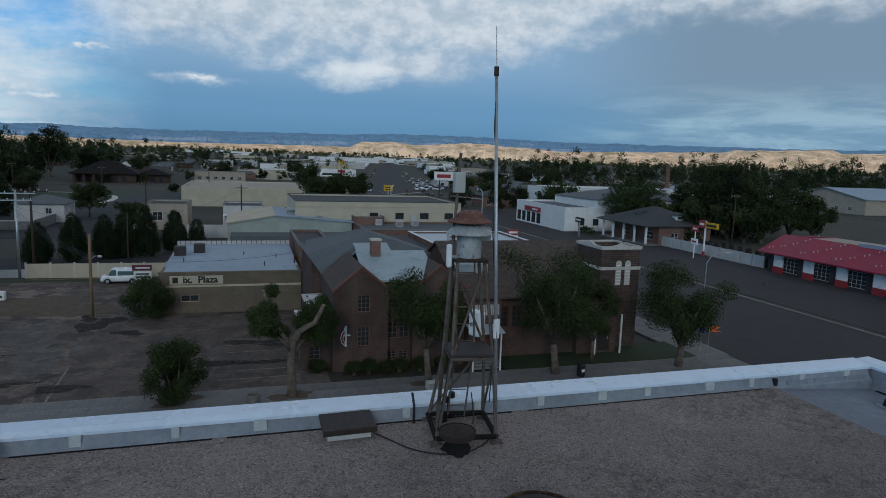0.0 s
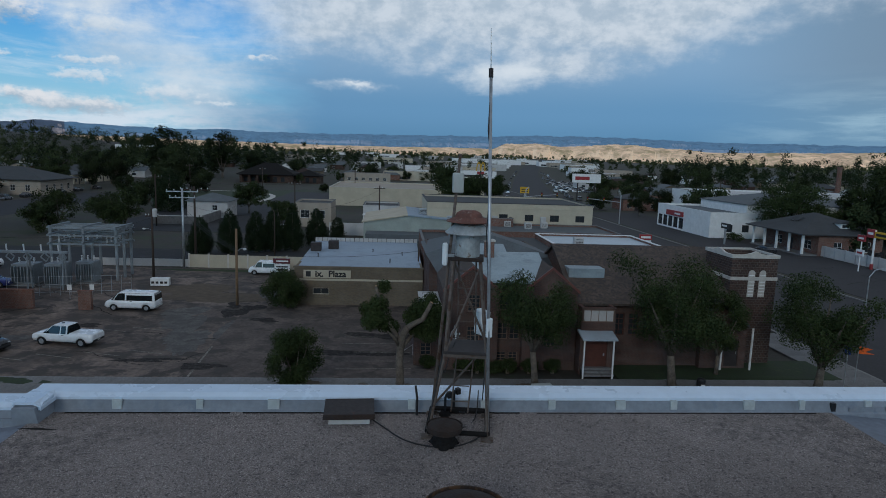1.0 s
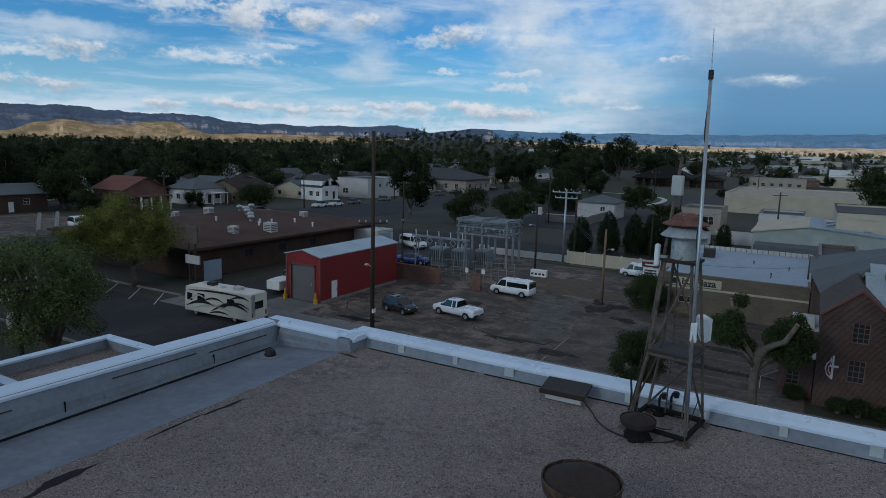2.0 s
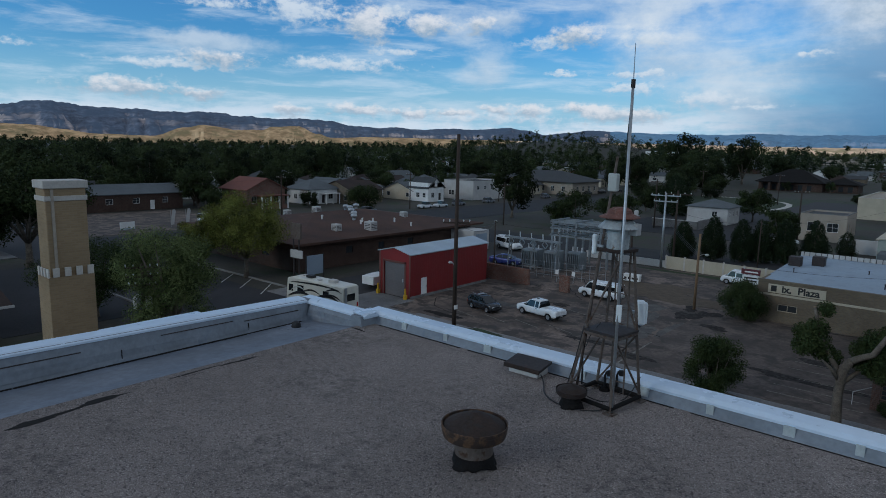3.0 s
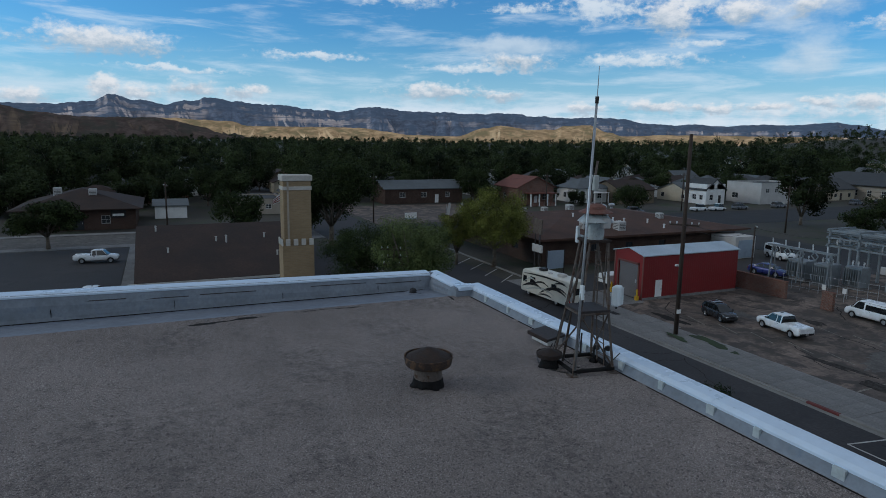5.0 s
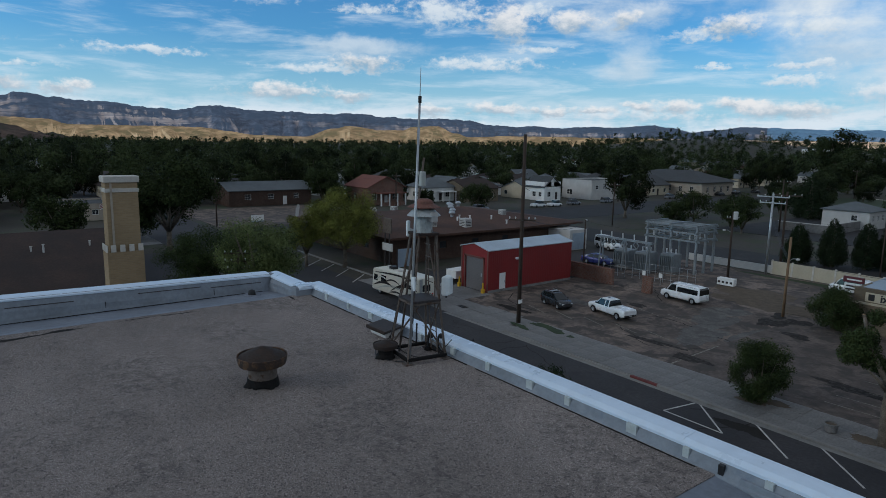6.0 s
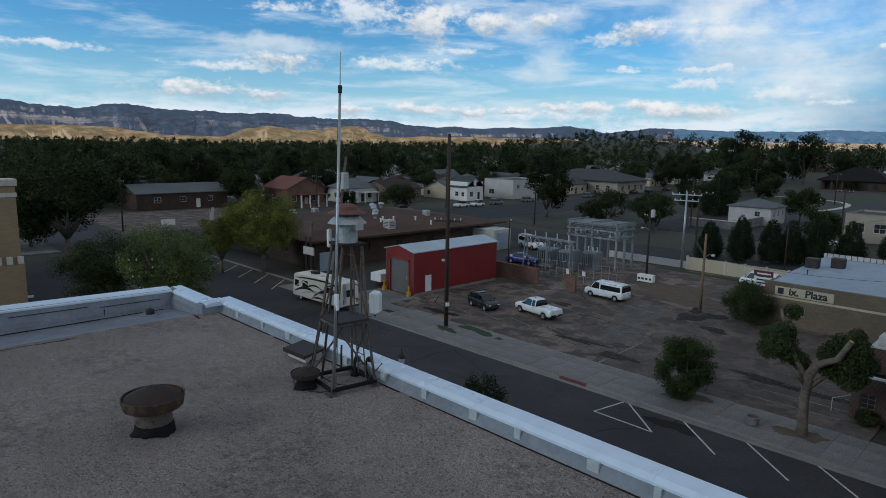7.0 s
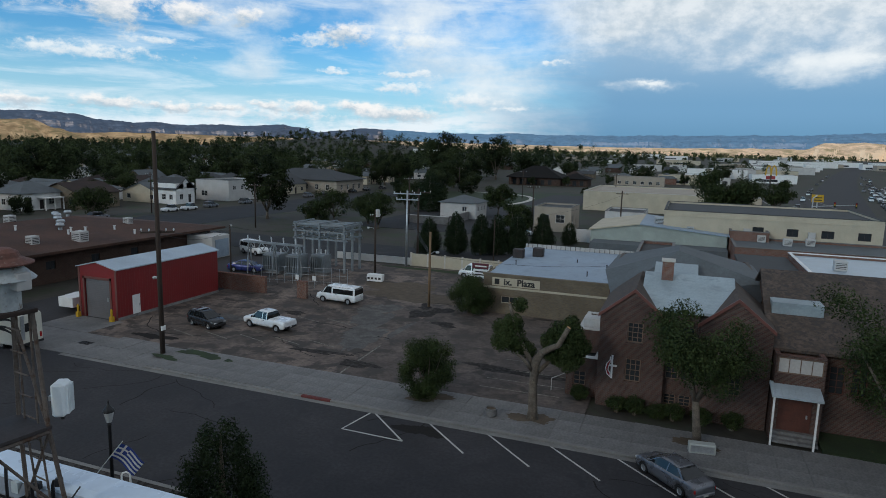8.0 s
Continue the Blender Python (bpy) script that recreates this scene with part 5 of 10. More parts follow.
for dx in (0.0, 0.16):
    g = thing("conduit_head", "black gooseneck conduit rising from a tarred foot", "conduit", m=pose(6.72 + dx, -0.62 + dx, ROOF, rz=20 + 60 * dx))
    bm = bmesh.new()
    lathe(bm, [(0.10, 0), (0.08, 0.05), (0.03, 0.08)], 14)
    part("foot", bm, TAR, g)
    bm = bmesh.new()
    tube(bm, [(0, 0, 0.05), (0, 0, 0.30), (0.02, 0, 0.36), (0.08, 0, 0.37)], 0.022, 8)
    part("pipe", bm, BLACK, g)
    box_part("head", (0.03, -0.045, 0.29, 0.12, 0.045, 0.40), BLACK, g, bevel=0.015)
post = thing("cable_post", "thin black cable post on the parapet", "post", m=pose(6.25, -0.62, ROOF))
bm = bmesh.new()
tube(bm, [(0, 0, 0), (0.0, 0.0, 0.3), (-0.03, 0.03, 0.5)], 0.02, 6)
part("pole", bm, BLACK, post)


# ---- building kit ----


def place(side, rect, u, out, z):
    """World point at distance u along a side (from its west or south end), out metres proud of it."""
    x0, y0, x1, y1 = rect
    return {"S": (x0 + u, y0 - out, z), "N": (x0 + u, y1 + out, z), "E": (x1 + out, y0 + u, z), "W": (x0 - out, y0 + u, z)}[side]


def slab_on(bm, side, rect, u0, u1, z0, z1, o0, o1, bevel=0.0):
    a, b = place(side, rect, u0, o0, z0), place(side, rect, u1, o1, z1)
    box(bm, min(a[0], b[0]), min(a[1], b[1]), min(a[2], b[2]), max(a[0], b[0]), max(a[1], b[1]), max(a[2], b[2]), bevel)


def walls(parent, rect, z0, z1, mat, openings=(), thick=0.25, tops=None):
    """Four walls with real openings. openings: (side, u, z, w, h). tops: gable rise by side."""
    x0, y0, x1, y1 = rect
    bm = bmesh.new()
    zs = sorted({z0, z1, *[v for o in openings for v in (o[2], o[2] + o[4])]})
    for side in "SNEW":
        length = (x1 - x0) if side in "SN" else (y1 - y0)
        lo, hi = (0, length) if side in "SN" else (thick, length - thick)
        holes = [o for o in openings if o[0] == side]
        us = sorted({lo, hi, thick, length - thick, *[min(max(v, lo), hi) for o in holes for v in (o[1], o[1] + o[3])]})
        for ua, ub in zip(us, us[1:]):
            for za, zb in zip(zs, zs[1:]):
                um, zm = (ua + ub) / 2, (za + zb) / 2
                if not any(o[1] < um < o[1] + o[3] and o[2] < zm < o[2] + o[4] for o in holes):
                    slab_on(bm, side, rect, ua, ub, za, zb, -thick, 0)
        if tops and side in tops:
            h = tops[side]
            if side in "SN":
                prism(bm, [(x0, z1), (x1, z1), ((x0 + x1) / 2, z1 + h)], *((y0, y0 + thick) if side == "S" else (y1 - thick, y1)), "y")
            else:
                prism(bm, [(y0, z1), (y1, z1), ((y0 + y1) / 2, z1 + h)], *((x1 - thick, x1) if side == "E" else (x0, x0 + thick)), "x")
    bmesh.ops.remove_doubles(bm, verts=bm.verts, dist=1e-4)
    return part("wall", bm, mat, parent)


def ring_on(bm, side, rect, u0, u1, z0, z1, f, o0, o1):
    """A closed rectangular frame as one piece."""
    loops = []
    for o in (o0, o1):
        for d in (0, f):
            loops.append([bm.verts.new(place(side, rect, u, o, z)) for u, z in ((u0 + d, z0 + d), (u1 - d, z0 + d), (u1 - d, z1 - d), (u0 + d, z1 - d))])
    for a, b in ((0, 1), (2, 3), (0, 2), (1, 3)):
        for k in range(4):
            bm.faces.new((loops[a][k], loops[a][(k + 1) % 4], loops[b][(k + 1) % 4], loops[b][k]))


def window(parent, rect, side, u, z, w, h, nx=2, nz=2, frame_mat=None, pane_mat=None, sill=None, inset=0.08):
    frame_mat = frame_mat or WHITE
    bm = bmesh.new()
    f = 0.06 if w > 0.8 else 0.045
    ring_on(bm, side, rect, u, u + w, z, z + h, f, -inset - 0.05, -inset)
    win = part("window", bm, frame_mat, parent)
    for k in range(1, nx):
        m = u + w * k / nx
        bm = bmesh.new()
        slab_on(bm, side, rect, m - 0.02, m + 0.02, z + f, z + h - f, -inset - 0.04, -inset - 0.008)
        part("mullion", bm, frame_mat, win)
    for k in range(1, nz):
        m = z + h * k / nz
        bm = bmesh.new()
        slab_on(bm, side, rect, u + f, u + w - f, m - 0.018, m + 0.018, -inset - 0.042, -inset - 0.01)
        part("glazing_bar", bm, frame_mat, win)
    bm = bmesh.new()
    slab_on(bm, side, rect, u + f, u + w - f, z + f, z + h - f, -inset - 0.075, -inset - 0.055)
    part("pane", bm, pane_mat or GLASS, win)
    if sill:
        bm = bmesh.new()
        slab_on(bm, side, rect, u - 0.08, u + w + 0.08, z - 0.12, z, -0.04, 0.05)
        part("sill", bm, sill, win)
    return win


def door(parent, rect, side, u, z, w, h, mat, inset=0.1, rails=0):
    bm = bmesh.new()
    slab_on(bm, side, rect, u, u + w, z, z + h, -inset - 0.05, -inset)
    d = part("door", bm, mat, parent)
    bm = bmesh.new()
    slab_on(bm, side, rect, u + w * 0.85, u + w * 0.9, z + h * 0.45, z + h * 0.55, -inset, -inset + 0.05)
    part("handle", bm, STEEL, d)
    for k in range(rails):
        bm = bmesh.new()
        zz = z + h * (k + 1) / (rails + 1)
        slab_on(bm, side, rect, u + 0.02, u + w - 0.02, zz - 0.015, zz + 0.015, -inset, -inset + 0.015)
        part("rail", bm, mat, d)
    return d


def gable_roof(parent, rect, z, h, mat, along="y", over=0.4, thick=0.16, label="", split=None):
    x0, y0, x1, y1 = rect
    bm = bmesh.new()
    a, b, lo, hi = (x0, x1, y0, y1) if along == "y" else (y0, y1, x0, x1)
    c = (a + b) / 2
    s = h / ((b - a) / 2)
    e = z - over * s
    prof = [(a - over, e), (a - over, e + thick), (c, z + h + thick), (b + over, e + thick), (b + over, e), (c, z + h)]
    prism(bm, prof, lo - over, hi + over, along)
    return part("roof", bm, mat, parent, label)


def hip_roof(parent, rect, z, h, mat, over=0.5, thick=0.14, flat=0.35, label=""):
    """Hip roof with its ridge along the longer side."""
    x0, y0, x1, y1 = rect[0] - over, rect[1] - over, rect[2] + over, rect[3] + over
    w, d = x1 - x0, y1 - y0
    m = min(w, d) / 2
    bm = bmesh.new()
    v = [bm.verts.new((x, y, zz)) for zz in (z, z + thick) for x, y in ((x0, y0), (x1, y0), (x1, y1), (x0, y1))]
    cx, cy = (x0 + x1) / 2, (y0 + y1) / 2
    if w >= d:
        r = [bm.verts.new((x0 + m, cy, z + thick + h)), bm.verts.new((x1 - m + 1e-3, cy, z + thick + h))]
        fs = ((4, 5, "b", "a"), (6, 7, "a", "b"), (7, 4, "a"), (5, 6, "b"))
    else:
        r = [bm.verts.new((cx, y0 + m, z + thick + h)), bm.verts.new((cx, y1 - m + 1e-3, z + thick + h))]
        fs = ((5, 6, "b", "a"), (7, 4, "a", "b"), (4, 5, "a"), (6, 7, "b"))
    get = lambda k: r[0] if k == "a" else r[1] if k == "b" else v[k]
    for f in fs:
        bm.faces.new([get(k) for k in f])
    bm.faces.new((v[3], v[2], v[1], v[0]))
    for i in range(4):
        bm.faces.new((v[i], v[(i + 1) % 4], v[4 + (i + 1) % 4], v[4 + i]))
    return part("roof", bm, mat, parent, label)


def flat_roof(parent, rect, z, mat, cope_mat=None, up=0.35, wall=0.25, cope_label=""):
    x0, y0, x1, y1 = rect
    box_part("roof", (x0 + wall, y0 + wall, z - up - 0.2, x1 - wall, y1 - wall, z - up), mat, parent)
    if cope_mat:
        bm = bmesh.new()
        for d in ((x0 - 0.05, y0 - 0.05, x1 + 0.05, y0 + wall + 0.03), (x0 - 0.05, y1 - wall - 0.03, x1 + 0.05, y1 + 0.05),
                  (x0 - 0.05, y0 + wall + 0.03, x0 + wall + 0.03, y1 - wall - 0.03), (x1 - wall - 0.03, y0 + wall + 0.03, x1 + 0.05, y1 - wall - 0.03)):
            box(bm, d[0], d[1], z, d[2], d[3], z + 0.09)
        part("coping", bm, cope_mat, parent, cope_label)


def house(name, label, rect, h, rise_h, wall_mat, roof_mat, style="gable", along="y", wins=(), doors=(), base=0.0, cat="house", over=0.45, frame_mat=None, nx=2, nz=2):
    b = thing(name, label, cat)
    ops = [w for w in wins] + [d[:5] for d in doors]
    gab = None
    if style == "gable":
        gab = {"S": rise_h, "N": rise_h} if along == "y" else {"E": rise_h, "W": rise_h}
    walls(b, rect, base, base + h, wall_mat, [(s, u, z + base, w, hh) for s, u, z, w, hh in ops], tops=gab)
    for s, u, z, w, hh in wins:
        window(b, rect, s, u, z + base, w, hh, nx, nz, frame_mat)
    for s, u, z, w, hh, m in doors:
        door(b, rect, s, u, z + base, w, hh, m, rails=4 if w > 2 else 0)
    if style == "gable":
        gable_roof(b, rect, base + h, rise_h, roof_mat, along, over)
    elif style == "hip":
        hip_roof(b, rect, base + h, rise_h, roof_mat, over)
    else:
        flat_roof(b, rect, base + h, roof_mat, OLD_CONCRETE, up=rise_h)
    return b


def rooftop_box(name, label, x, y, z, w, d, h, mat=PALE):
    o = thing(name, label, "air conditioner", m=pose(x, y, z))
    box_part("cabinet", (-w / 2, -d / 2, 0.08, w / 2, d / 2, h), mat, o, bevel=0.03)
    for k in range(4):
        zz = h * (0.25 + 0.16 * k)
        box_part("louvre", (-w * 0.4, -d / 2 - 0.015, zz, w * 0.4, -d / 2 + 0.002, zz + h * 0.06), DARK_METAL, o)
        box_part("louvre", (w / 2 - 0.002, -d * 0.4, zz, w / 2 + 0.015, d * 0.4, zz + h * 0.06), DARK_METAL, o)
    box_part("skid", (-w * 0.45, -d * 0.45, 0, w * 0.45, d * 0.45, 0.09), STEEL, o)
    return o


def turbine_vent(x, y, z, r=0.4):
    o = thing("turbine_vent", "round grey roof turbine vent", "roof vent", m=pose(x, y, z))
    bm = bmesh.new()
    lathe(bm, [(r * 0.5, 0), (r * 0.5, r * 0.9)], 14)
    part("neck", bm, STEEL, o)
    bm = bmesh.new()
    lathe(bm, [(r * 0.5, r * 0.8), (r, r * 1.2), (r * 1.02, r * 1.5), (r * 0.8, r * 1.9), (0, r * 2.05)], 16)
    part("dome", bm, STEEL, o)
    return o


def pipe_vent(x, y, z, h=0.5, r=0.06, mat=None):
    o = thing("vent_pipe", "thin pale vent pipe on a roof", "pipe", m=pose(x, y, z))
    bm = bmesh.new()
    tube(bm, [(0, 0, -0.1), (0, 0, h)], r, 8)
    part("pipe", bm, mat or PALE, o)
    bm = bmesh.new()
    lathe(bm, [(r * 1.6, h), (r * 1.6, h + 0.05), (0, h + 0.09)], 8)
    part("cap", bm, mat or PALE, o)
    return o


# ---- church ----
def church():
    c = thing("church", "dark red brick church with gables and a square tower", "church")
    west, y0 = (9.9, 35.3, 19.9, 46.0), 35.3
    # west block: two cross gables and a recessed middle
    g1, g2 = (9.75, 35.3, 13.85, 41.5), (15.75, 35.3, 19.85, 41.5)
    for g, wins in ((g1, [("S", 1.75, 1.9, 0.95, 1.5), ("S", 1.75, 4.5, 0.95, 1.3)]), (g2, [("S", 1.6, 1.9, 0.95, 1.5), ("S", 1.6, 4.5, 0.95, 1.3)])):
        walls(c, g, 0, 6.15, CHURCH_BRICK, wins, tops={"S": 1.65})
        for w in wins:
            window(c, g, *w, 3, 4, SASH, sill=CHURCH_BRICK)
        gable_roof(c, (g[0], g[1] + 0.1, g[2], 42.5), 6.15, 1.65, NAVE_ROOF, "y", 0.12, 0.14, "brown mottled shingles")
        bm = bmesh.new()
        xm = (g[0] + g[2]) / 2
        for a, b in (((g[0] - 0.12, 6.0), (xm, 7.8)), ((xm, 7.8), (g[2] + 0.12, 6.0))):
            prism(bm, [(a[0], a[1] - 0.02), (a[0], a[1] + 0.2), (b[0], b[1] + 0.2), (b[0], b[1] - 0.02)], 35.16, 35.32, "y")
        part("barge_board", bm, RED_TRIM, c, "faded red barge board")
    mid = (13.86, 36.0, 15.74, 41.5)
    wins = [("S", 0.1, 2.2, 0.75, 1.3), ("S", 1.0, 2.2, 0.75, 1.3), ("S", 0.1, 0.5, 0.7, 0.7), ("S", 1.0, 0.5, 0.7, 0.7), ("S", 0.15, 4.5, 1.5, 1.2)]
    walls(c, mid, 0, 6.75, CHURCH_BRICK, wins)
    for w in wins:
        window(c, mid, *w, 2, 3, SASH)
    bm = bmesh.new()
    prism(bm, [(35.45, 6.68), (35.45, 6.86), (40.3, 8.34), (44.5, 7.0), (44.5, 6.8), (40.3, 8.18)], 12.1, 17.8, "x")
    part("metal_roof", bm, METAL_GREEN, c, "pale patina sheet metal roof")
    # chimney
    box_part("chimney", (13.2, 39.2, 7.4, 13.95, 39.9, 9.3), RED_BRICK, c, bevel=0.02)
    box_part("chimney_cap", (13.13, 39.13, 9.28, 14.02, 39.97, 9.42), STONE, c)
    # hall behind with a low blue-grey gable
    hall = (9.2, 45.6, 20.0, 56.0)
    walls(c, hall, 0, 7.2, CHURCH_BRICK)
    bm = bmesh.new()
    foot = [bm.verts.new(p) for p in ((9.7, 41.6, 6.1), (19.6, 41.6, 6.1), (20.4, 45.5, 7.25), (20.4, 56.4, 6.9), (8.8, 56.4, 6.9), (8.8, 45.5, 7.25))]
    r0, r1 = bm.verts.new((14.2, 45.7, 9.2)), bm.verts.new((14.2, 49.0, 9.2))
    for f in ((foot[0], foot[1], foot[2], r0), (foot[0], r0, foot[5]), (foot[2], foot[3], r1, r0), (foot[3], foot[4], r1), (foot[4], foot[5], r0, r1), foot[::-1]):
        bm.faces.new(f)
    part("hall_roof", bm, GREY_ROOF, c, "blue-grey shingled hall roof")
    link = (9.9, 41.4, 19.8, 45.7)
    walls(c, link, 0, 6.0, CHURCH_BRICK)
    bm = bmesh.new()
    prism(bm, [(41.0, 7.4), (41.0, 7.55), (44.6, 8.4), (44.6, 8.2)], 12.6, 15.6, "x")
    part("roof", bm, METAL_GREEN, c)
    # low annexe on the car park side
    anx = (7.6, 36.3, 9.7, 43.5)
    walls(c, anx, 0, 2.75, CHURCH_BRICK, [("S", 0.5, 0.8, 0.8, 0.95)])
    window(c, anx, "S", 0.5, 0.8, 0.8, 0.95, 2, 3, SASH)
    flat_roof(c, anx, 2.75, SLATE, WHITE, 0.15)
    up = (8.1, 37.6, 9.72, 42.5)
    walls(c, up, 2.75, 4.35, CHURCH_BRICK)
    flat_roof(c, up, 4.35, METAL_GREEN, PALE, 0.1)
    box_part("roof_box", (8.3, 38.2, 4.2, 9.5, 39.4, 5.0), PALE, c, "white plant box with a pale lid", bevel=0.03)
    # nave
    nave = (19.9, 36.2, 33.0, 50.0)
    wins = [("S", 3.2 + 1.15 * k, 2.6, 0.8, 1.7) for k in range(6)]
    walls(c, nave, 0, 5.3, CHURCH_BRICK, wins, tops={"E": 3.4, "W": 3.4})
    for w in wins:
        window(c, nave, *w, 2, 4, WOOD_DOOR)
    bm = bmesh.new()
    prism(bm, [(35.6, 5.02), (35.6, 5.2), (43.1, 8.75), (50.6, 5.2), (50.6, 5.02), (43.1, 8.55)], 19.6, 33.3, "x")
    part("nave_roof", bm, NAVE_ROOF, c, "broad mottled brown shingle roof")
    box_part("skylight", (20.0, 38.6, 6.5, 22.9, 40.4, 7.35), METAL_GREEN, c, "pale metal roof patch")
    # west porch with pale windows over a canopy
    bump = (19.95, 34.4, 22.55, 36.3)
    wins = [("S", 0.12, 4.05, 2.36, 0.95)]
    walls(c, bump, 0, 5.15, CHURCH_BRICK, wins + [("S", 0.35, 0.45, 1.75, 2.2)])
    window(c, bump, *wins[0], 4, 1, SASH, PALE, inset=0.02)
    door(c, bump, "S", 0.35, 0.45, 1.75, 2.2, WOOD_DOOR, rails=2)
    bm = bmesh.new()
    prism(bm, [(33.0, 3.0), (33.0, 3.1), (34.6, 3.45), (34.6, 3.3)], 19.75, 22.35, "x")
    part("canopy", bm, ZINC, c, "pale ribbed metal canopy")
    for x in (19.9, 22.1):
        box_part("canopy_post", (x - 0.05, 33.1, 0.1, x + 0.05, 33.2, 3.05), WHITE, c)
    for k in range(3):
        box_part("step", (20.05, 33.5 + 0.3 * k, 0.13, 22.4, 34.45, 0.14 + 0.155 * (k + 1)), OLD_CONCRETE, c)
    # tower
    tw = (32.6, 37.0, 36.4, 41.2)
    wins = [("S", 1.45, 5.6, 0.55, 1.9), ("S", 2.35, 5.6, 0.55, 1.9)]
    walls(c, tw, 0, 8.85, TOWER_BRICK, wins + [("W", 1.2, 5.9, 0.55, 1.4)])
    for w in wins:
        bm = bmesh.new()
        slab_on(bm, "S", tw, w[1], w[1] + w[3], w[2], w[2] + w[4], -0.1, 0.02)
        lz = w[2] + w[4]
        cx = tw[0] + w[1] + w[3] / 2
        prism(bm, [(cx + 0.27 * math.cos(a), lz + 0.27 * math.sin(a)) for a in (math.pi * k / 8 for k in range(9))], 36.96, 37.06, "y")
        arch = part("arched_louvre", bm, STONE, c, "pale arched belfry louvre")
        for k in range(7):
            bm = bmesh.new()
            slab_on(bm, "S", tw, w[1] + 0.06, w[1] + w[3] - 0.06, w[2] + 0.15 + k * 0.26, w[2] + 0.22 + k * 0.26, 0.015, 0.045)
            part("louvre", bm, WHITE, arch)
    bm = bmesh.new()
    for z0, z1, o in ((6.95, 7.22, 0.06), (8.72, 9.0, 0.09)):
        box(bm, tw[0] - o, tw[1] - o, z0, tw[2] + o, tw[1] + 0.1, z1)
        box(bm, tw[0] - o, tw[3] - 0.1, z0, tw[2] + o, tw[3] + o, z1)
        box(bm, tw[0] - o, tw[1] + 0.1, z0, tw[0] + 0.1, tw[3] - 0.1, z1)
        box(bm, tw[2] - 0.1, tw[1] + 0.1, z0, tw[2] + o, tw[3] - 0.1, z1)
    part("stone_band", bm, STONE, c, "white stone bands round the tower")
    bm = bmesh.new()
    prism(bm, [(33.5, 8.99), (35.5, 8.99), (34.9, 9.12), (34.5, 9.28), (34.1, 9.12)], 36.92, 37.12, "y")
    prism(bm, [(38.1, 8.99), (40.1, 8.99), (39.1, 9.28)], 32.52, 32.72, "x")
    part("pediment", bm, STONE, c)
    box_part("tower_roof", (32.9, 37.3, 8.2, 36.1, 40.9, 8.4), SLATE, c)
    box_part("light_box", (36.4, 37.6, 4.2, 36.6, 37.9, 4.8), WHITE, c)
    # entry beside the tower
    en = (29.9, 35.6, 33.6, 37.4)
    walls(c, en, 0, 3.2, CHURCH_BRICK, [("S", 2.0, 0.3, 1.1, 2.2)])
    door(c, en, "S", 2.0, 0.3, 1.1, 2.2, DARK_METAL)
    bm = bmesh.new()
    prism(bm, [(29.0, 3.6), (29.0, 3.8), (31.2, 5.6), (33.4, 3.8), (33.4, 3.6), (31.2, 5.4)], 35.0, 38.5, "y")
    part("entry_roof", bm, SLATE, c)
    prism_bm = bmesh.new()
    prism(prism_bm, [(29.2, 3.2), (33.2, 3.2), (33.2, 3.7), (31.2, 5.3), (29.2, 3.7)], 35.6, 35.8, "y")
    part("entry_gable", prism_bm, CHURCH_BRICK, c)
    box_part("entry_window", (29.4, 35.57, 3.35, 30.9, 35.62, 4.4), ZINC_FLAT, c, "pale blue gable window")
    for x in (31.4, 33.8):
        box_part("entry_post", (x - 0.06, 35.1, 0.1, x + 0.06, 35.22, 3.5), WHITE, c)
    # emblem on the west gable: white cross with a red flame beside it
    emblem = box_part("emblem", (10.62, 35.235, 1.95, 10.74, 35.295, 3.5), WHITE, c, "white cross with a dark red flame shape")
    box_part("cross_bar", (10.42, 35.23, 2.75, 11.0, 35.29, 2.87), WHITE, emblem)
    bm = bmesh.new()
    prism(bm, [(10.60, 2.0), (10.38, 2.2), (10.26, 2.6), (10.33, 2.95), (10.5, 3.15), (10.56, 3.45), (10.62, 3.1), (10.5, 2.75), (10.48, 2.5), (10.6, 2.3)], 35.24, 35.285, "y")
    part("flame_edge", bm, WHITE, emblem)
    bm = bmesh.new()
    prism(bm, [(10.57, 2.1), (10.41, 2.27), (10.32, 2.6), (10.38, 2.9), (10.52, 3.1), (10.56, 3.2), (10.57, 3.05), (10.45, 2.75), (10.43, 2.5), (10.57, 2.27)], 35.22, 35.27, "y")
    part("flame", bm, SIGN_RED, emblem)
    return c


church()


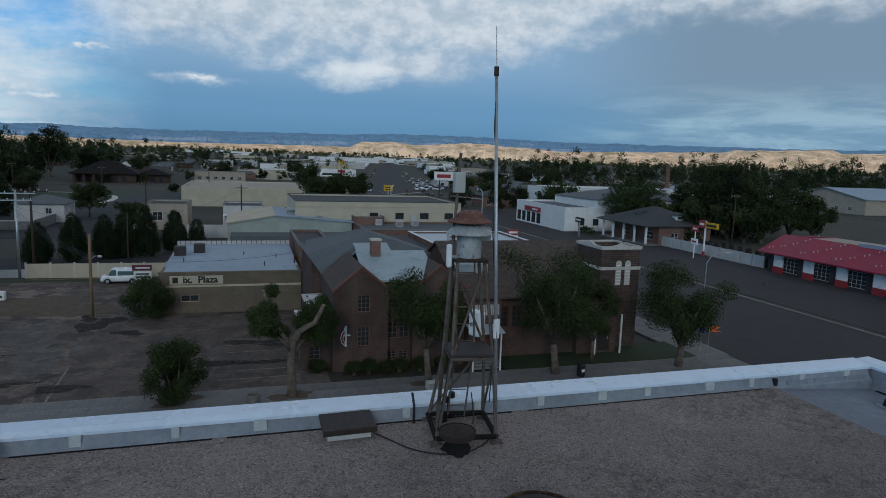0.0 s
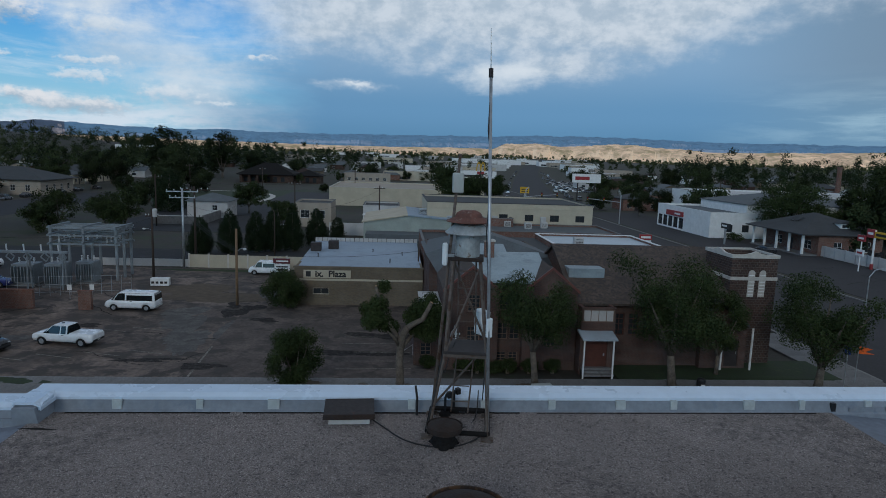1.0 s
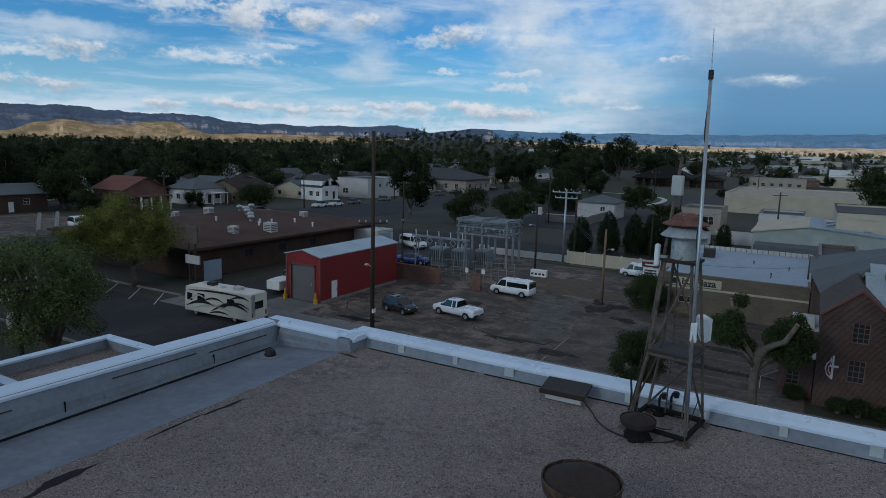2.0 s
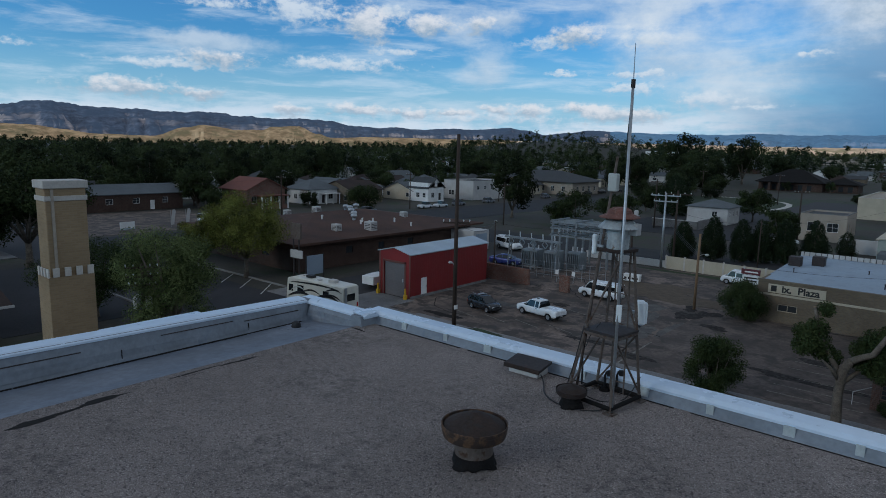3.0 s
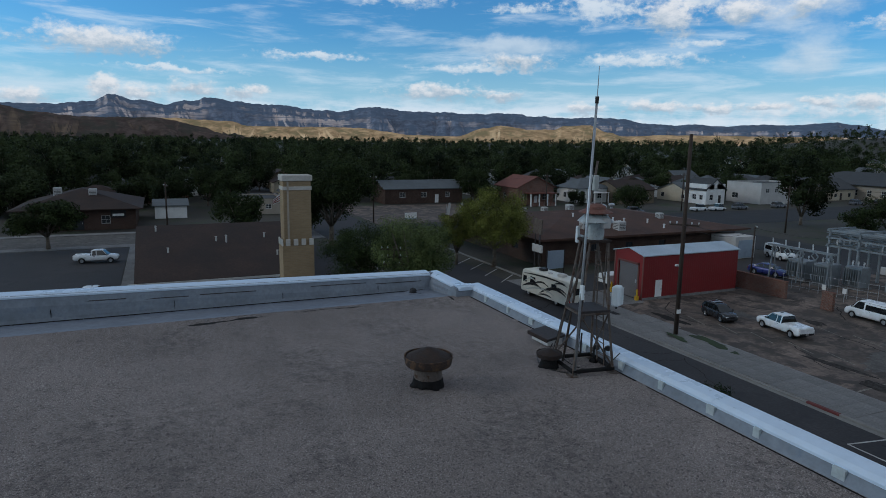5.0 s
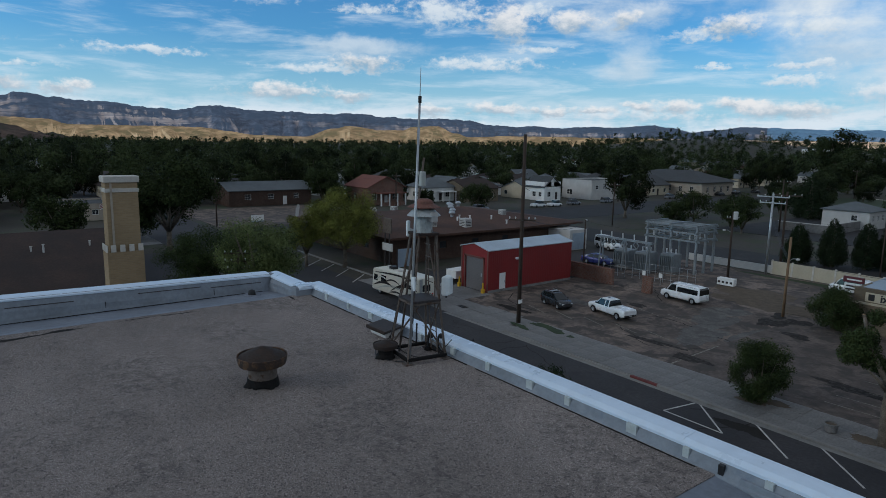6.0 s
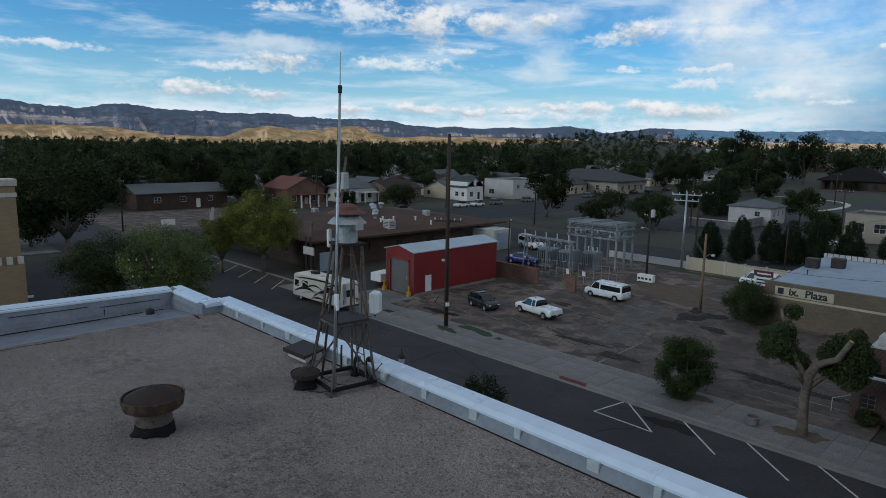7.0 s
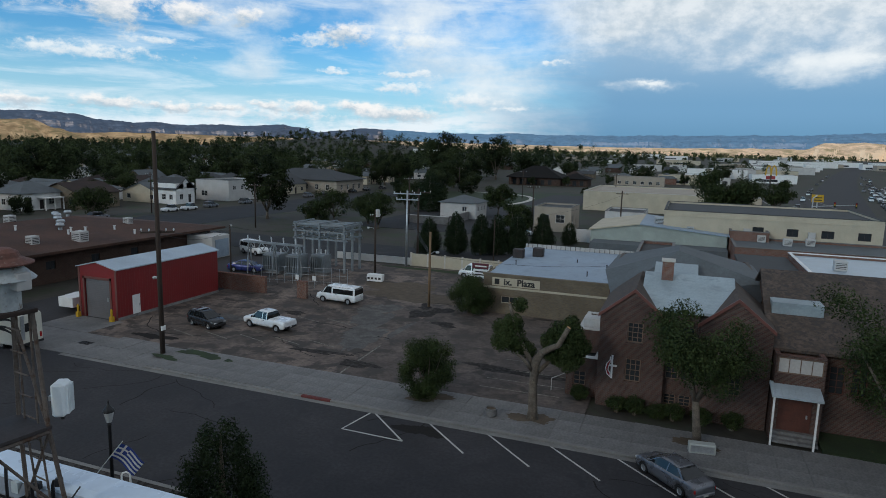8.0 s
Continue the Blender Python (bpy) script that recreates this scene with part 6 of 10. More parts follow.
# ---- plaza and the block behind ----
def plaza():
    r = (-4.3, 55.5, 9.1, 74.0)
    b = thing("plaza_building", "low tan brick shop building with a pale blue roof", "building")
    wins = [("S", 1.9, 1.15, 1.7, 0.7)]
    walls(b, r, 0, 4.0, TAN_BRICK, wins)
    window(b, r, *wins[0], 2, 1, OFFWHITE)
    bm = bmesh.new()
    prism(bm, [(55.7, 3.78), (55.7, 3.92), (73.9, 4.32), (73.9, 4.18)], -4.25, 9.05, "x")
    part("roof", bm, ZINC_FLAT, b, "pale blue coated flat roof")
    bm = bmesh.new()
    slab_on(bm, "S", r, -0.1, 13.5, 3.95, 4.12, -0.3, 0.06)
    part("coping", bm, TAN_BRICK, b)
    bm = bmesh.new()
    slab_on(bm, "S", r, 0, 13.4, 2.62, 2.82, 0, 0.04)
    part("band", bm, OFFWHITE, b, "cream painted band")
    box_part("back_parapet", (-4.3, 73.7, 4.0, 9.1, 74.0, 4.75), PALE, b)
    for k in range(22):
        box_part("stay", (-4.0 + 0.6 * k, 73.6, 4.2, -3.95 + 0.6 * k, 73.75, 4.86), DARK_METAL, b)
    sg = box_part("sign_board", (-3.35, 55.40, 2.92, 1.55, 55.46, 3.75), OFFWHITE, b, "cream board with dark lettering")
    lettering("lettering", "ix,  Plaza", 0.92, BLACK, sg, pose(-0.55, 55.395, 3.34, 90, 0, 0))
    box_part("lettering_bar", (-3.1, 55.385, 3.05, -2.6, 55.405, 3.62), BLACK, sg)
    for x, y in ((-3.3, 66.0), (-1.4, 68.0)):
        rooftop_box("air_conditioner", "grey rooftop air conditioner on the blue roof", x, y, 4.1, 1.2, 1.1, 1.1, DARK_METAL)
    for x, y in ((3.5, 66), (7.0, 64), (-2.6, 62), (5.6, 59)):
        pipe_vent(x, y, 4.05, 0.4, 0.05, DARK_METAL)
    s = thing("roadside_sign", "small two-panel sign with a dark red board", "sign", m=pose(-6.7, 62.0, -0.5))
    for x in (-0.7, 0.7):
        box_part("post", (x - 0.05, -0.05, 0, x + 0.05, 0.05, 4.4), STEEL, s)
    pb = box_part("top_panel", (-0.95, -0.1, 3.72, 0.95, 0.1, 4.3), MAROON, s, "dark red sign panel")
    box_part("letter_bar", (-0.6, -0.12, 3.93, 0.75, -0.1, 4.08), WHITE, pb)
    lb = box_part("lower_panel", (-0.8, -0.09, 2.75, 0.9, 0.09, 3.62), WHITE, s, "white message panel")
    for k in range(2):
        box_part("letter_bar", (-0.6, -0.11, 2.95 + 0.33 * k, 0.7, -0.09, 3.1 + 0.33 * k), DARK_METAL, lb)


plaza()


def back_block():
    house("brick_workshop", "red brick workshop behind the plaza", (9.6, 64, 13.6, 80), 5.4, 0.3, RED_BRICK, SLATE, "flat", cat="building")
    b = thing("metal_hall", "cream hall with a low pale gable roof", "hall")
    r = (1.0, 95, 20.6, 112)
    bm = bmesh.new()
    prism(bm, [(1.0, 0), (20.6, 0), (20.6, 4.9), (9.2, 5.95), (7.4, 5.85), (1.0, 4.7)], 95, 95.3, "y")
    for x in (1.0, 20.3):
        box(bm, x, 95.3, 0, x + 0.3, 112, 4.8)
    part("wall", bm, HALL_WALL, b, "pale green-grey metal wall")
    bm = bmesh.new()
    prism(bm, [(0.7, 4.65), (0.7, 4.85), (8.3, 6.15), (8.3, 5.95)], 94.7, 112, "y")
    part("roof", bm, OFFWHITE, b, "cream roof slope")
    bm = bmesh.new()
    prism(bm, [(8.31, 5.93), (8.31, 6.13), (20.9, 5.1), (20.9, 4.9)], 94.7, 112, "y")
    part("roof", bm, ZINC_FLAT, b, "blue-grey roof slope")
    box_part("ledge", (1.5, 90.5, 0, 20.6, 94.9, 3.3), GREY_ROOF, b)
    for x, y in ((11.0, 99), (13.2, 100)):
        rooftop_box("air_conditioner", "grey rooftop unit on the hall", x, y, 5.6, 1.6, 1.4, 1.3, STEEL)
    rooftop_box("air_conditioner", "grey rooftop unit on the hall", 15.5, 97, 5.2, 1.0, 1.0, 0.7, STEEL)
    house("brick_store", "dark red brick store beside the hall", (20.9, 94.5, 26.0, 110), 5.9, 0.3, RED_BRICK, SLATE, "flat", cat="building")
    # long cream building with dark windows
    r = (11.6, 97.2, 40.4, 118)
    b = thing("cream_building", "long two-storey cream building with dark windows", "building")
    ops = [("S", 12.4, 5.3, 1.5, 1.1), ("S", 16.9, 5.3, 1.5, 1.1), ("S", 21.3, 5.3, 1.6, 1.1), ("S", 25.8, 5.3, 1.6, 1.1)]
    walls(b, r, 0, 8.2, OFFWHITE, ops)
    for o in ops:
        window(b, r, *o, 2, 1, DARK_METAL)
    flat_roof(b, r, 8.2, SLATE, SLATE, 0.3)
    bm = bmesh.new()
    slab_on(bm, "S", r, 0, 28.8, 7.35, 7.5, 0, 0.08)
    part("band", bm, OFFWHITE, b)
    for u in (11.2, 19.6):
        box_part("window_unit", (11.6 + u, 96.6, 5.2, 12.5 + u, 97.19, 6.1), PALE, b, "window air conditioner")
    low = thing("brick_row", "low red brick row with a grey roof", "building")
    r = (21.0, 85, 41.2, 96.9)
    walls(low, r, 0, 4.8, RED_BRICK)
    flat_roof(low, r, 4.8, GREY_ROOF, OLD_CONCRETE, 0.25)
    for x, y in ((28, 92), (31, 93.5), (25, 94.5)):
        rooftop_box("air_conditioner", "grey rooftop unit on the brick row", x, y, 4.55, 1.1, 1.0, 1.0, PALE)
    row = thing("flat_shop", "low shop with a white-edged roof behind the church", "building")
    box_part("low_roof", (20.6, 64.2, 4.3, 26.3, 80.0, 4.6), SLATE, row, "dark flat roof of the lower part")
    box_part("low_wall", (20.7, 64.1, 0, 26.25, 79.9, 4.29), RED_BRICK, row)
    r = (26.5, 64.0, 40.8, 80.0)
    walls(row, r, 0, 5.2, RED_BRICK)
    flat_roof(row, r, 5.2, ZINC, WHITE, 0.25)
    rooftop_box("air_conditioner", "boxy pale rooftop unit", 30, 70, 4.95, 1.2, 1.0, 1.1)
    sg = thing("street_sign", "roadside sign with dark red and white panels", "sign", m=pose(42.1, 77.6, 0))
    box_part("post", (-0.08, -0.08, 0, 0.08, 0.08, 4.0), STEEL, sg)
    p = box_part("top_panel", (-0.9, -0.1, 4.95, 0.9, 0.1, 5.75), SIGN_RED, sg)
    box_part("letter_bar", (-0.7, -0.13, 5.2, 0.7, -0.1, 5.5), WHITE, p)
    p = box_part("lower_panel", (-0.85, -0.1, 4.0, 0.85, 0.1, 4.9), WHITE, sg)
    box_part("letter_bar", (-0.6, -0.13, 4.25, 0.6, -0.1, 4.45), DARK_METAL, p)


back_block()


def north_side():
    r = (-13.7, 186, 34, 226)
    b = thing("store_building", "long blank cream store with a flat roof", "building")
    walls(b, r, 0, 5.6, OFFWHITE)
    flat_roof(b, r, 5.6, TAN, STONE, 0.3)
    for k in range(6):
        bm = bmesh.new()
        slab_on(bm, "E", r, 2 + 6.4 * k, 2.8 + 6.4 * k, 0, 5.4, 0, 0.35)
        part("pilaster", bm, TAN, b)
    house("flat_house", "small tan flat-roofed house with paired windows", (-15.2, 127, -7.4, 138), 5.2, 0.3, TAN, SLATE, "flat",
          wins=[("S", 1.3, 1.9, 1.9, 1.7), ("S", 4.6, 1.9, 1.9, 1.7), ("E", 2.0, 1.9, 1.2, 1.5)], doors=[("E", 6, 0.1, 1.1, 2.3, TAN)], cat="house")
    house("flat_house", "small grey flat-roofed house with a white porch", (-0.6, 127, 7.2, 138), 5.0, 0.3, PALE, SLATE, "flat", wins=[("S", 5.2, 1.6, 1.2, 1.3)], cat="house")
    p = thing("porch", "white framed lean-to porch", "porch", m=pose(-0.6, 124.8, 0))
    box_part("roof", (0, 0, 3.0, 5.0, 2.2, 3.2), WHITE, p)
    for k in range(4):
        box_part("post", (0.1 + 1.6 * k, 0.05, 0, 0.2 + 1.6 * k, 0.15, 3.0), WHITE, p)
    house("white_house", "low pale house with a blue-grey hip roof", (-41.5, 140, -32.4, 149), 3.8, 1.7, PALE, GREY_ROOF, "hip",
          wins=[("S", 5.6, 1.8, 1.2, 1.2), ("E", 1.6, 1.8, 1.0, 1.2), ("E", 4.2, 1.8, 1.0, 1.2), ("E", 6.8, 1.8, 1.0, 1.2)])
    w = thing("yard_wall", "white painted yard wall before the house", "wall")
    box_part("wall", (-44, 125.8, 0, -34.2, 126.2, 1.7), OLD_CONCRETE, w)
    box_part("cap", (-44.1, 125.7, 1.7, -34.1, 126.3, 1.8), PALE, w)
    box_part("side_wall", (-34.2, 126.2, 0, -33.9, 139.8, 1.9), OLD_CONCRETE, w)
    b = thing("dark_roof_hall", "low brick hall under a broad dark hip roof", "hall")
    for r, e, rh in (((-70, 312, -44, 332), 4.0, 5.6), ((-44, 316, -31, 330), 3.8, 2.8)):
        ops = [("S", 2.0 + 3.6 * k, 0.5, 1.9, 2.5) for k in range(int((r[2] - r[0]) / 3.8))]
        walls(b, r, 0, e, BROWN_WALL, ops)
        for o in ops:
            window(b, r, *o, 1, 1, DARK_METAL)
        hip_roof(b, r, e, rh, TAR, 1.4, 0.2)
    for k in range(4):
        box_part("porch_pier", (-69.2 + 4 * k, 308.6, 0, -68.2 + 4 * k, 309.6, 3.9), BROWN_WALL, b)
    box_part("porch_roof", (-70.2, 308.0, 3.9, -55, 312, 4.3), TAR, b)
    house("low_shop", "long low grey shop with a ribbed roof behind the store", (7.4, 402, 39, 418), 4.8, 0.4, PALE, ZINC, "flat", wins=[("S", 2 + 4.2 * k, 0.8, 3.0, 2.0) for k in range(7)], cat="shop")
    house("low_shop", "white shop with a tall front", (28, 556, 42, 570), 7.6, 0.4, WHITE, SLATE, "flat", wins=[("S", 2, 0.8, 9, 2.4)], cat="shop")
    house("low_shop", "pale flat-roofed motel block", (-22, 352, 4, 364), 5.0, 0.4, TAN, SLATE, "flat", wins=[("S", 2 + 4 * k, 1.0, 1.8, 1.6) for k in range(6)], cat="building")
    house("hill_store", "white flat-roofed store on the low hill", (-258, 622, -226, 640), 5.2, 0.6, WHITE, PALE, "flat", wins=[("S", 20, 1.4, 2.0, 1.6), ("S", 25, 1.4, 2.0, 1.6), ("E", 4, 1.4, 2.0, 1.6)], base=rise(-242, 622) - 0.6, cat="store")
    for x, y, l in ((148, 880, 36), (176, 930, 44), (120, 820, 24), (205, 860, 30), (232, 940, 40), (90, 900, 34)):
        z = rise(x, y) - 0.2
        house("far_store", "long bright white store at the far end of the street", (x, y, x + l, y + 18), 6.5, 0.5, WHITE, PALE, "flat", wins=[("S", 3, 0.8, l * 0.6, 2.2)], base=z, cat="store")
    f = thing("concrete_fence", "pale concrete panel fence", "fence", kind="structure")
    for k in range(12):
        x = -21.4 + 2.6 * k
        y = 76.2 - 0.09 * k
        if x > 9:
            break
        box_part("panel", (x + 0.1, y - 0.07, 0, x + 2.5, y + 0.07, 1.75), OFFWHITE, f)
        box_part("post", (x - 0.1, y - 0.13, 0, x + 0.1, y + 0.13, 1.9), STONE, f)
    box_part("panel", (-34, 76.6, 0, -21.6, 76.75, 1.0), PALE, f)
    w = thing("pale_wall", "long pale boundary wall", "wall", kind="structure")
    box_part("wall", (-6.5, 114, 0, 11.0, 114.4, 2.4), PALE, w)


north_side()


# ---- shed yard ----
def red_shed():
    r = (-38.3, 36.9, -33.6, 50.4)
    b = thing("red_shed", "red steel shed with a grey roller door", "shed")
    ops = [("S", 0.75, 0.0, 3.1, 3.7), ("E", 1.7, 0.05, 0.95, 2.05)]
    walls(b, r, 0, 4.75, RED_STEEL, ops, 0.15, {"S": 0.55, "N": 0.55})
    d = door(b, r, "S", 0.75, 0.0, 3.1, 3.7, ROLL_DOOR, 0.12)
    door(b, r, "E", 1.7, 0.05, 0.95, 2.05, WHITE, 0.03)
    gable_roof(b, r, 4.75, 0.55, ZINC, "y", 0.15, 0.1, "pale blue ribbed metal roof")
    bm = bmesh.new()
    for u in (0.55, 3.85):
        slab_on(bm, "S", r, u, u + 0.2, 0, 3.9, 0, 0.06)
    slab_on(bm, "S", r, 0.55, 4.05, 3.7, 3.9, 0, 0.06)
    part("door_trim", bm, RED_TRIM, b, "bright red door surround")
    bm = bmesh.new()
    slab_on(bm, "E", r, 0, 13.5, -0.02, 0.28, 0, 0.06)
    part("plinth", bm, OLD_CONCRETE, b)
    for u in (0.0, 4.5):
        bm = bmesh.new()
        slab_on(bm, "S", r, u, u + 0.2, 0, 4.8, 0, 0.04)
        part("corner_trim", bm, RED_TRIM, b)
    for u in (0.15, 4.3):
        p = thing("bollard", "yellow steel bollard beside the shed door", "bollard", "bollards at the shed door", m=pose(r[0] + u + 0.1, r[1] - 0.45, 0))
        bm = bmesh.new()
        lathe(bm, [(0.1, 0), (0.1, 1.1), (0.05, 1.2), (0, 1.21)], 12)
        part("post", bm, YELLOW, p)
        box_part("sleeve", (-0.16, -0.16, 0, 0.16, 0.16, 0.5), YELLOW, p)
    bm = bmesh.new()
    box(bm, -39.0, 33.0, 0.0, -32.9, 36.8, 0.03)
    tagged(part("apron", bm, OLD_CONCRETE), "pale concrete apron before the shed", "apron", kind="structure")


red_shed()


def brown_building():
    b = thing("brown_building", "large low dark brick building with a red-brown roof", "building")
    r = (-79, 37.0, -53.2, 72)
    ops = [("E", 8 + 6 * k, 1.6, 1.2, 1.0) for k in range(3)] + [("S", 4 + 7 * k, 1.4, 1.6, 1.3) for k in range(3)]
    walls(b, r, 0, 3.65, BROWN_WALL, ops)
    for o in ops:
        window(b, r, *o, 2, 1, DARK_METAL)
    hip_roof(b, r, 3.6, 1.95, BALLAST, 1.6, 0.3, label="red-brown ballast hip roof")
    box_part("loading_bay", (-53.1, 67.0, 0, -48.5, 71.0, 3.2), PALE, b, "white loading bay")
    box_part("bay_door", (-48.52, 67.6, 0.1, -48.44, 70.4, 2.7), ZINC_FLAT, b)
    def on_roof(x, y):
        return 3.88 + 1.95 * min(1, min(x + 80.6, -51.6 - x, y - 35.4, 73.6 - y) / 14.5)
    for x, y, s in ((-55.8, 45.5, 1.1), (-54.4, 50.6, 1.4), (-66.6, 50.6, 1.1), (-76.0, 52.0, 1.0), (-59.4, 62.5, 1.0), (-73, 46, 0.9)):
        rooftop_box("air_conditioner", "pale swamp cooler on the red-brown roof", x, y, on_roof(x, y) - 0.2, s, s * 0.9, s)
    for x, y in ((-65.0, 56), (-63.4, 54.8), (-68.5, 60.4), (-61.6, 53.8), (-71.8, 61), (-60.0, 52.4)):
        turbine_vent(x, y, on_roof(x, y) - 0.05, 0.5)
    for x, y in ((-58.6, 52.8), (-57.6, 51.6), (-56.8, 52.6), (-58.0, 54.4), (-57, 58), (-62, 48), (-54, 58.5)):
        pipe_vent(x, y, on_roof(x, y) - 0.05, 0.6, 0.12, WHITE)
    s = thing("sign_board", "dark frame with a white notice board", "sign", m=pose(-48.5, 36.0, 0))
    box_part("board", (-0.05, -1.2, 0.7, 0.05, 1.2, 3.0), ZINC_FLAT, s, "pale blue board")
    for y in (-1.3, 1.3):
        box_part("post", (-0.06, y - 0.06, 0, 0.06, y + 0.06, 3.1), DARK_METAL, s)
    s = thing("pole_sign", "tall dark pole sign with a small white panel", "sign", m=pose(-47.5, 32.6, 0))
    for x in (-0.5, 0.5):
        box_part("post", (x - 0.06, -0.06, 0, x + 0.06, 0.06, 7.2), DARK_METAL, s)
    box_part("panel", (-1.0, -0.1, 3.2, 1.1, 0.1, 4.1), PALE, s)
    box_part("top_frame", (-0.9, -0.1, 5.4, 0.9, 0.1, 7.2), RUSTY, s)


brown_building()


def substation():
    s = thing("substation", "grey-green steel substation frame with transformers", "substation")
    X, Y = (-34.0, -30.3, -26.6), (66.3, 68.4, 70.5)
    for x in X:
        for y in Y:
            bm = bmesh.new()
            box(bm, x - 0.13, y - 0.13, 0, x + 0.13, y + 0.13, 6.2)
            part("column", bm, SUBSTATION, s)
    for z in (4.2, 5.2, 6.1):
        for y in Y:
            box_part("beam", (X[0] - 0.4, y - 0.1, z, X[2] + 0.4, y + 0.1, z + 0.2), SUBSTATION, s)
        for x in X:
            box_part("beam", (x - 0.1, Y[0] - 0.4, z + 0.2, x + 0.1, Y[2] + 0.4, z + 0.36), SUBSTATION, s)
    for k in range(9):
        y = Y[0] + (Y[2] - Y[0]) * k / 8
        bm = bmesh.new()
        tube(bm, [(X[0] - 0.5, y, 5.9 + 0.2 * (k % 2)), (X[2] + 0.5, y, 5.9 + 0.2 * (k % 2))], 0.05, 6)
        part("bus_bar", bm, SUBSTATION, s)
    for i in range(3):
        for j in range(4):
            x, y = X[0] + 0.8 + 2.7 * i, Y[0] + 0.3 + 1.2 * j
            bm = bmesh.new()
            for q in range(5):
                lathe(bm, [(0.05, 4.45 + q * 0.14), (0.13, 4.48 + q * 0.14), (0.05, 4.55 + q * 0.14)], 8, (x, y, 0))
            part("insulator", bm, INSULATOR, s)
    # low switch rack towards the street
    for x in (-37.6, -33.8, -30.1):
        for dy in (-0.5, 0.5):
            bm = bmesh.new()
            tube(bm, [(x, 61.2 + dy, 0), (x, 61.2 + dy * 0.3, 4.0)], 0.09, 6)
            part("rack_leg", bm, SUBSTATION, s)
    box_part("rack_beam", (-38.4, 61.0, 4.0, -29.6, 61.4, 4.25), SUBSTATION, s)
    for k in range(5):
        x = -37.8 + 1.8 * k
        bm = bmesh.new()
        tube(bm, [(x, 61.2, 4.25), (x - 0.05, 61.2, 4.95)], 0.08, 8)
        part("bushing", bm, INSULATOR, s)
        bm = bmesh.new()
        for p, q in (((0, 0), (0.55, -0.5)), ((0.55, -0.5), (0.9, 0.0)), ((0.9, 0), (0.4, 0.5)), ((0.4, 0.5), (0, 0))):
            tube(bm, [(x + p[0], 61.0, 3.6 + p[1]), (x + q[0], 61.0, 3.6 + q[1])], 0.07, 6)
        part("switch", bm, SUBSTATION, s)
    for x, y, w, d, h in ((-31.6, 62.9, 1.8, 2.4, 2.7), (-29.3, 65.0, 2.0, 1.8, 2.6), (-35.2, 63.4, 2.4, 2.0, 2.5)):
        t = thing("transformer", "grey-green cooling-finned transformer tank", "transformer", m=pose(x, y, 0))
        box_part("tank", (-w / 2, -d / 2, 0.25, w / 2, d / 2, h), SUBSTATION, t, bevel=0.05)
        box_part("plinth", (-w / 2 - 0.2, -d / 2 - 0.2, 0, w / 2 + 0.2, d / 2 + 0.2, 0.25), OLD_CONCRETE, t)
        for k in range(7):
            xx = -w / 2 + 0.15 + (w - 0.3) * k / 6
            box_part("fin", (xx - 0.03, -d / 2 - 0.3, 0.5, xx + 0.03, -d / 2 + 0.001, h - 0.25), SUBSTATION, t)
        for k in range(3):
            bm = bmesh.new()
            for q in range(4):
                lathe(bm, [(0.05, h + q * 0.16), (0.13, h + 0.05 + q * 0.16), (0.05, h + 0.14 + q * 0.16)], 8, (-w / 3 + w / 3 * k, 0, 0))
            part("bushing", bm, INSULATOR, t)
    for x0, y0, x1, y1 in ((-35.6, 52.2, -28.7, 52.6), (-24.4, 52.0, -23.2, 52.4)):
        w = thing("brick_wall", "short red brick screen wall", "wall")
        box_part("wall", (x0, y0, 0, x1, y1, 1.8), RED_BRICK, w)
        box_part("cap", (x0 - 0.04, y0 - 0.04, 1.8, x1 + 0.04, y1 + 0.04, 1.9), RED_BRICK, w)
    for x, y in ((-27.4, 56.6), (-25.3, 56.9)):
        n = thing("notice", "small white warning notice on the fence", "notice", m=pose(x, y, 0))
        box_part("plate", (-0.22, -0.02, 0.95, 0.22, 0.02, 1.5), WHITE, n)
        box_part("stake", (-0.03, 0.02, 0, 0.03, 0.06, 1.5), STEEL, n)
    f = thing("wire_fence", "steel post fence round the substation", "fence")
    for k in range(13):
        x = -33.8 + k * 0.95
        bm = bmesh.new()
        tube(bm, [(x, 57.0 + 0.22 * k, 0), (x, 57.0 + 0.22 * k, 2.1)], 0.03, 6)
        part("post", bm, STEEL, f)
    bm = bmesh.new()
    for z in (0.4, 1.2, 2.05):
        tube(bm, [(-33.8, 57.0, z), (-22.4, 59.6, z)], 0.014, 5)
    part("rail", bm, STEEL, f)


substation()


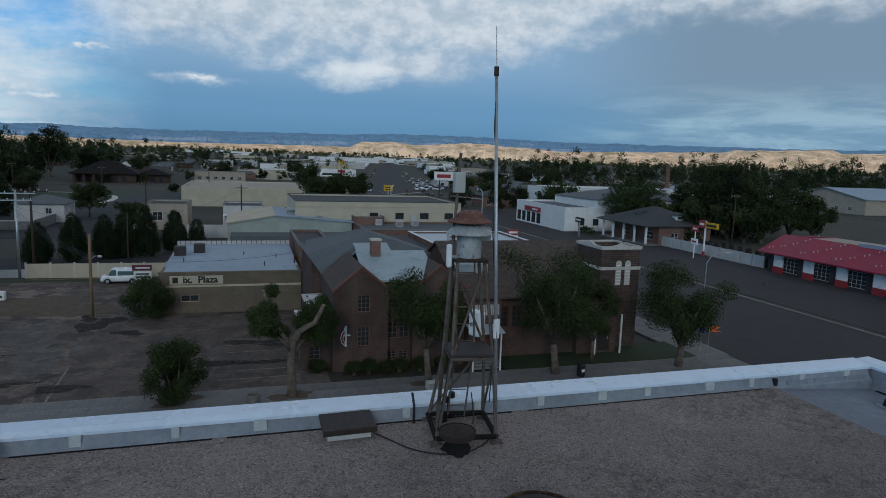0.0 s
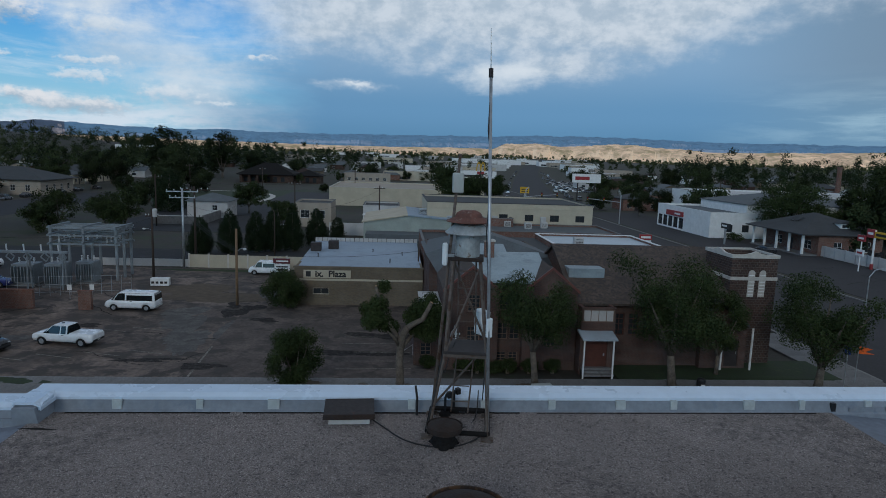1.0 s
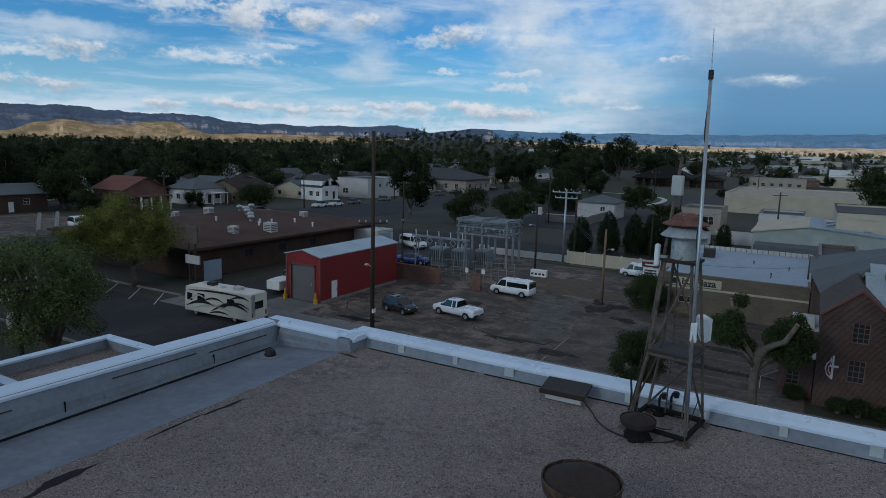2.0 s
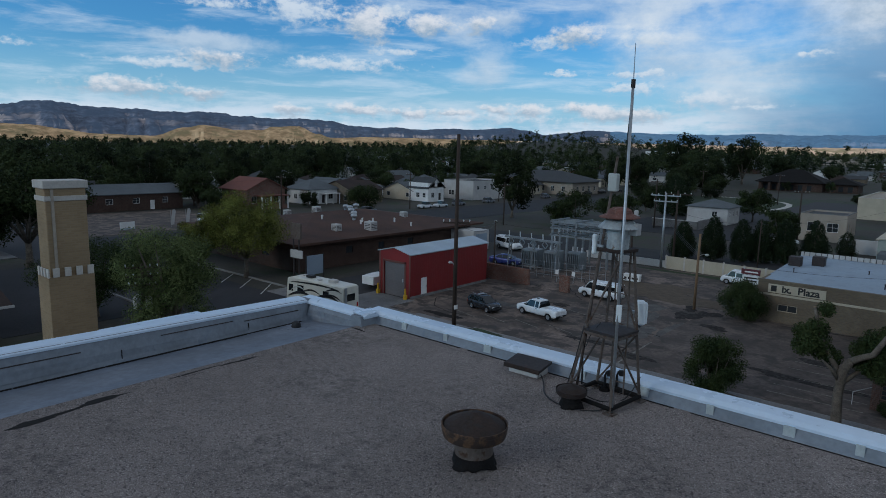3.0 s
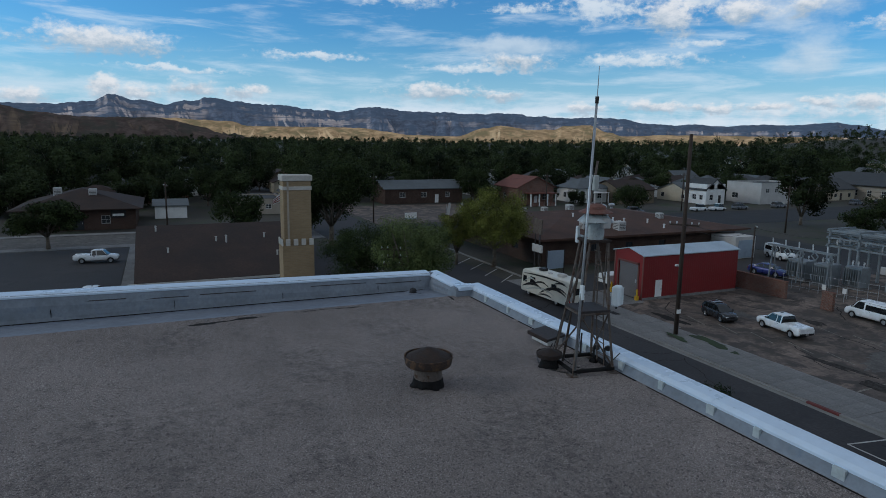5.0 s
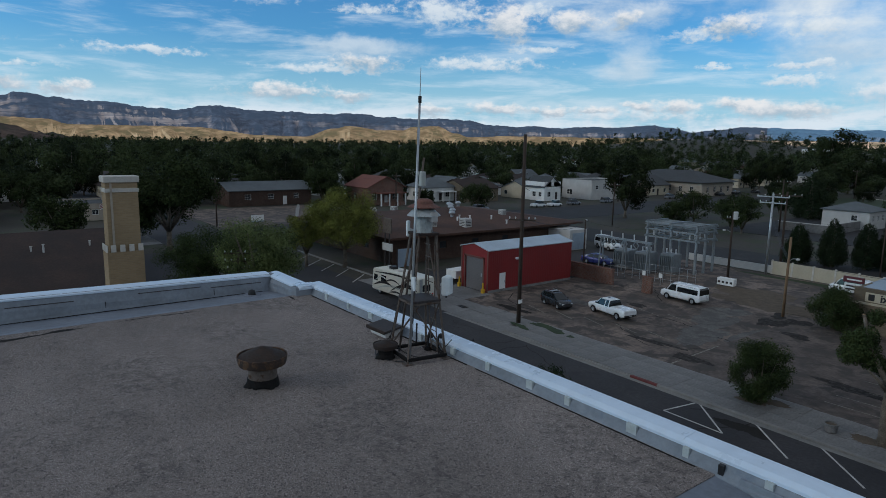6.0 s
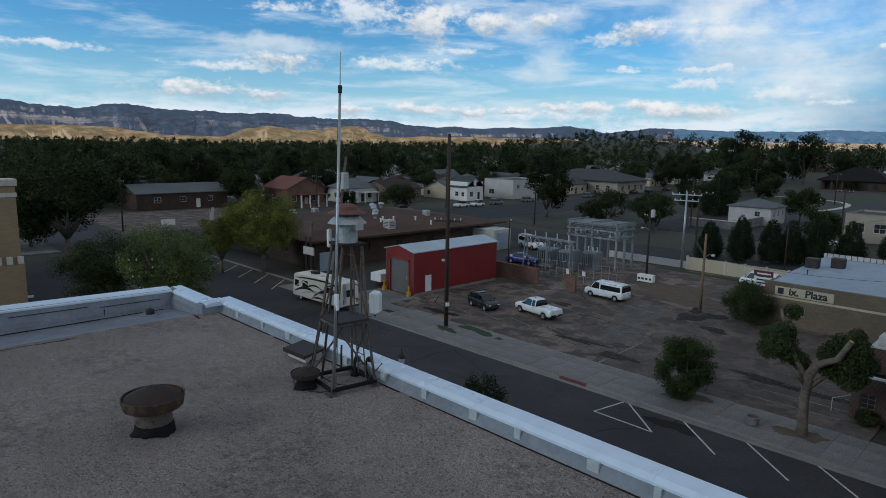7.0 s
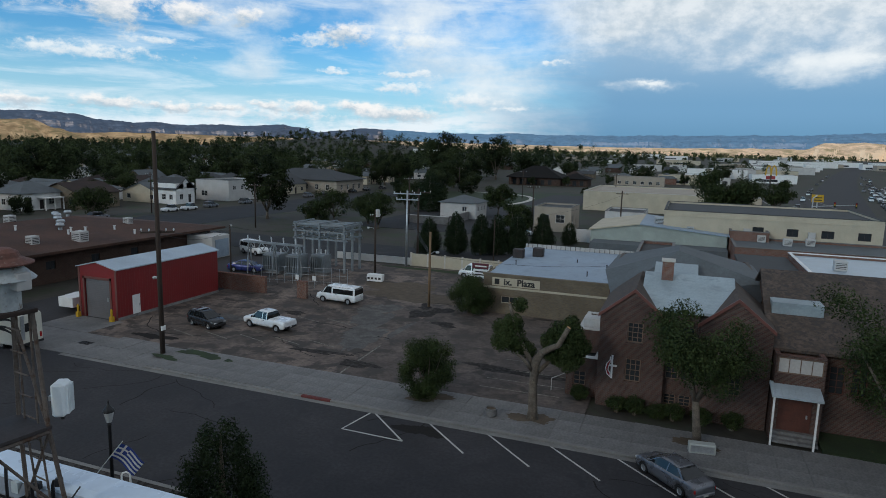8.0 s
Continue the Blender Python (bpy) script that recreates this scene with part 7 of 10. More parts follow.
# ---- west side ----
def west_side():
    c = thing("hall_building", "low hall with a broad dark brown shingle roof", "building")
    r = (-74, -10.4, -47.5, 3.0)
    ops = [("E", 2 + 3.2 * k, 0.9, 1.4, 1.4) for k in range(4)]
    walls(c, r, 0, 3.0, TAN_BRICK, ops, tops={"S": 3.2, "N": 3.2})
    for o in ops:
        window(c, r, *o, 2, 1, DARK_METAL)
    gable_roof(c, r, 3.0, 3.2, BROWN_ROOF, "y", 1.2, 0.2, "dark brown shingle roof")
    box_part("gutter", (-46.35, -12.1, 2.66, -46.18, 4.3, 2.86), PALE, c, "pale eaves gutter")
    for x, y, h in ((-55, -2.6, 0.8), (-55.5, -3.6, 0.5), (-53, -8.5, 0.5), (-56, 1.6, 0.5), (-59, -9.6, 0.6), (-51, 2.2, 0.5)):
        z = 3.0 + 3.2 * (1 - abs(x + 60.75) / 13.25)
        pipe_vent(x, y, z + 0.15, h, 0.09)
    house("long_grey_house", "long dark brick house with a blue-grey roof", (-150, 44, -138, 66), 3.9, 1.8, BROWN_WALL, GREY_ROOF, "gable", "y",
          wins=[("E", 4, 1.6, 1.6, 1.3), ("E", 10, 1.6, 1.6, 1.3), ("E", 17, 1.6, 1.3, 1.3)], doors=[("E", 14, 0.1, 1.1, 2.2, WHITE)])
    house("brick_house", "red brick house with a red shingle roof and porch", (-137, 76, -125.5, 87), 4.8, 2.6, RED_BRICK, RED_ROOF, "gable", "x",
          wins=[("E", 1.2, 1.4, 1.5, 1.6), ("E", 7.6, 1.4, 1.5, 1.6), ("S", 4, 1.4, 1.4, 1.5)], doors=[("E", 5, 0.3, 1.1, 2.2, WHITE)], over=0.6)
    p = thing("porch", "white-railed porch of the brick house", "porch", m=pose(-125.4, 78, 0))
    box_part("roof", (0, 0, 3.2, 3.2, 8.0, 3.45), RED_ROOF, p)
    for k in range(4):
        box_part("column", (2.7, 0.1 + 2.5 * k, 0, 3.0, 0.4 + 2.5 * k, 3.2), WHITE, p)
    box_part("parapet", (2.75, 0.5, 0, 2.95, 7.5, 1.0), RED_BRICK, p)
    house("white_house", "white house with a dark blue hip roof", (-137, 96, -127.5, 106.5), 3.9, 2.6, WHITE, GREY_ROOF, "hip",
          wins=[("E", 1.2, 1.2, 1.6, 1.5), ("E", 7.0, 1.2, 1.6, 1.5), ("S", 3, 1.2, 1.4, 1.4)], doors=[("E", 4.6, 0.2, 1.1, 2.2, DARK_METAL)], over=0.7)
    p = thing("porch", "white porch of the blue-roofed house", "porch", m=pose(-127.4, 100, 0))
    box_part("roof", (0, 0, 2.8, 2.6, 5.0, 3.0), WHITE, p)
    for k in range(3):
        box_part("column", (2.3, 0.1 + 2.3 * k, 0, 2.5, 0.3 + 2.3 * k, 2.8), WHITE, p)
    house("white_house", "white gabled house facing the street", (-122, 129.5, -114, 136.5), 4.2, 2.8, WHITE, SLATE, "gable", "x",
          wins=[("E", 2.9, 4.4, 1.1, 1.2), ("E", 1.4, 1.2, 1.3, 1.5), ("S", 3, 1.2, 1.4, 1.4), ("S", 5.6, 1.2, 1.2, 1.4)], doors=[("E", 4.6, 0.3, 1.1, 2.2, DARK_METAL)])
    house("pale_shop", "flat-roofed pale grey shop with square windows", (-122, 146, -110, 163), 6.0, 0.4, PALE, SLATE, "flat",
          wins=[("E", 2 + 3.6 * k, 3.2, 1.3, 1.2) for k in range(4)] + [("S", 2, 1.2, 2.2, 1.6)], cat="shop")
    h = house("tan_hall", "tan hall with a broad slate hip roof", (-136, 194, -102, 214), 4.6, 3.6, TAN, SLATE, "hip",
              wins=[("S", 3 + 4.4 * k, 1.2, 1.4, 1.9) for k in range(7)] + [("E", 3 + 4.4 * k, 1.2, 1.4, 1.9) for k in range(4)], cat="hall", over=1.4)
    house("brown_office", "low dark office with a brown hip roof", (-128, -31, -108, -13), 3.6, 3.0, BROWN_WALL, BROWN_ROOF, "hip",
          wins=[("E", 3, 1.1, 1.4, 1.4), ("E", 12.5, 1.1, 1.4, 1.4)], doors=[("E", 8, 0.1, 1.8, 2.3, GLASS)], cat="office", over=1.2)
    s = thing("wall_sign", "small dark sign with white lettering on the office wall", "sign", m=pose(-107.9, -15.8, 2.1))
    box_part("panel", (0, -1.2, 0, 0.08, 1.2, 1.3), BLACK, s)
    box_part("letter_bar", (0.08, -0.9, 0.3, 0.1, 0.9, 0.7), WHITE, s)
    for x, y in ((-114, -20), (-118, -26)):
        rooftop_box("air_conditioner", "pale swamp cooler on the brown roof", x, y, 5.2, 1.3, 1.3, 1.6)
    house("small_shed", "small white shed behind the office", (-130, -10, -122, -4), 2.6, 0.9, WHITE, GREY_ROOF, "gable", "y")
    house("store_house", "low pale store with a dark flat roof", (-137, 6, -124, 16), 3.4, 0.3, TAN, SLATE, "flat", wins=[("E", 2, 1.2, 1.2, 1.0), ("E", 6, 1.2, 1.2, 1.0)])


west_side()


# ---- east side ----
def east_side():
    g = thing("tyre_garage", "white tyre garage with a crimson metal mansard roof", "garage")
    r = (83.5, 28.0, 98, 70.5)
    bays = [("E", 0, 0, 0, 0)]
    ops = [("W", 3.2 + 5.6 * k, 0.35, 3.5, 2.25) for k in range(7)]
    walls(g, r, 0, 3.2, DARK_METAL, ops)
    for o in ops:
        window(g, r, *o, 5, 4, PALE)
    for k in range(8):
        u = 1.1 + 5.6 * k
        bm = bmesh.new()
        slab_on(bm, "W", r, u - 0.9, u + 0.9, 0.0, 1.0, 0, 0.30)
        part("red_plinth", bm, SIGN_RED, g, "dark red painted pier base")
        bm = bmesh.new()
        slab_on(bm, "W", r, u - 0.85, u + 0.85, 1.0, 3.2, 0, 0.26)
        part("pier", bm, WHITE, g)
    bm = bmesh.new()
    prism(bm, [(82.2, 2.95), (82.2, 3.15), (87.2, 5.75), (87.2, 5.55)], 27, 71.5, "y")
    part("mansard", bm, CRIMSON, g, "crimson standing seam roof")
    bm = bmesh.new()
    prism(bm, [(82.3, 2.95), (98, 2.95), (98, 5.2), (87.2, 5.6), (82.4, 3.12)], 71.0, 71.45, "y")
    part("mansard_end", bm, CRIMSON, g)
    box_part("roof", (87.0, 28, 4.9, 98, 71, 5.1), TAN, g)
    box_part("blue_fascia", (86.9, 28, 5.1, 87.3, 58, 6.1), ZINC_FLAT, g, "pale blue upper fascia")
    rooftop_box("air_conditioner", "tan rooftop unit on the garage", 90.5, 46, 5.1, 1.5, 1.4, 1.2, TAN)
    # bunting
    for k in range(5):
        pts = [(82.3, 70.5 - 6 * k, 3.4), (84.5, 67.5 - 6 * k, 4.0), (87, 64.5 - 6 * k, 6.0)]
        b = thing("bunting", "string of small white pennants over the crimson roof", "bunting")
        bm = bmesh.new()
        tube(bm, pts, 0.012, 4)
        part("string", bm, CABLE, b)
        for i in range(14):
            t = (i + 0.5) / 14
            p = Vector(pts[0]).lerp(Vector(pts[2]), t) + Vector((0, 0, -0.5 * math.sin(math.pi * t) + 0.15))
            bm = bmesh.new()
            prism(bm, [(p.y - 0.1, p.z + 0.35), (p.y + 0.1, p.z + 0.35), (p.y, p.z + 0.1)], p.x, p.x + 0.01, "x")
            part("pennant", bm, WHITE if i % 3 else SIGN_RED, b)
    f = thing("yard_fence", "white panel fence before stacked tyres", "fence", kind="structure")
    for k in range(11):
        y = 72.0 + 2.6 * k
        box_part("panel", (84.2, y + 0.05, 0.1, 84.32, y + 2.55, 2.0), PALE, f)
        box_part("post", (84.15, y - 0.06, 0, 84.37, y + 0.06, 2.1), STEEL, f)
    tyre = thing("tyre_stack", "leaning stack of black tyres behind the fence", "tyres", "tyre stacks in the yard", m=pose(86, 73, 0))
    for k in range(8):
        bm = bmesh.new()
        lathe(bm, [(0.2, 0.02), (0.36, 0.0), (0.4, 0.06), (0.4, 0.18), (0.36, 0.24), (0.2, 0.22), (0.2, 0.02)], 12, (0.04 * math.sin(k * 2.1), 0.04 * math.cos(k * 1.7), 0.24 * k))
        part("tyre", bm, TYRE, tyre)
    rnd = random.Random(8)
    for i in range(4):
        for j in range(12):
            if i or j:
                copy_thing(tyre, pose(86 + i * 1.9 + rnd.uniform(-0.3, 0.3), 73 + j * 2.1 + rnd.uniform(-0.2, 0.2), -rnd.uniform(0.0, 0.4), rnd.uniform(-3, 3), rnd.uniform(-3, 3), rnd.uniform(0, 360)))
    # pole signs
    s = thing("pole_sign", "tall white pole sign with red and yellow panels", "sign", m=pose(83.4, 85.5, 0))
    for y in (-0.35, 2.9):
        pass
    bm = bmesh.new()
    tube(bm, [(0, 0, 0), (0, 0, 6.4)], 0.16, 10)
    part("pole", bm, WHITE, s)
    bm = bmesh.new()
    tube(bm, [(0, 0, 0), (0, 0, 0.9)], 0.26, 10)
    part("pole_base", bm, SIGN_RED, s)
    p = box_part("red_panel", (-0.2, -0.05, 5.1, 0.2, 1.6, 6.5), SIGN_RED, s, "red sign panel with a white bar", 0.02)
    box_part("letter_bar", (-0.22, 0.2, 5.6, -0.19, 1.4, 6.0), WHITE, p)
    p = box_part("yellow_panel", (-0.2, -3.2, 5.2, 0.2, -0.1, 6.2), YELLOW, s, "yellow sign panel with dark lettering bar", 0.02)
    box_part("letter_bar", (-0.22, -2.9, 5.5, -0.19, -0.4, 5.9), BLACK, p)
    s = thing("pole_sign", "smaller white pole sign with red panels", "sign", m=pose(79.6, 83.4, 0))
    bm = bmesh.new()
    tube(bm, [(0, 0, 0), (0, 0, 5.8)], 0.1, 10)
    part("pole", bm, WHITE, s)
    for z0, m in ((4.8, SIGN_RED), (2.5, WHITE)):
        p = box_part("panel", (-0.12, -0.7, z0, 0.12, 0.9, z0 + 1.0), m, s)
        box_part("letter_bar", (-0.14, -0.5, z0 + 0.35, -0.11, 0.6, z0 + 0.65), WHITE if m is SIGN_RED else SIGN_RED, p)
    l = thing("street_lamp", "thin grey street lamp with a long arm", "street lamp", m=pose(61.5, 58.4, 0))
    bm = bmesh.new()
    tube(bm, [(0, 0, 0), (0, 0, 3.6), (0.6, 0, 4.4), (3.0, 0, 4.9)], 0.06, 8)
    part("pole", bm, STEEL, l)
    box_part("lamp_head", (2.8, -0.14, 4.84, 3.6, 0.14, 4.98), PALE, l)
    # brick bungalow with white columns
    b = thing("brick_bungalow", "red brick bungalow with a dark hip roof and white porch", "house")
    r = (83.5, 99, 96, 116)
    ops = [("W", 2, 1.0, 2.2, 1.6), ("W", 11, 1.0, 2.0, 1.6), ("S", 3, 0.9, 1.6, 1.7), ("S", 8.0, 0.9, 2.2, 1.9)]
    walls(b, r, 0, 3.9, RED_BRICK, ops + [("W", 7.5, 0.2, 1.1, 2.3)])
    for o in ops:
        window(b, r, *o, 2, 2, WHITE)
    door(b, r, "W", 7.5, 0.2, 1.1, 2.3, DARK_METAL)
    hip_roof(b, (80.5, 99, 96, 116), 3.9, 3.3, SLATE, 0.9, 0.2)
    for y in (99.5, 103.5, 107.5, 111.5, 115.5):
        box_part("porch_column", (80.6, y - 0.18, 0, 80.96, y + 0.18, 3.9), WHITE, b)
    box_part("porch_deck", (80.4, 99, 0, 83.5, 116, 0.3), OLD_CONCRETE, b)
    for cx, cy, sd in ((85.0, 107.5, "W"), (89.5, 101.5, "S")):
        d = box_part("dormer", (cx - 0.9, cy - 0.9, 5.0, cx + 0.9, cy + 0.9, 5.9), WHITE, b)
        bm = bmesh.new()
        rr = (cx - 0.9, cy - 0.9, cx + 0.9, cy + 0.9)
        prism(bm, [(rr[0] - 0.3, 5.9), (rr[2] + 0.3, 5.9), (cx, 6.6)], rr[1] - 0.3, rr[3] + 0.3, "y")
        part("dormer_roof", bm, SLATE, d)
        bm = bmesh.new()
        slab_on(bm, sd, rr, 0.3, 1.5, 5.2, 5.75, 0.0, 0.03)
        part("dormer_pane", bm, GLASS, d)
    # white shops
    b = thing("white_shop", "white corner shop with a red sign band", "shop")
    r = (75.5, 124, 98, 152)
    ops = [("W", 13 + 3.0 * k, 0.4, 2.4, 2.6) for k in range(5)] + [("S", 3.5, 1.4, 1.8, 1.6), ("S", 7.5, 1.4, 1.6, 1.6)]
    walls(b, r, 0, 5.6, WHITE, ops)
    for o in ops:
        window(b, r, *o, 2, 1, DARK_METAL)
    flat_roof(b, r, 5.6, GREY_ROOF, WHITE, 0.4)
    box_part("sign_band", (75.1, 137, 3.3, 75.5, 146, 4.5), SIGN_RED, b, "red sign band")
    box_part("letter_bar", (75.06, 138, 3.7, 75.1, 141, 4.1), WHITE, b)
    hall = house("white_hall", "white hall with a grey gable roof behind the shop", (86, 128, 118, 150), 7.2, 2.4, WHITE, GREY_ROOF, "hip", cat="hall", over=0.3)
    house("white_hall", "long white flat-roofed building", (96, 158, 150, 190), 8.2, 0.4, WHITE, PALE, "flat", wins=[("S", 4 + 5 * k, 2.0, 1.6, 2.4) for k in range(9)], cat="building")
    house("pale_school", "pale flat-roofed building with tall windows", (112, 136, 128, 150), 6.6, 1.6, OFFWHITE, GREY_ROOF, "hip", wins=[("S", 2 + 2.6 * k, 1.8, 1.4, 3.0) for k in range(6)], cat="building", over=0.6)
    s = thing("shop_sign", "black roadside sign on a short post", "sign", m=pose(73.5, 113.5, 0))
    box_part("post", (-0.15, -0.15, 0, 0.15, 0.15, 3.2), STEEL, s)
    p = box_part("panel", (-0.15, -1.6, 3.2, 0.15, 1.6, 4.3), BLACK, s)
    box_part("letter_bar", (-0.18, -0.7, 3.6, -0.14, 1.2, 3.95), WHITE, p)
    house("long_shed", "long shed with a pale blue-grey metal roof", (232, 176, 292, 212), 6.0, 3.8, TAN, ZINC_FLAT, "gable", "x",
          wins=[("W", 6 + 6 * k, 1.4, 1.6, 1.4) for k in range(4)], doors=[("S", 12, 0, 4.5, 3.4, WHITE), ("S", 26, 0, 4.5, 3.4, WHITE)], cat="shed", over=0.8)
    b = thing("billboard", "white roadside billboard on a dark frame", "billboard", m=pose(72, 205, 0))
    p = box_part("panel", (-5, -0.2, 8.5, 5, 0.2, 11.5), WHITE, b)
    box_part("letter_bar", (-4, -0.25, 9.4, 1.0, -0.2, 10.6), SIGN_RED, p)
    for x in (-3, 3):
        box_part("leg", (x - 0.2, -0.2, 0, x + 0.2, 0.2, 8.5), DARK_METAL, b)
    a = thing("arch_sign", "tall yellow double arch sign on a pole", "sign", m=pose(49.0, 306, 0))
    bm = bmesh.new()
    for s0 in (-1, 1):
        pts = [(s0 * 1.05 + 1.05 * math.cos(t), 0, 9.2 + 4.2 * math.sin(t)) for t in (math.pi * k / 12 for k in range(13))]
        tube(bm, pts, 0.28, 6)
    part("arches", bm, YELLOW, a)
    box_part("pole", (-0.3, -0.3, 0, 0.3, 0.3, 9.3), DARK_METAL, a)
    box_part("panel", (-1.8, -0.25, 7.6, 1.8, 0.25, 9.0), SIGN_RED, a)
    b = thing("red_shop", "low shop with a red and white fascia", "shop")
    r = (33.0, 152, 44.6, 166)
    walls(b, r, 0, 4.6, PALE, [("S", 1.0, 0.6, 3.4, 2.0), ("S", 6.6, 0.6, 3.4, 2.0)])
    for u in (1.0, 6.6):
        window(b, r, "S", u, 0.6, 3.4, 2.0, 2, 1, DARK_METAL)
    flat_roof(b, r, 4.6, WHITE, WHITE, 0.25)
    box_part("fascia", (32.8, 151.7, 3.6, 38.2, 151.98, 4.9), WHITE, b, "white fascia board")
    box_part("red_band", (38.3, 151.6, 3.3, 44.8, 151.98, 4.8), SIGN_RED, b, "red fascia band")
    y = thing("yellow_sign", "yellow square roadside sign", "sign", m=pose(49.6, 200, 0))
    p = box_part("panel", (-1.5, -0.2, 4.6, 1.5, 0.2, 6.7), YELLOW, y)
    for k in range(2):
        box_part("letter_bar", (-1.1, -0.23, 5.05 + 0.7 * k, 1.1, -0.2, 5.3 + 0.7 * k), BLACK, p)
    box_part("post", (-0.15, -0.15, 0, 0.15, 0.15, 4.6), STEEL, y)
    # signal mast over the main street
    for x, y, s0 in ((64.5, 150, -1), (42.5, 164, 1)):
        t = thing("traffic_signal", "steel traffic signal mast with an arm over the street", "traffic light", m=pose(x, y, 0))
        bm = bmesh.new()
        tube(bm, [(0, 0, 0), (0, 0, 7.5), (s0 * 0.8, 0, 8.3)], 0.15, 8)
        tube(bm, [(0, 0, 5.6), (s0 * 9, 0, 6.4)], 0.09, 8)
        part("mast", bm, STEEL, t)
        for q in (4.5, 8.8):
            h = box_part("signal_head", (s0 * q - 0.22, -0.2, 5.6, s0 * q + 0.22, 0.2, 6.9), BLACK, t)
            for zz, mm in ((6.6, LAMP_RED), (6.2, YELLOW), (5.8, LEAF)):
                box_part("lens", (s0 * q - 0.13, -0.24, zz - 0.13, s0 * q + 0.13, -0.19, zz + 0.13), mm, h)
    c = thing("brick_stack", "tall red brick chimney stack among trees", "chimney", m=pose(205, 262, -6))
    bm = bmesh.new()
    lathe(bm, [(1.3, 0), (0.95, 22), (1.1, 22.3), (1.1, 23.0), (0.85, 23.0)], 16)
    part("shaft", bm, RED_BRICK, c)


east_side()


# ---- trees ----
def leaf_cloud(centres, radii, counts, size, rng, squash=0.8):
    """Arrays of small leaf quads scattered in clumps."""
    C = np.repeat(np.asarray(centres, float), counts, axis=0)
    R = np.repeat(np.asarray(radii, float), counts)
    n = len(C)
    d = rng.normal(size=(n, 3))
    d /= np.linalg.norm(d, axis=1)[:, None]
    rad = R * rng.random(n) ** 0.45
    P = C + d * rad[:, None] * np.array((1, 1, squash))
    a = rng.normal(size=(n, 3)) * 0.75 + d * 1.25 + np.array((0, 0, 0.25))
    a /= np.linalg.norm(a, axis=1)[:, None]
    b = np.cross(a, rng.normal(size=(n, 3)))
    b /= np.linalg.norm(b, axis=1)[:, None]
    c = np.cross(a, b)
    s = (size * rng.uniform(0.6, 1.3, n))[:, None]
    V = np.stack((P - b * s * 0.9, P - c * s * 0.5 + a * s * 0.15, P + b * s * 0.9, P + c * s * 0.5 + a * s * 0.15), axis=1)
    return V.reshape(-1, 3)


def quads(name, V, mat):
    me = bpy.data.meshes.new(name)
    n = len(V) // 4
    me.vertices.add(len(V))
    me.vertices.foreach_set("co", V.astype(np.float32).ravel())
    me.loops.add(n * 4)
    me.loops.foreach_set("vertex_index", np.arange(n * 4, dtype=np.int32))
    me.polygons.add(n)
    me.polygons.foreach_set("loop_start", np.arange(0, n * 4, 4, dtype=np.int32))
    me.materials.append(mat)
    me.update(calc_edges=True)
    return me


def tree(name, label, x, y, h, r, mat=None, seed=1, leaves=7000, size=0.13, crown_from=0.3, limbs=6, lean=(0, 0), clumps=26, trunk=0.22, squash=0.8, base=None, spread=1.0, z0=0.0, cut=()):
    """A broad-leaved tree: tapered trunk, limbs with twigs, crown in uneven clumps."""
    if size < 0.17:
        leaves, size = int(leaves * 2.3), size * 0.67
    rng, rnd = np.random.default_rng(seed), random.Random(seed)
    t = thing(name, label, "tree", m=pose(x, y, z0))
    bm = bmesh.new()
    fork = h * crown_from
    tube(bm, [(0, 0, -0.1), (lean[0] * 0.25, lean[1] * 0.25, fork * 0.5), (lean[0] * 0.5, lean[1] * 0.5, fork)], [trunk * 1.35, trunk, trunk * 0.9], 9)
    tips = []
    for k in range(limbs):
        a = 2 * math.pi * (k + rnd.uniform(-0.25, 0.25)) / limbs
        out = r * rnd.uniform(0.45, 0.8) * spread
        top = h * rnd.uniform(0.62, 0.93)
        p0 = Vector((lean[0] * 0.5, lean[1] * 0.5, fork - 0.1))
        p1 = p0 + Vector((math.cos(a) * out * 0.45, math.sin(a) * out * 0.45, (top - fork) * 0.45))
        p2 = p0 + Vector((math.cos(a) * out, math.sin(a) * out, top - fork)) + Vector((lean[0], lean[1], 0)) * 0.5
        tube(bm, [p0, p1, p2], [trunk * 0.62, trunk * 0.42, trunk * 0.12], 7)
        tips.append(p2)
        for _ in range(2):
            q = p1 + Vector((rnd.uniform(-1, 1), rnd.uniform(-1, 1), rnd.uniform(0.1, 0.9))) * r * 0.45
            tube(bm, [p1, (p1 + q) / 2 + Vector((0, 0, 0.15)), q], [trunk * 0.3, trunk * 0.2, trunk * 0.07], 6)
            tips.append(q)
    part("trunk", bm, BARK, t, smooth=True)
    centres, radii = [], []
    zc = (fork * 1.05 + h) / 2
    for k in range(clumps):
        if k < len(tips):
            p = tips[k] * 1.0
            p.z = min(p.z, h * 0.95)
        else:
            u, v = rnd.uniform(0, 2 * math.pi), rnd.uniform(-0.75, 0.95)
            w = math.sqrt(1 - v * v) * rnd.uniform(0.55, 0.95)
            p = Vector((math.cos(u) * w * r + lean[0] * 0.6, math.sin(u) * w * r + lean[1] * 0.6, zc + v * (h - fork) * 0.46))
        centres.append(p)
        radii.append(r * rnd.uniform(0.20, 0.42))
    for p, q in cut:
        centres.append(Vector(p))
        radii.append(q)
    w = np.array(radii) ** 2
    counts = np.maximum((leaves * w / w.sum()).astype(int), 5)
    me = quads("crown", leaf_cloud(centres, radii, counts, size, rng, squash), mat or LEAF)
    ob = new("crown", me)
    ob.parent = t
    return t


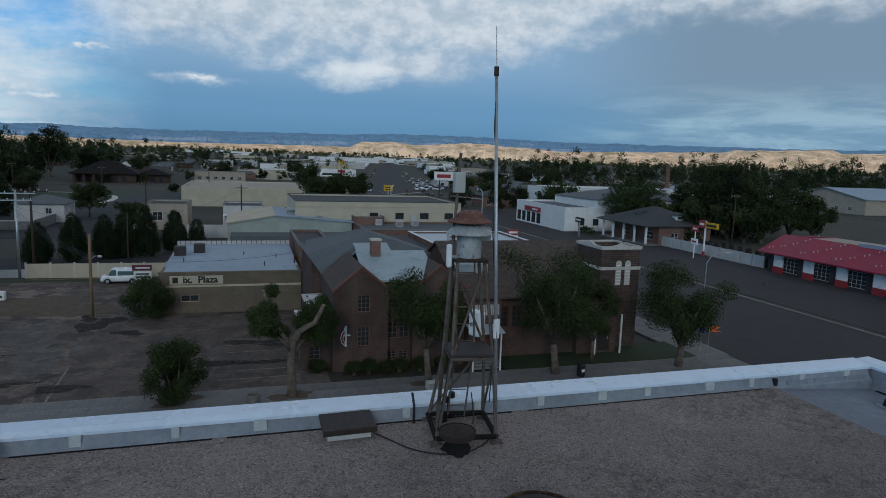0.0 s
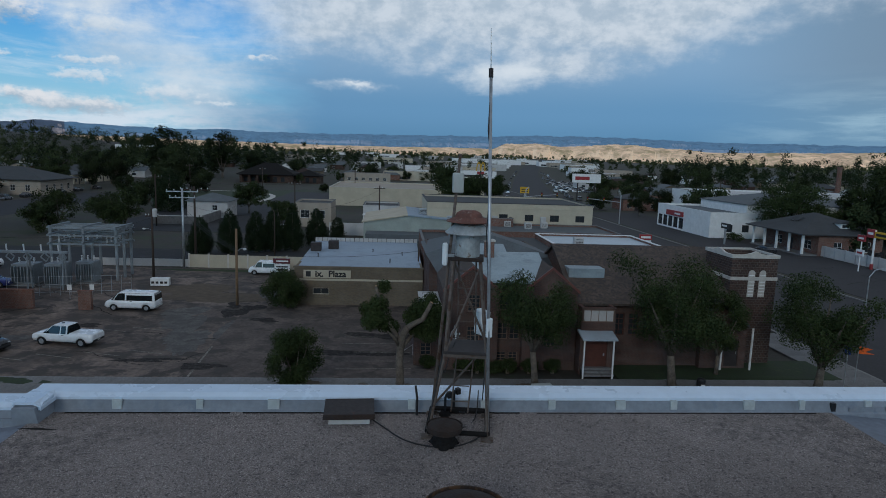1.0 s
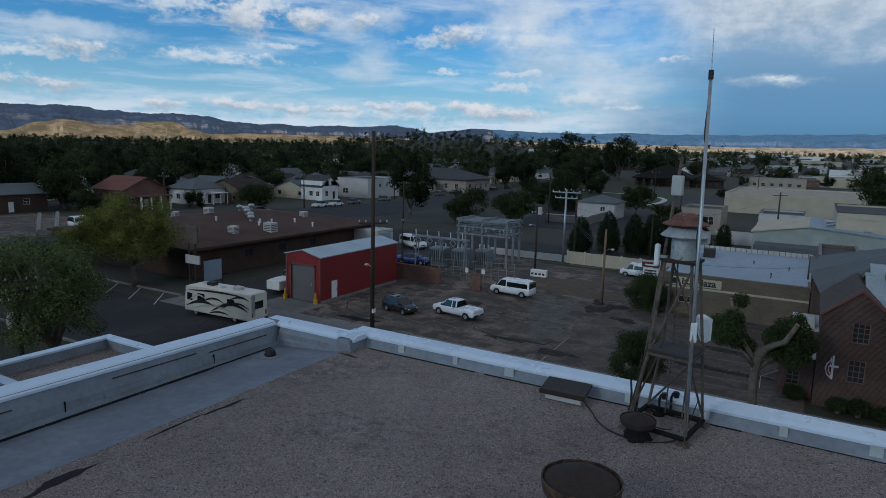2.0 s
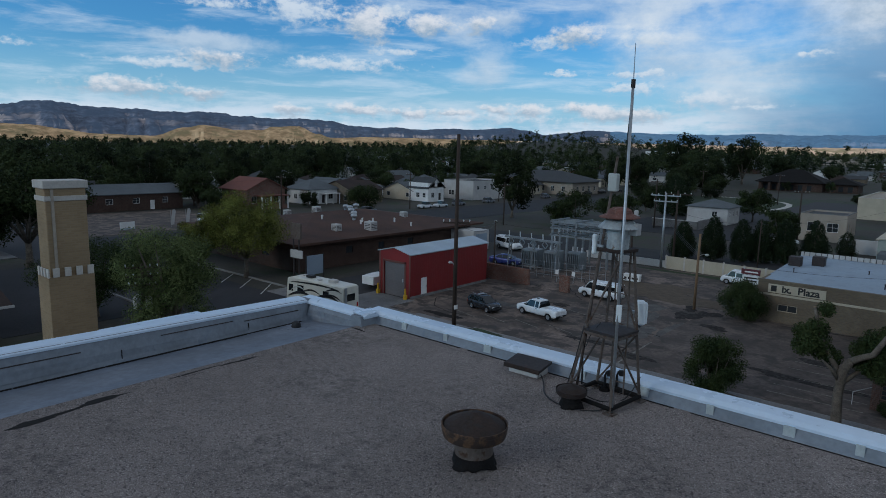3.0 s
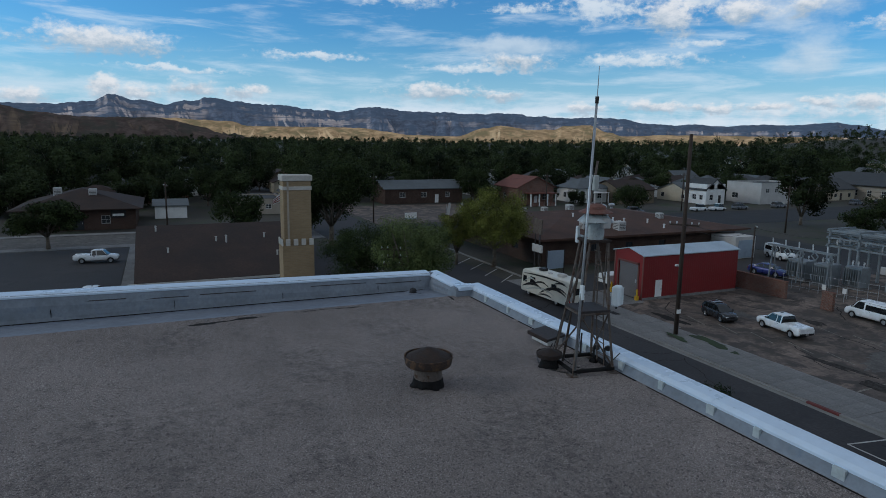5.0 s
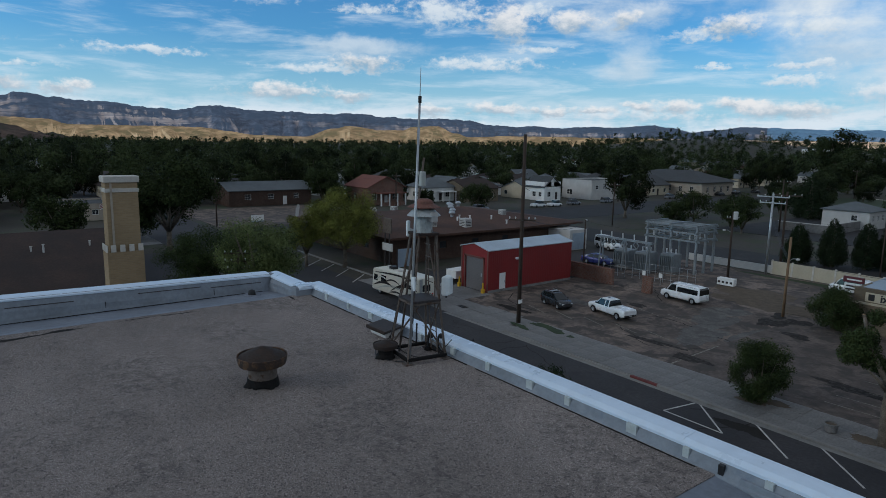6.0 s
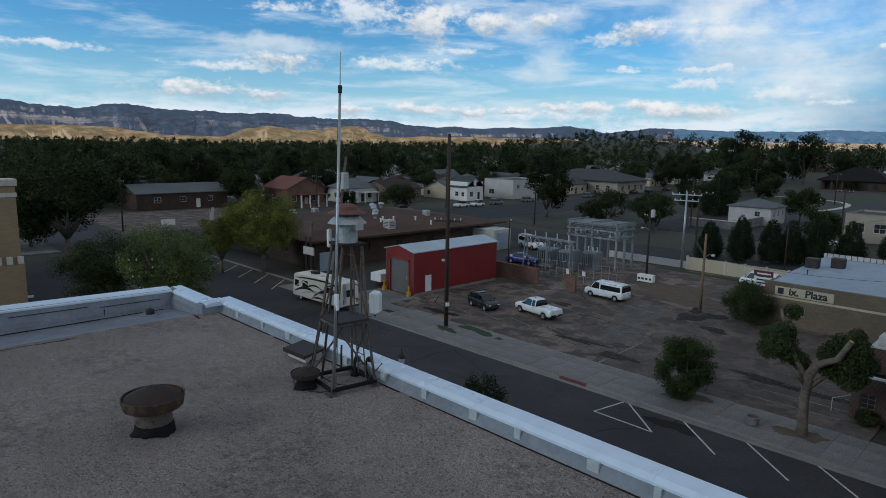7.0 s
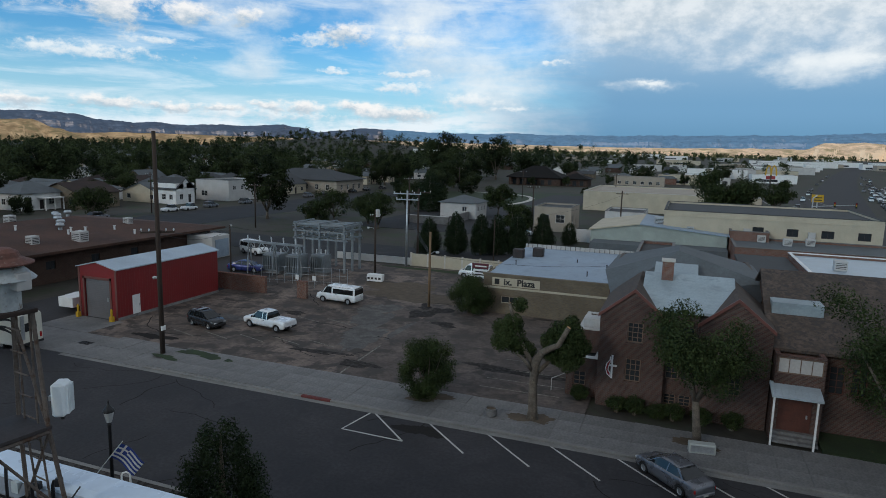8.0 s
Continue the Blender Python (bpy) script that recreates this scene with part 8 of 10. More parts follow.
def conifer(name, label, x, y, h, r, mat=None, seed=1, leaves=4500, size=0.12, z0=0.0, blunt=0.5, cat="tree"):
    """Column or cone of dense upswept foliage with an uneven outline."""
    rng, rnd = np.random.default_rng(seed), random.Random(seed)
    if size < 0.2:
        leaves, size = int(leaves * 2.3), size * 0.67
    t = thing(name, label, cat, m=pose(x, y, z0))
    bm = bmesh.new()
    tube(bm, [(0, 0, -0.1), (0, 0, h * 0.5), (0, 0, h * 0.92)], [r * 0.12, r * 0.08, 0.02], 7)
    part("trunk", bm, BARK, t)
    centres, radii = [], []
    for k in range(70):
        f = (k + 0.5) / 70
        prof = (min(f / 0.16, 1) ** 0.6) * (1 - f) ** blunt
        a = k * 2.4 + rnd.uniform(-0.3, 0.3)
        q = r * prof * rnd.uniform(0.55, 0.88)
        centres.append((math.cos(a) * q, math.sin(a) * q, h * (0.03 + 0.93 * f) + rnd.uniform(-0.1, 0.1)))
        radii.append(max(r * prof * rnd.uniform(0.3, 0.45), r * 0.12))
    w = np.array(radii) ** 2
    counts = np.maximum((leaves * w / w.sum()).astype(int), 4)
    ob = new("crown", quads("crown", leaf_cloud(centres, radii, counts, size, rng, 1.35), mat or LEAF_CONE))
    ob.parent = t
    return t


def shrub(name, label, x, y, h, r, mat=None, seed=1, leaves=6500, size=0.10, stem=0.25):
    rng, rnd = np.random.default_rng(seed), random.Random(seed)
    leaves, size = int(leaves * 2.3), size * 0.67
    t = thing(name, label, "bush", m=pose(x, y, 0.1))
    bm = bmesh.new()
    for k in range(5):
        a = k * 1.3
        tube(bm, [(0.08 * math.cos(a), 0.08 * math.sin(a), -0.1), (r * 0.2 * math.cos(a), r * 0.2 * math.sin(a), h * 0.35), (r * 0.45 * math.cos(a), r * 0.45 * math.sin(a), h * 0.75)], [0.07, 0.05, 0.015], 6)
    part("stem", bm, BARK, t)
    centres, radii = [], []
    for k in range(46):
        u, v = rnd.uniform(0, 6.28), rnd.uniform(-1, 1)
        w = math.sqrt(1 - v * v) * rnd.uniform(0.6, 0.85)
        centres.append((math.cos(u) * w * r, math.sin(u) * w * r, h * (stem + (1 - stem) * (0.47 + 0.40 * v))))
        radii.append(r * rnd.uniform(0.2, 0.36))
    for k in range(8):
        a = k * 0.785
        centres.append((math.cos(a) * r * 0.32, math.sin(a) * r * 0.32, h * (stem + (1 - stem) * (0.3 + 0.07 * k))))
        radii.append(r * 0.42)
    w = np.array(radii) ** 2
    counts = np.maximum((leaves * w / w.sum()).astype(int), 4)
    ob = new("crown", quads("crown", leaf_cloud(centres, radii, counts, size, rng, 1.0), mat or LEAF))
    ob.parent = t
    return t


shrub("round_bush", "rounded dense green bush in a sidewalk pit", -0.6, 31.3, 4.3, 2.15, seed=3, leaves=10500, stem=0.06)
shrub("round_bush", "wide dark green bush at the plaza corner", -5.3, 54.2, 3.9, 2.4, LEAF, 4, 8000, 0.12, 0.05)
def pruned_tree(x, y):
    """Street tree cut back hard: bare bent limbs with tufts of leaves left on them."""
    t = thing("street_tree", "heavily pruned street tree with bare bent limbs", "tree", m=pose(x, y, 0))
    bm = bmesh.new()
    tube(bm, [(0, 0, -0.1), (0.02, 0, 0.6), (-0.05, 0, 2.2), (0.05, 0, 3.7), (0.45, -0.15, 4.5)], [0.42, 0.30, 0.26, 0.27, 0.22], 11)
    tube(bm, [(0.05, 0, 3.3), (-0.6, 0.1, 4.3), (-1.3, 0.1, 5.6)], [0.2, 0.15, 0.12], 8)
    tube(bm, [(0, 0, 2.9), (0.9, 0.4, 3.9), (1.7, 0.5, 4.6)], [0.16, 0.11, 0.05], 7)
    tube(bm, [(0, 0, 3.0), (-0.5, -0.5, 3.9), (-0.9, -0.9, 4.4)], [0.13, 0.09, 0.04], 7)
    part("trunk", bm, BARK, t, smooth=True)
    rng = np.random.default_rng(11)
    centres = [(-1.6, 0.1, 5.3), (-2.0, -0.3, 4.9), (-1.1, 0.3, 4.6), (-2.3, 0.3, 5.6), (-1.5, 0.2, 6.0), (-1.2, 0.5, 7.1), (1.7, 0.6, 4.7), (2.1, 0.5, 5.6), (1.4, 0.8, 5.6), (1.9, 0.6, 3.9), (0.9, 0.5, 4.3), (-0.6, 0.6, 4.3), (2.6, 0.7, 4.9), (0.8, 0.9, 5.0), (2.4, 0.6, 4.2), (1.3, 0.7, 4.0), (2.0, 0.8, 6.3)]
    radii = [0.95, 0.75, 0.7, 0.6, 0.7, 0.55, 1.05, 0.8, 0.85, 0.8, 0.65, 0.6, 0.7, 0.75, 0.6, 0.6, 0.5]
    w = np.array(radii) ** 2
    ob = new("crown", quads("crown", leaf_cloud(centres, radii, (30000 * w / w.sum()).astype(int), 0.075, rng, 0.9), LEAF))
    ob.parent = t


pruned_tree(6.5, 31.0)
limb = thing("cut_limb", "bare sawn-off limbs of the pruned tree", "limb", m=pose(6.5, 31.0, 0))
for run, radii in (([(0.40, -0.13, 4.4), (0.85, -0.25, 4.75), (1.45, -0.35, 5.1), (2.0, -0.4, 6.25)], [0.21, 0.19, 0.17, 0.13]), ([(-1.28, 0.1, 5.55), (-1.45, 0.1, 6.2), (-1.75, 0.15, 7.2)], [0.12, 0.11, 0.09])):
    bm = bmesh.new()
    tube(bm, run, radii, 9)
    part("bark", bm, BARK, limb, smooth=True)
bm = bmesh.new()
tube(bm, [(2.0, -0.4, 6.25), (2.012, -0.4, 6.27)], 0.125, 9)
tube(bm, [(-1.75, 0.15, 7.2), (-1.755, 0.151, 7.22)], 0.085, 9)
part("saw_cut", bm, CUT_WOOD, limb, "pale orange saw cut")
tree("street_tree", "leafy street tree before the church windows", 16.0, 31.4, 7.9, 3.2, LEAF, 21, 10000, 0.12, 0.34, 6, (-0.6, 0), 30, 0.22)
tree("street_tree", "tall street tree with a forked trunk on the lawn edge", 26.0, 31.6, 10.2, 4.3, LEAF, 31, 13000, 0.12, 0.24, 7, (-0.6, 0), 30, 0.27)
tree("street_tree", "broad street tree with bare inner limbs", 36.7, 31.2, 8.2, 3.8, LEAF, 41, 11000, 0.13, 0.22, 7, (0.2, 0), 26, 0.27)
tree("churchyard_tree", "small dense tree beside the church tower", 30.6, 34.2, 6.6, 2.2, LEAF, 45, 6000, 0.12, 0.25, 5, (0, 0), 22, 0.14)
for k, (x, h) in enumerate(((11.2, 0.9), (12.3, 1.1), (13.6, 0.8), (14.6, 1.0), (16.2, 0.9), (18.0, 1.0), (8.6, 0.8))):
    shrub("hedge_bush", "low dark shrub against the church wall", x, 34.6 if x > 9.8 else 35.7, h, 0.75, LEAF, 60 + k, 1200, 0.09, 0.05)
conifer("juniper", "dark upright juniper on the near sidewalk", -0.9, 11.8, 6.5, 2.0, LEAF_CONE, 5, 16000, 0.085, blunt=0.30)
tree("willow", "broad grey-green tree behind the low wing", -37.5, 12.8, 9.3, 4.0, LEAF_GREY, 51, 22000, 0.13, 0.10, 8, (0, 0), 60, 0.3, 0.9)
tree("willow", "darker green tree beside the street", -49.0, 11.4, 7.0, 4.2, LEAF, 52, 14000, 0.14, 0.12, 7, (0, 0), 44, 0.25)
tree("maple", "yellow-green tree before the brown building", -55.3, 31.0, 9.8, 5.6, LEAF_WARM, 53, 21000, 0.15, 0.24, 8, (0, 0), 56, 0.28)
tree("maple", "small yellow-green tree beside the larger one", -58.5, 27.0, 8.0, 3.0, LEAF_WARM, 54, 6000, 0.15, 0.2, 6, (0, 0), 30, 0.18)
tree("round_tree", "round dark green tree before the white houses", -106.5, 96.5, 6.4, 4.6, LEAF_DARK, 59, 6500, 0.2, 0.08, 7, (0, 0), 40, 0.25)
tree("elm", "large dark tree on the street corner", -78.5, 15.0, 13.0, 7.4, LEAF_DARK, 55, 30000, 0.2, 0.24, 7, (0, 0), 44, 0.4)
tree("elm", "dark spreading street tree", -88.0, -24.0, 6.4, 5.2, LEAF_DARK, 56, 12000, 0.2, 0.3, 6, (0, 0), 30, 0.25, 0.6)
tree("elm", "round dark tree beside the long house", -137.0, 69.5, 9.0, 5.0, LEAF_DARK, 61, 6500, 0.24, 0.1, 6, (0, 0), 34, 0.25)
tree("elm", "dark bushy tree beside the corner lot", -96, 3.5, 7.2, 5.0, LEAF_DARK, 57, 7000, 0.22, 0.15, 6, (0, 0), 30, 0.25)
tree("elm", "dark bushy tree beside the flagpole", -95, 14, 6.5, 4.2, LEAF_DARK, 58, 6000, 0.22, 0.15, 6, (0, 0), 26, 0.25)
for k, (x, y, h) in enumerate(((-23.2, 87.4, 5.8), (-19.1, 88.7, 6.9), (-15.5, 90.4, 6.6), (-13.2, 91.9, 6.6), (-10.3, 93.0, 6.8), (-6.8, 96.0, 6.8))):
    conifer("arborvitae", "dark green columnar evergreen in a row", x, y, h, 2.15, LEAF_CONE, 70 + k, 7500, 0.15, blunt=0.42)
conifer("arborvitae", "small rounded evergreen by the pale wall", -4.4, 108, 4.2, 1.6, LEAF_CONE, 79, 2500, 0.16, blunt=0.35)
conifer("pine", "broad dark pine behind the white house", -50.0, 154, 10.5, 5.4, LEAF_CONE, 80, 11000, 0.22, blunt=0.45)
tree("spruce", "dark bushy tree among the yards", -62.0, 124, 6.4, 4.6, LEAF_DARK, 88, 6500, 0.2, 0.05, 6, (0, 0), 32, 0.2)
tree("spruce", "low dark tree behind the black street", -57.5, 108, 5.2, 3.6, LEAF_DARK, 89, 5500, 0.19, 0.05, 6, (0, 0), 30, 0.2)
tree("spruce", "dark bushy tree beside the back street", -50.0, 118, 6.2, 4.0, LEAF_DARK, 86, 6000, 0.2, 0.05, 6, (0, 0), 30, 0.2)
tree("spruce", "loose dark green tree behind the substation", -44.5, 112, 7.6, 3.8, LEAF_DARK, 81, 7000, 0.19, 0.1, 6, (0, 0), 30, 0.2)
tree("elm", "dark tree beside the white house", -30.4, 153, 8.4, 4.4, LEAF_DARK, 82, 4500, 0.26, 0.2, 6, (0, 0), 24, 0.2)
tree("elm", "large dark tree before the cream store", 22.8, 160, 13.0, 8.0, LEAF_DARK, 83, 17000, 0.28, 0.1, 7, (0, 0), 36, 0.35)
tree("elm", "broad dark tree behind the evergreens", -15.0, 112, 6.5, 3.6, LEAF_DARK, 87, 6000, 0.22, 0.1, 6, (0, 0), 28, 0.2)
tree("elm", "dark purple-green tree beside the store", 39.5, 203, 10.0, 5.0, LEAF_DARK, 84, 4500, 0.32, 0.18, 6, (0, 0), 26, 0.3)
tree("pine", "flat-topped dark pine behind the bungalow", 90.5, 119, 12.5, 8.2, LEAF, 85, 20000, 0.2, 0.2, 8, (0, 0), 40, 0.35, 0.5)
for k, (x, y, h, r) in enumerate(((112, 115, 18.5, 7.0), (112, 102, 12, 6.0), (121, 118, 15, 6.5), (128, 110, 12, 6), (110, 124, 12, 5), (137, 112, 8.5, 4.5))):
    tree("elm", "tall dark tree in a thicket behind the garage", x, y, h, r, LEAF_DARK, 90 + k, 15000, 0.26, 0.06, 7, (0, 0), 40, 0.4)
shrub("round_bush", "round dark shrub before the bungalow", 79.0, 121, 1.6, 1.3, LEAF, 98, 900, 0.12, 0.05)
shrub("round_bush", "round dark shrub before the bungalow", 78.6, 117.5, 1.7, 1.4, LEAF, 99, 900, 0.12, 0.05)


# ---- the wider town ----
def town():
    rnd = random.Random(12)
    wall_set = [WHITE, WHITE, PALE, OFFWHITE, TAN, RED_BRICK, BROWN_WALL, TAN_BRICK]
    roof_set = [SLATE, GREY_ROOF, BROWN_ROOF, GREY_ROOF, GREY_ROOF, SLATE]
    words = {id(WHITE): "white", id(PALE): "pale grey", id(OFFWHITE): "cream", id(TAN): "tan", id(RED_BRICK): "red brick", id(BROWN_WALL): "dark brick", id(TAN_BRICK): "tan brick"}
    rwords = {id(SLATE): "dark slate", id(GREY_ROOF): "blue-grey", id(BROWN_ROOF): "brown", id(RED_ROOF): "brick-red"}
    used = []
    spots = []
    # blocks west of the cross street and north of the park
    for gx in range(-360, -138, 26):
        for gy in range(-90, 470, 23):
            spots.append((gx + rnd.uniform(-5, 5), gy + rnd.uniform(-4, 4), 0.62))
    for gx in range(-128, 30, 27):
        for gy in range(228, 560, 26):
            spots.append((gx + rnd.uniform(-5, 5), gy + rnd.uniform(-4, 4), 0.55))
    for gx in range(84, 330, 30):
        for gy in range(205, 560, 30):
            spots.append((gx + rnd.uniform(-6, 6), gy + rnd.uniform(-5, 5), 0.4))
    for x, y in ((-128, 112), (-127, 134), (-150, 96), (-152, 120), (-160, 140), (-138, 172), (-124, 178), (-150, 24), (-168, 60), (-165, 84), (-150, -40), (-160, -8), (-116, 172), (-142, 128), (-141, 148), (-155, 112), (-158, 158), (-139, 112), (-140, 184), (-170, 130), (-172, 104), (-119, 186)):
        spots.append((x, y, 1.0))
    for x, y, chance in spots:
        if rnd.random() > chance or -101 < x < -77 or abs(x - 53 - bend(y)) < 26 or (-80 < x < 44 and y < 385) or (x > 128 and y < 250):
            continue
        w, d = rnd.uniform(8, 13), rnd.uniform(8, 12)
        h, rh = rnd.uniform(2.9, 4.2), rnd.uniform(1.6, 2.9)
        wm, rm = rnd.choice(wall_set), rnd.choice(roof_set)
        z = rise(x, y) - 0.2
        style = rnd.choice(("gable", "gable", "hip"))
        along = rnd.choice("xy")
        r = (x - w / 2, y - d / 2, x + w / 2, y + d / 2)
        near = math.hypot(x, y) < 330
        wins = [("S", 1.5, 1.1, 1.4, 1.3), ("S", w - 3.2, 1.1, 1.4, 1.3), ("E", 1.5, 1.1, 1.4, 1.3), ("E", d - 3.2, 1.1, 1.4, 1.3)] if near else [("S", 2, 1.1, 2.2, 1.3)]
        doors = [("E" if x < 0 else "S", 4.1, 0.2, 1.1, 2.2, DARK_METAL)] if near else []
        house("house", f"{words[id(wm)]} {'gabled' if style == 'gable' else 'hip-roofed'} house with a {rwords[id(rm)]} roof among trees", r, h, rh, wm, rm, style, along, wins, doors, z, nx=1, nz=1)
        used.append((x, y))
    # larger pale sheds and shops far along the main street
    for k in range(90):
        y = rnd.uniform(380 if k > 45 else 600, 1250)
        x = rnd.uniform(-130, 260) if k < 40 else 53 + bend(y) + rnd.choice((-1, 1)) * rnd.uniform(34, 80)
        if abs(x - 53 - bend(y)) < 32:
            continue
        w, d, h = rnd.uniform(14, 42), rnd.uniform(12, 24), rnd.uniform(4, 7)
        z = rise(x, y) - 0.2
        wm = rnd.choice((WHITE, WHITE, OFFWHITE, PALE, TAN))
        house("far_shop", f"{words[id(wm)]} flat-roofed building far along the main street", (x - w / 2, y - d / 2, x + w / 2, y + d / 2), h, 0.3, wm, PALE, "flat", wins=[("S", 2, 1, w * 0.5, 1.6)], base=z, cat="building")
    return used


HOUSES = town()


def far_trees():
    """Trees between the houses as copies of a few kinds, and the woods beyond as joined foliage."""
    rnd, rng = random.Random(33), np.random.default_rng(33)
    kinds = [tree("town_tree", "dark green town tree among houses", -170, 40, 9, 4.4, LEAF_FAR, 200, 5200, 0.29, 0.12, 5, (0, 0), 30, 0.25, z0=rise(-170, 40)),
             tree("town_tree", "tall dark green town tree among houses", -180, 70, 13, 5.4, LEAF_FAR, 201, 6400, 0.31, 0.12, 5, (0, 0), 32, 0.3, z0=rise(-180, 70)),
             tree("town_tree", "broad dark green town tree among houses", -190, 20, 8, 5.6, LEAF_FAR, 202, 5800, 0.30, 0.1, 5, (0, 0), 30, 0.3, z0=rise(-190, 20)),
             conifer("town_tree", "dark pointed evergreen among houses", -175, 100, 11, 2.4, LEAF_FAR, 203, 4000, 0.26, z0=rise(-175, 100), blunt=0.6)]
    for k in kinds:
        tagged(k, group="town trees")
    # trees standing round the park and the yards behind the back street
    for x, y, s in ((-82, 262, 1.5), (-92, 300, 1.9), (-104, 318, 1.9), (-116, 340, 2.0), (-88, 350, 1.9), (-74, 372, 1.7), (-64, 178, 0.8), (-61, 190, 0.5), (-57, 306, 0.5), (-40, 308, 0.4), (-22, 250, 0.4), (74, 196, 0.8), (80, 176, 0.7), (-24, 350, 0.6), (-8, 376, 0.8), (14, 384, 0.7), (-66, 200, 0.9), (-72, 214, 1.0), (-76, 232, 1.0), (-70, 250, 0.9), (-64, 226, 0.6), (-84, 246, 1.1), (-78, 196, 0.8), (-104, 232, 0.9), (-104, 250, 1.0), (-110, 262, 1.1), (-60, 160, 0.7), (-134, 122, 0.7), (-134, 144, 0.7), (-146, 116, 0.9), (-132, 90, 0.6), (-130, 70, 0.6), (-160, 108, 1.0), (-164, 70, 1.0), (-156, 60, 0.8), (-148, 86, 0.9), (-140, 70, 0.8), (-122, 92, 0.5), (-141, 92, 0.9), (-126, 142, 0.7), (-131, 158, 0.8), (-128, 176, 0.8), (-146, 140, 1.0), (-150, 104, 1.0), (-112, 224, 0.8), (-140, 168, 0.9), (-147, 75, 1.0), (-153, 88, 1.0)):
        copy_thing(kinds[int(x * y) % 3], pose(x, y, rise(x, y) - 0.1, rz=x * 37)).scale = (s, s, s)
    n = 0
    def clear(x, y, gap):
        if -102 < x < -76 or 40 < x < 66 or (14 < y < 30) or (-60 < x < 42 and y < 205 and y > -60):
            return False
        if (-178 < x < -100 and 60 < y < 190) or (-146 < x < -100 and 25 < y < 230) or (-80 < x < 45 and 120 < y < 385) or (x > 128 and y < 250) or abs(x - 53 - bend(y)) < 26:
            return False
        return all(abs(x - hx) > gap or abs(y - hy) > gap for hx, hy in HOUSES)
    while n < 300:
        a, r = radians(rnd.uniform(-62, 112)), rnd.uniform(135, 430)
        x, y = -math.sin(a) * r, math.cos(a) * r
        if rnd.random() > (0.95 if x < -135 else 0.5) or not clear(x, y, 8):
            continue
        s = rnd.uniform(0.7, 1.25)
        k = rnd.choices(kinds, (5, 3, 5, 1))[0]
        o = copy_thing(k, pose(x, y, rise(x, y) - 0.1, rz=rnd.uniform(0, 360)) )
        o.scale = (s, s, s * rnd.uniform(0.85, 1.15))
        n += 1
    # canopy between the nearer western houses
    C, R, K = [], [], []
    m = 0
    while m < 620:
        a, r = radians(rnd.uniform(30, 112)), math.sqrt(rnd.uniform(150 ** 2, 340 ** 2))
        x, y = -math.sin(a) * r, math.cos(a) * r
        if not clear(x, y, 7.5):
            continue
        th, tr = 6 + 11 * rnd.random() ** 1.7, rnd.uniform(3.2, 5.2)
        for j in range(7):
            f = rnd.uniform(0.2, 0.9)
            w = tr * 0.75 * (1.15 - f)
            C.append((x + rnd.uniform(-w, w), y + rnd.uniform(-w, w), rise(x, y) + th * f))
            R.append(tr * rnd.uniform(0.42, 0.7))
            K.append(60)
        m += 1
    tagged(new("canopy", quads("canopy", leaf_cloud(C, R, K, 0.42, rng, 0.85), LEAF_FAR)), "dark tree canopy among the western houses", "woods", kind="stuff")
    # woods: dark over the western town, olive lightened as if lit to the north, sunlit leaf colour before the hills
    for name, lo, hi, count, mat, side, label in (("woods", 320, 820, 3400, LEAF_FAR, 0, "dark tree canopy over the town"),
                                                 ("north_woods", 385, 680, 1500, LEAF_NORTH, 3, "tall dark green trees north of the town"),
                                                 ("dry_woods", 640, 1500, 1500, LEAF_MID, 2, "dry olive trees north of the town, leaves lightened as if sunlit"),
                                                 ("far_woods", 820, 1700, 2600, LEAF_FAR, 0, "far dark tree belt"),
                                                 ("sunlit_woods", 1000, 2200, 1700, LEAF_LIT, 1, "far tree belt in sunlit leaf colour")):
        C, R, K = [], [], []
        for _ in range(count):
            h = rnd.uniform(-62, 112)
            a = radians(h)
            r = math.sqrt(rnd.uniform(lo * lo, hi * hi))
            x, y = -math.sin(a) * r, math.cos(a) * r
            street = -26 < h < 2
            if abs(x - 53 - bend(y)) < 34 and y > 0:
                continue
            if side and h > 22 or (not side and h <= 20):
                continue
            if rnd.random() > (1.0 if h > 18 or side == 1 else 0.25 if street and side == 3 else 0.75):
                continue
            tall = 1.0 if h > 18 else 1.75 if side == 3 and h < -26 else 1.45 if side == 3 and not street else 0.8
            th, tr = (6 + 11 * rnd.random() ** 1.5) * tall, rnd.uniform(3.5, 6.5)
            z = rise(x, y)
            for j in range(5 if tall < 1.1 else 8):
                f = rnd.uniform(0.2, 0.9)
                w = tr * 0.75 * (1.15 - f)
                C.append((x + rnd.uniform(-w, w), y + rnd.uniform(-w, w), z + th * f))
                R.append(tr * rnd.uniform(0.42, 0.72))
                K.append(30 if r < 820 else 22)
        size = 0.68 if hi < 900 else 1.05
        me = quads(name, leaf_cloud(C, R, K, size, rng, 0.85), mat)
        tagged(new(name, me), label, "woods", kind="stuff")



far_trees()


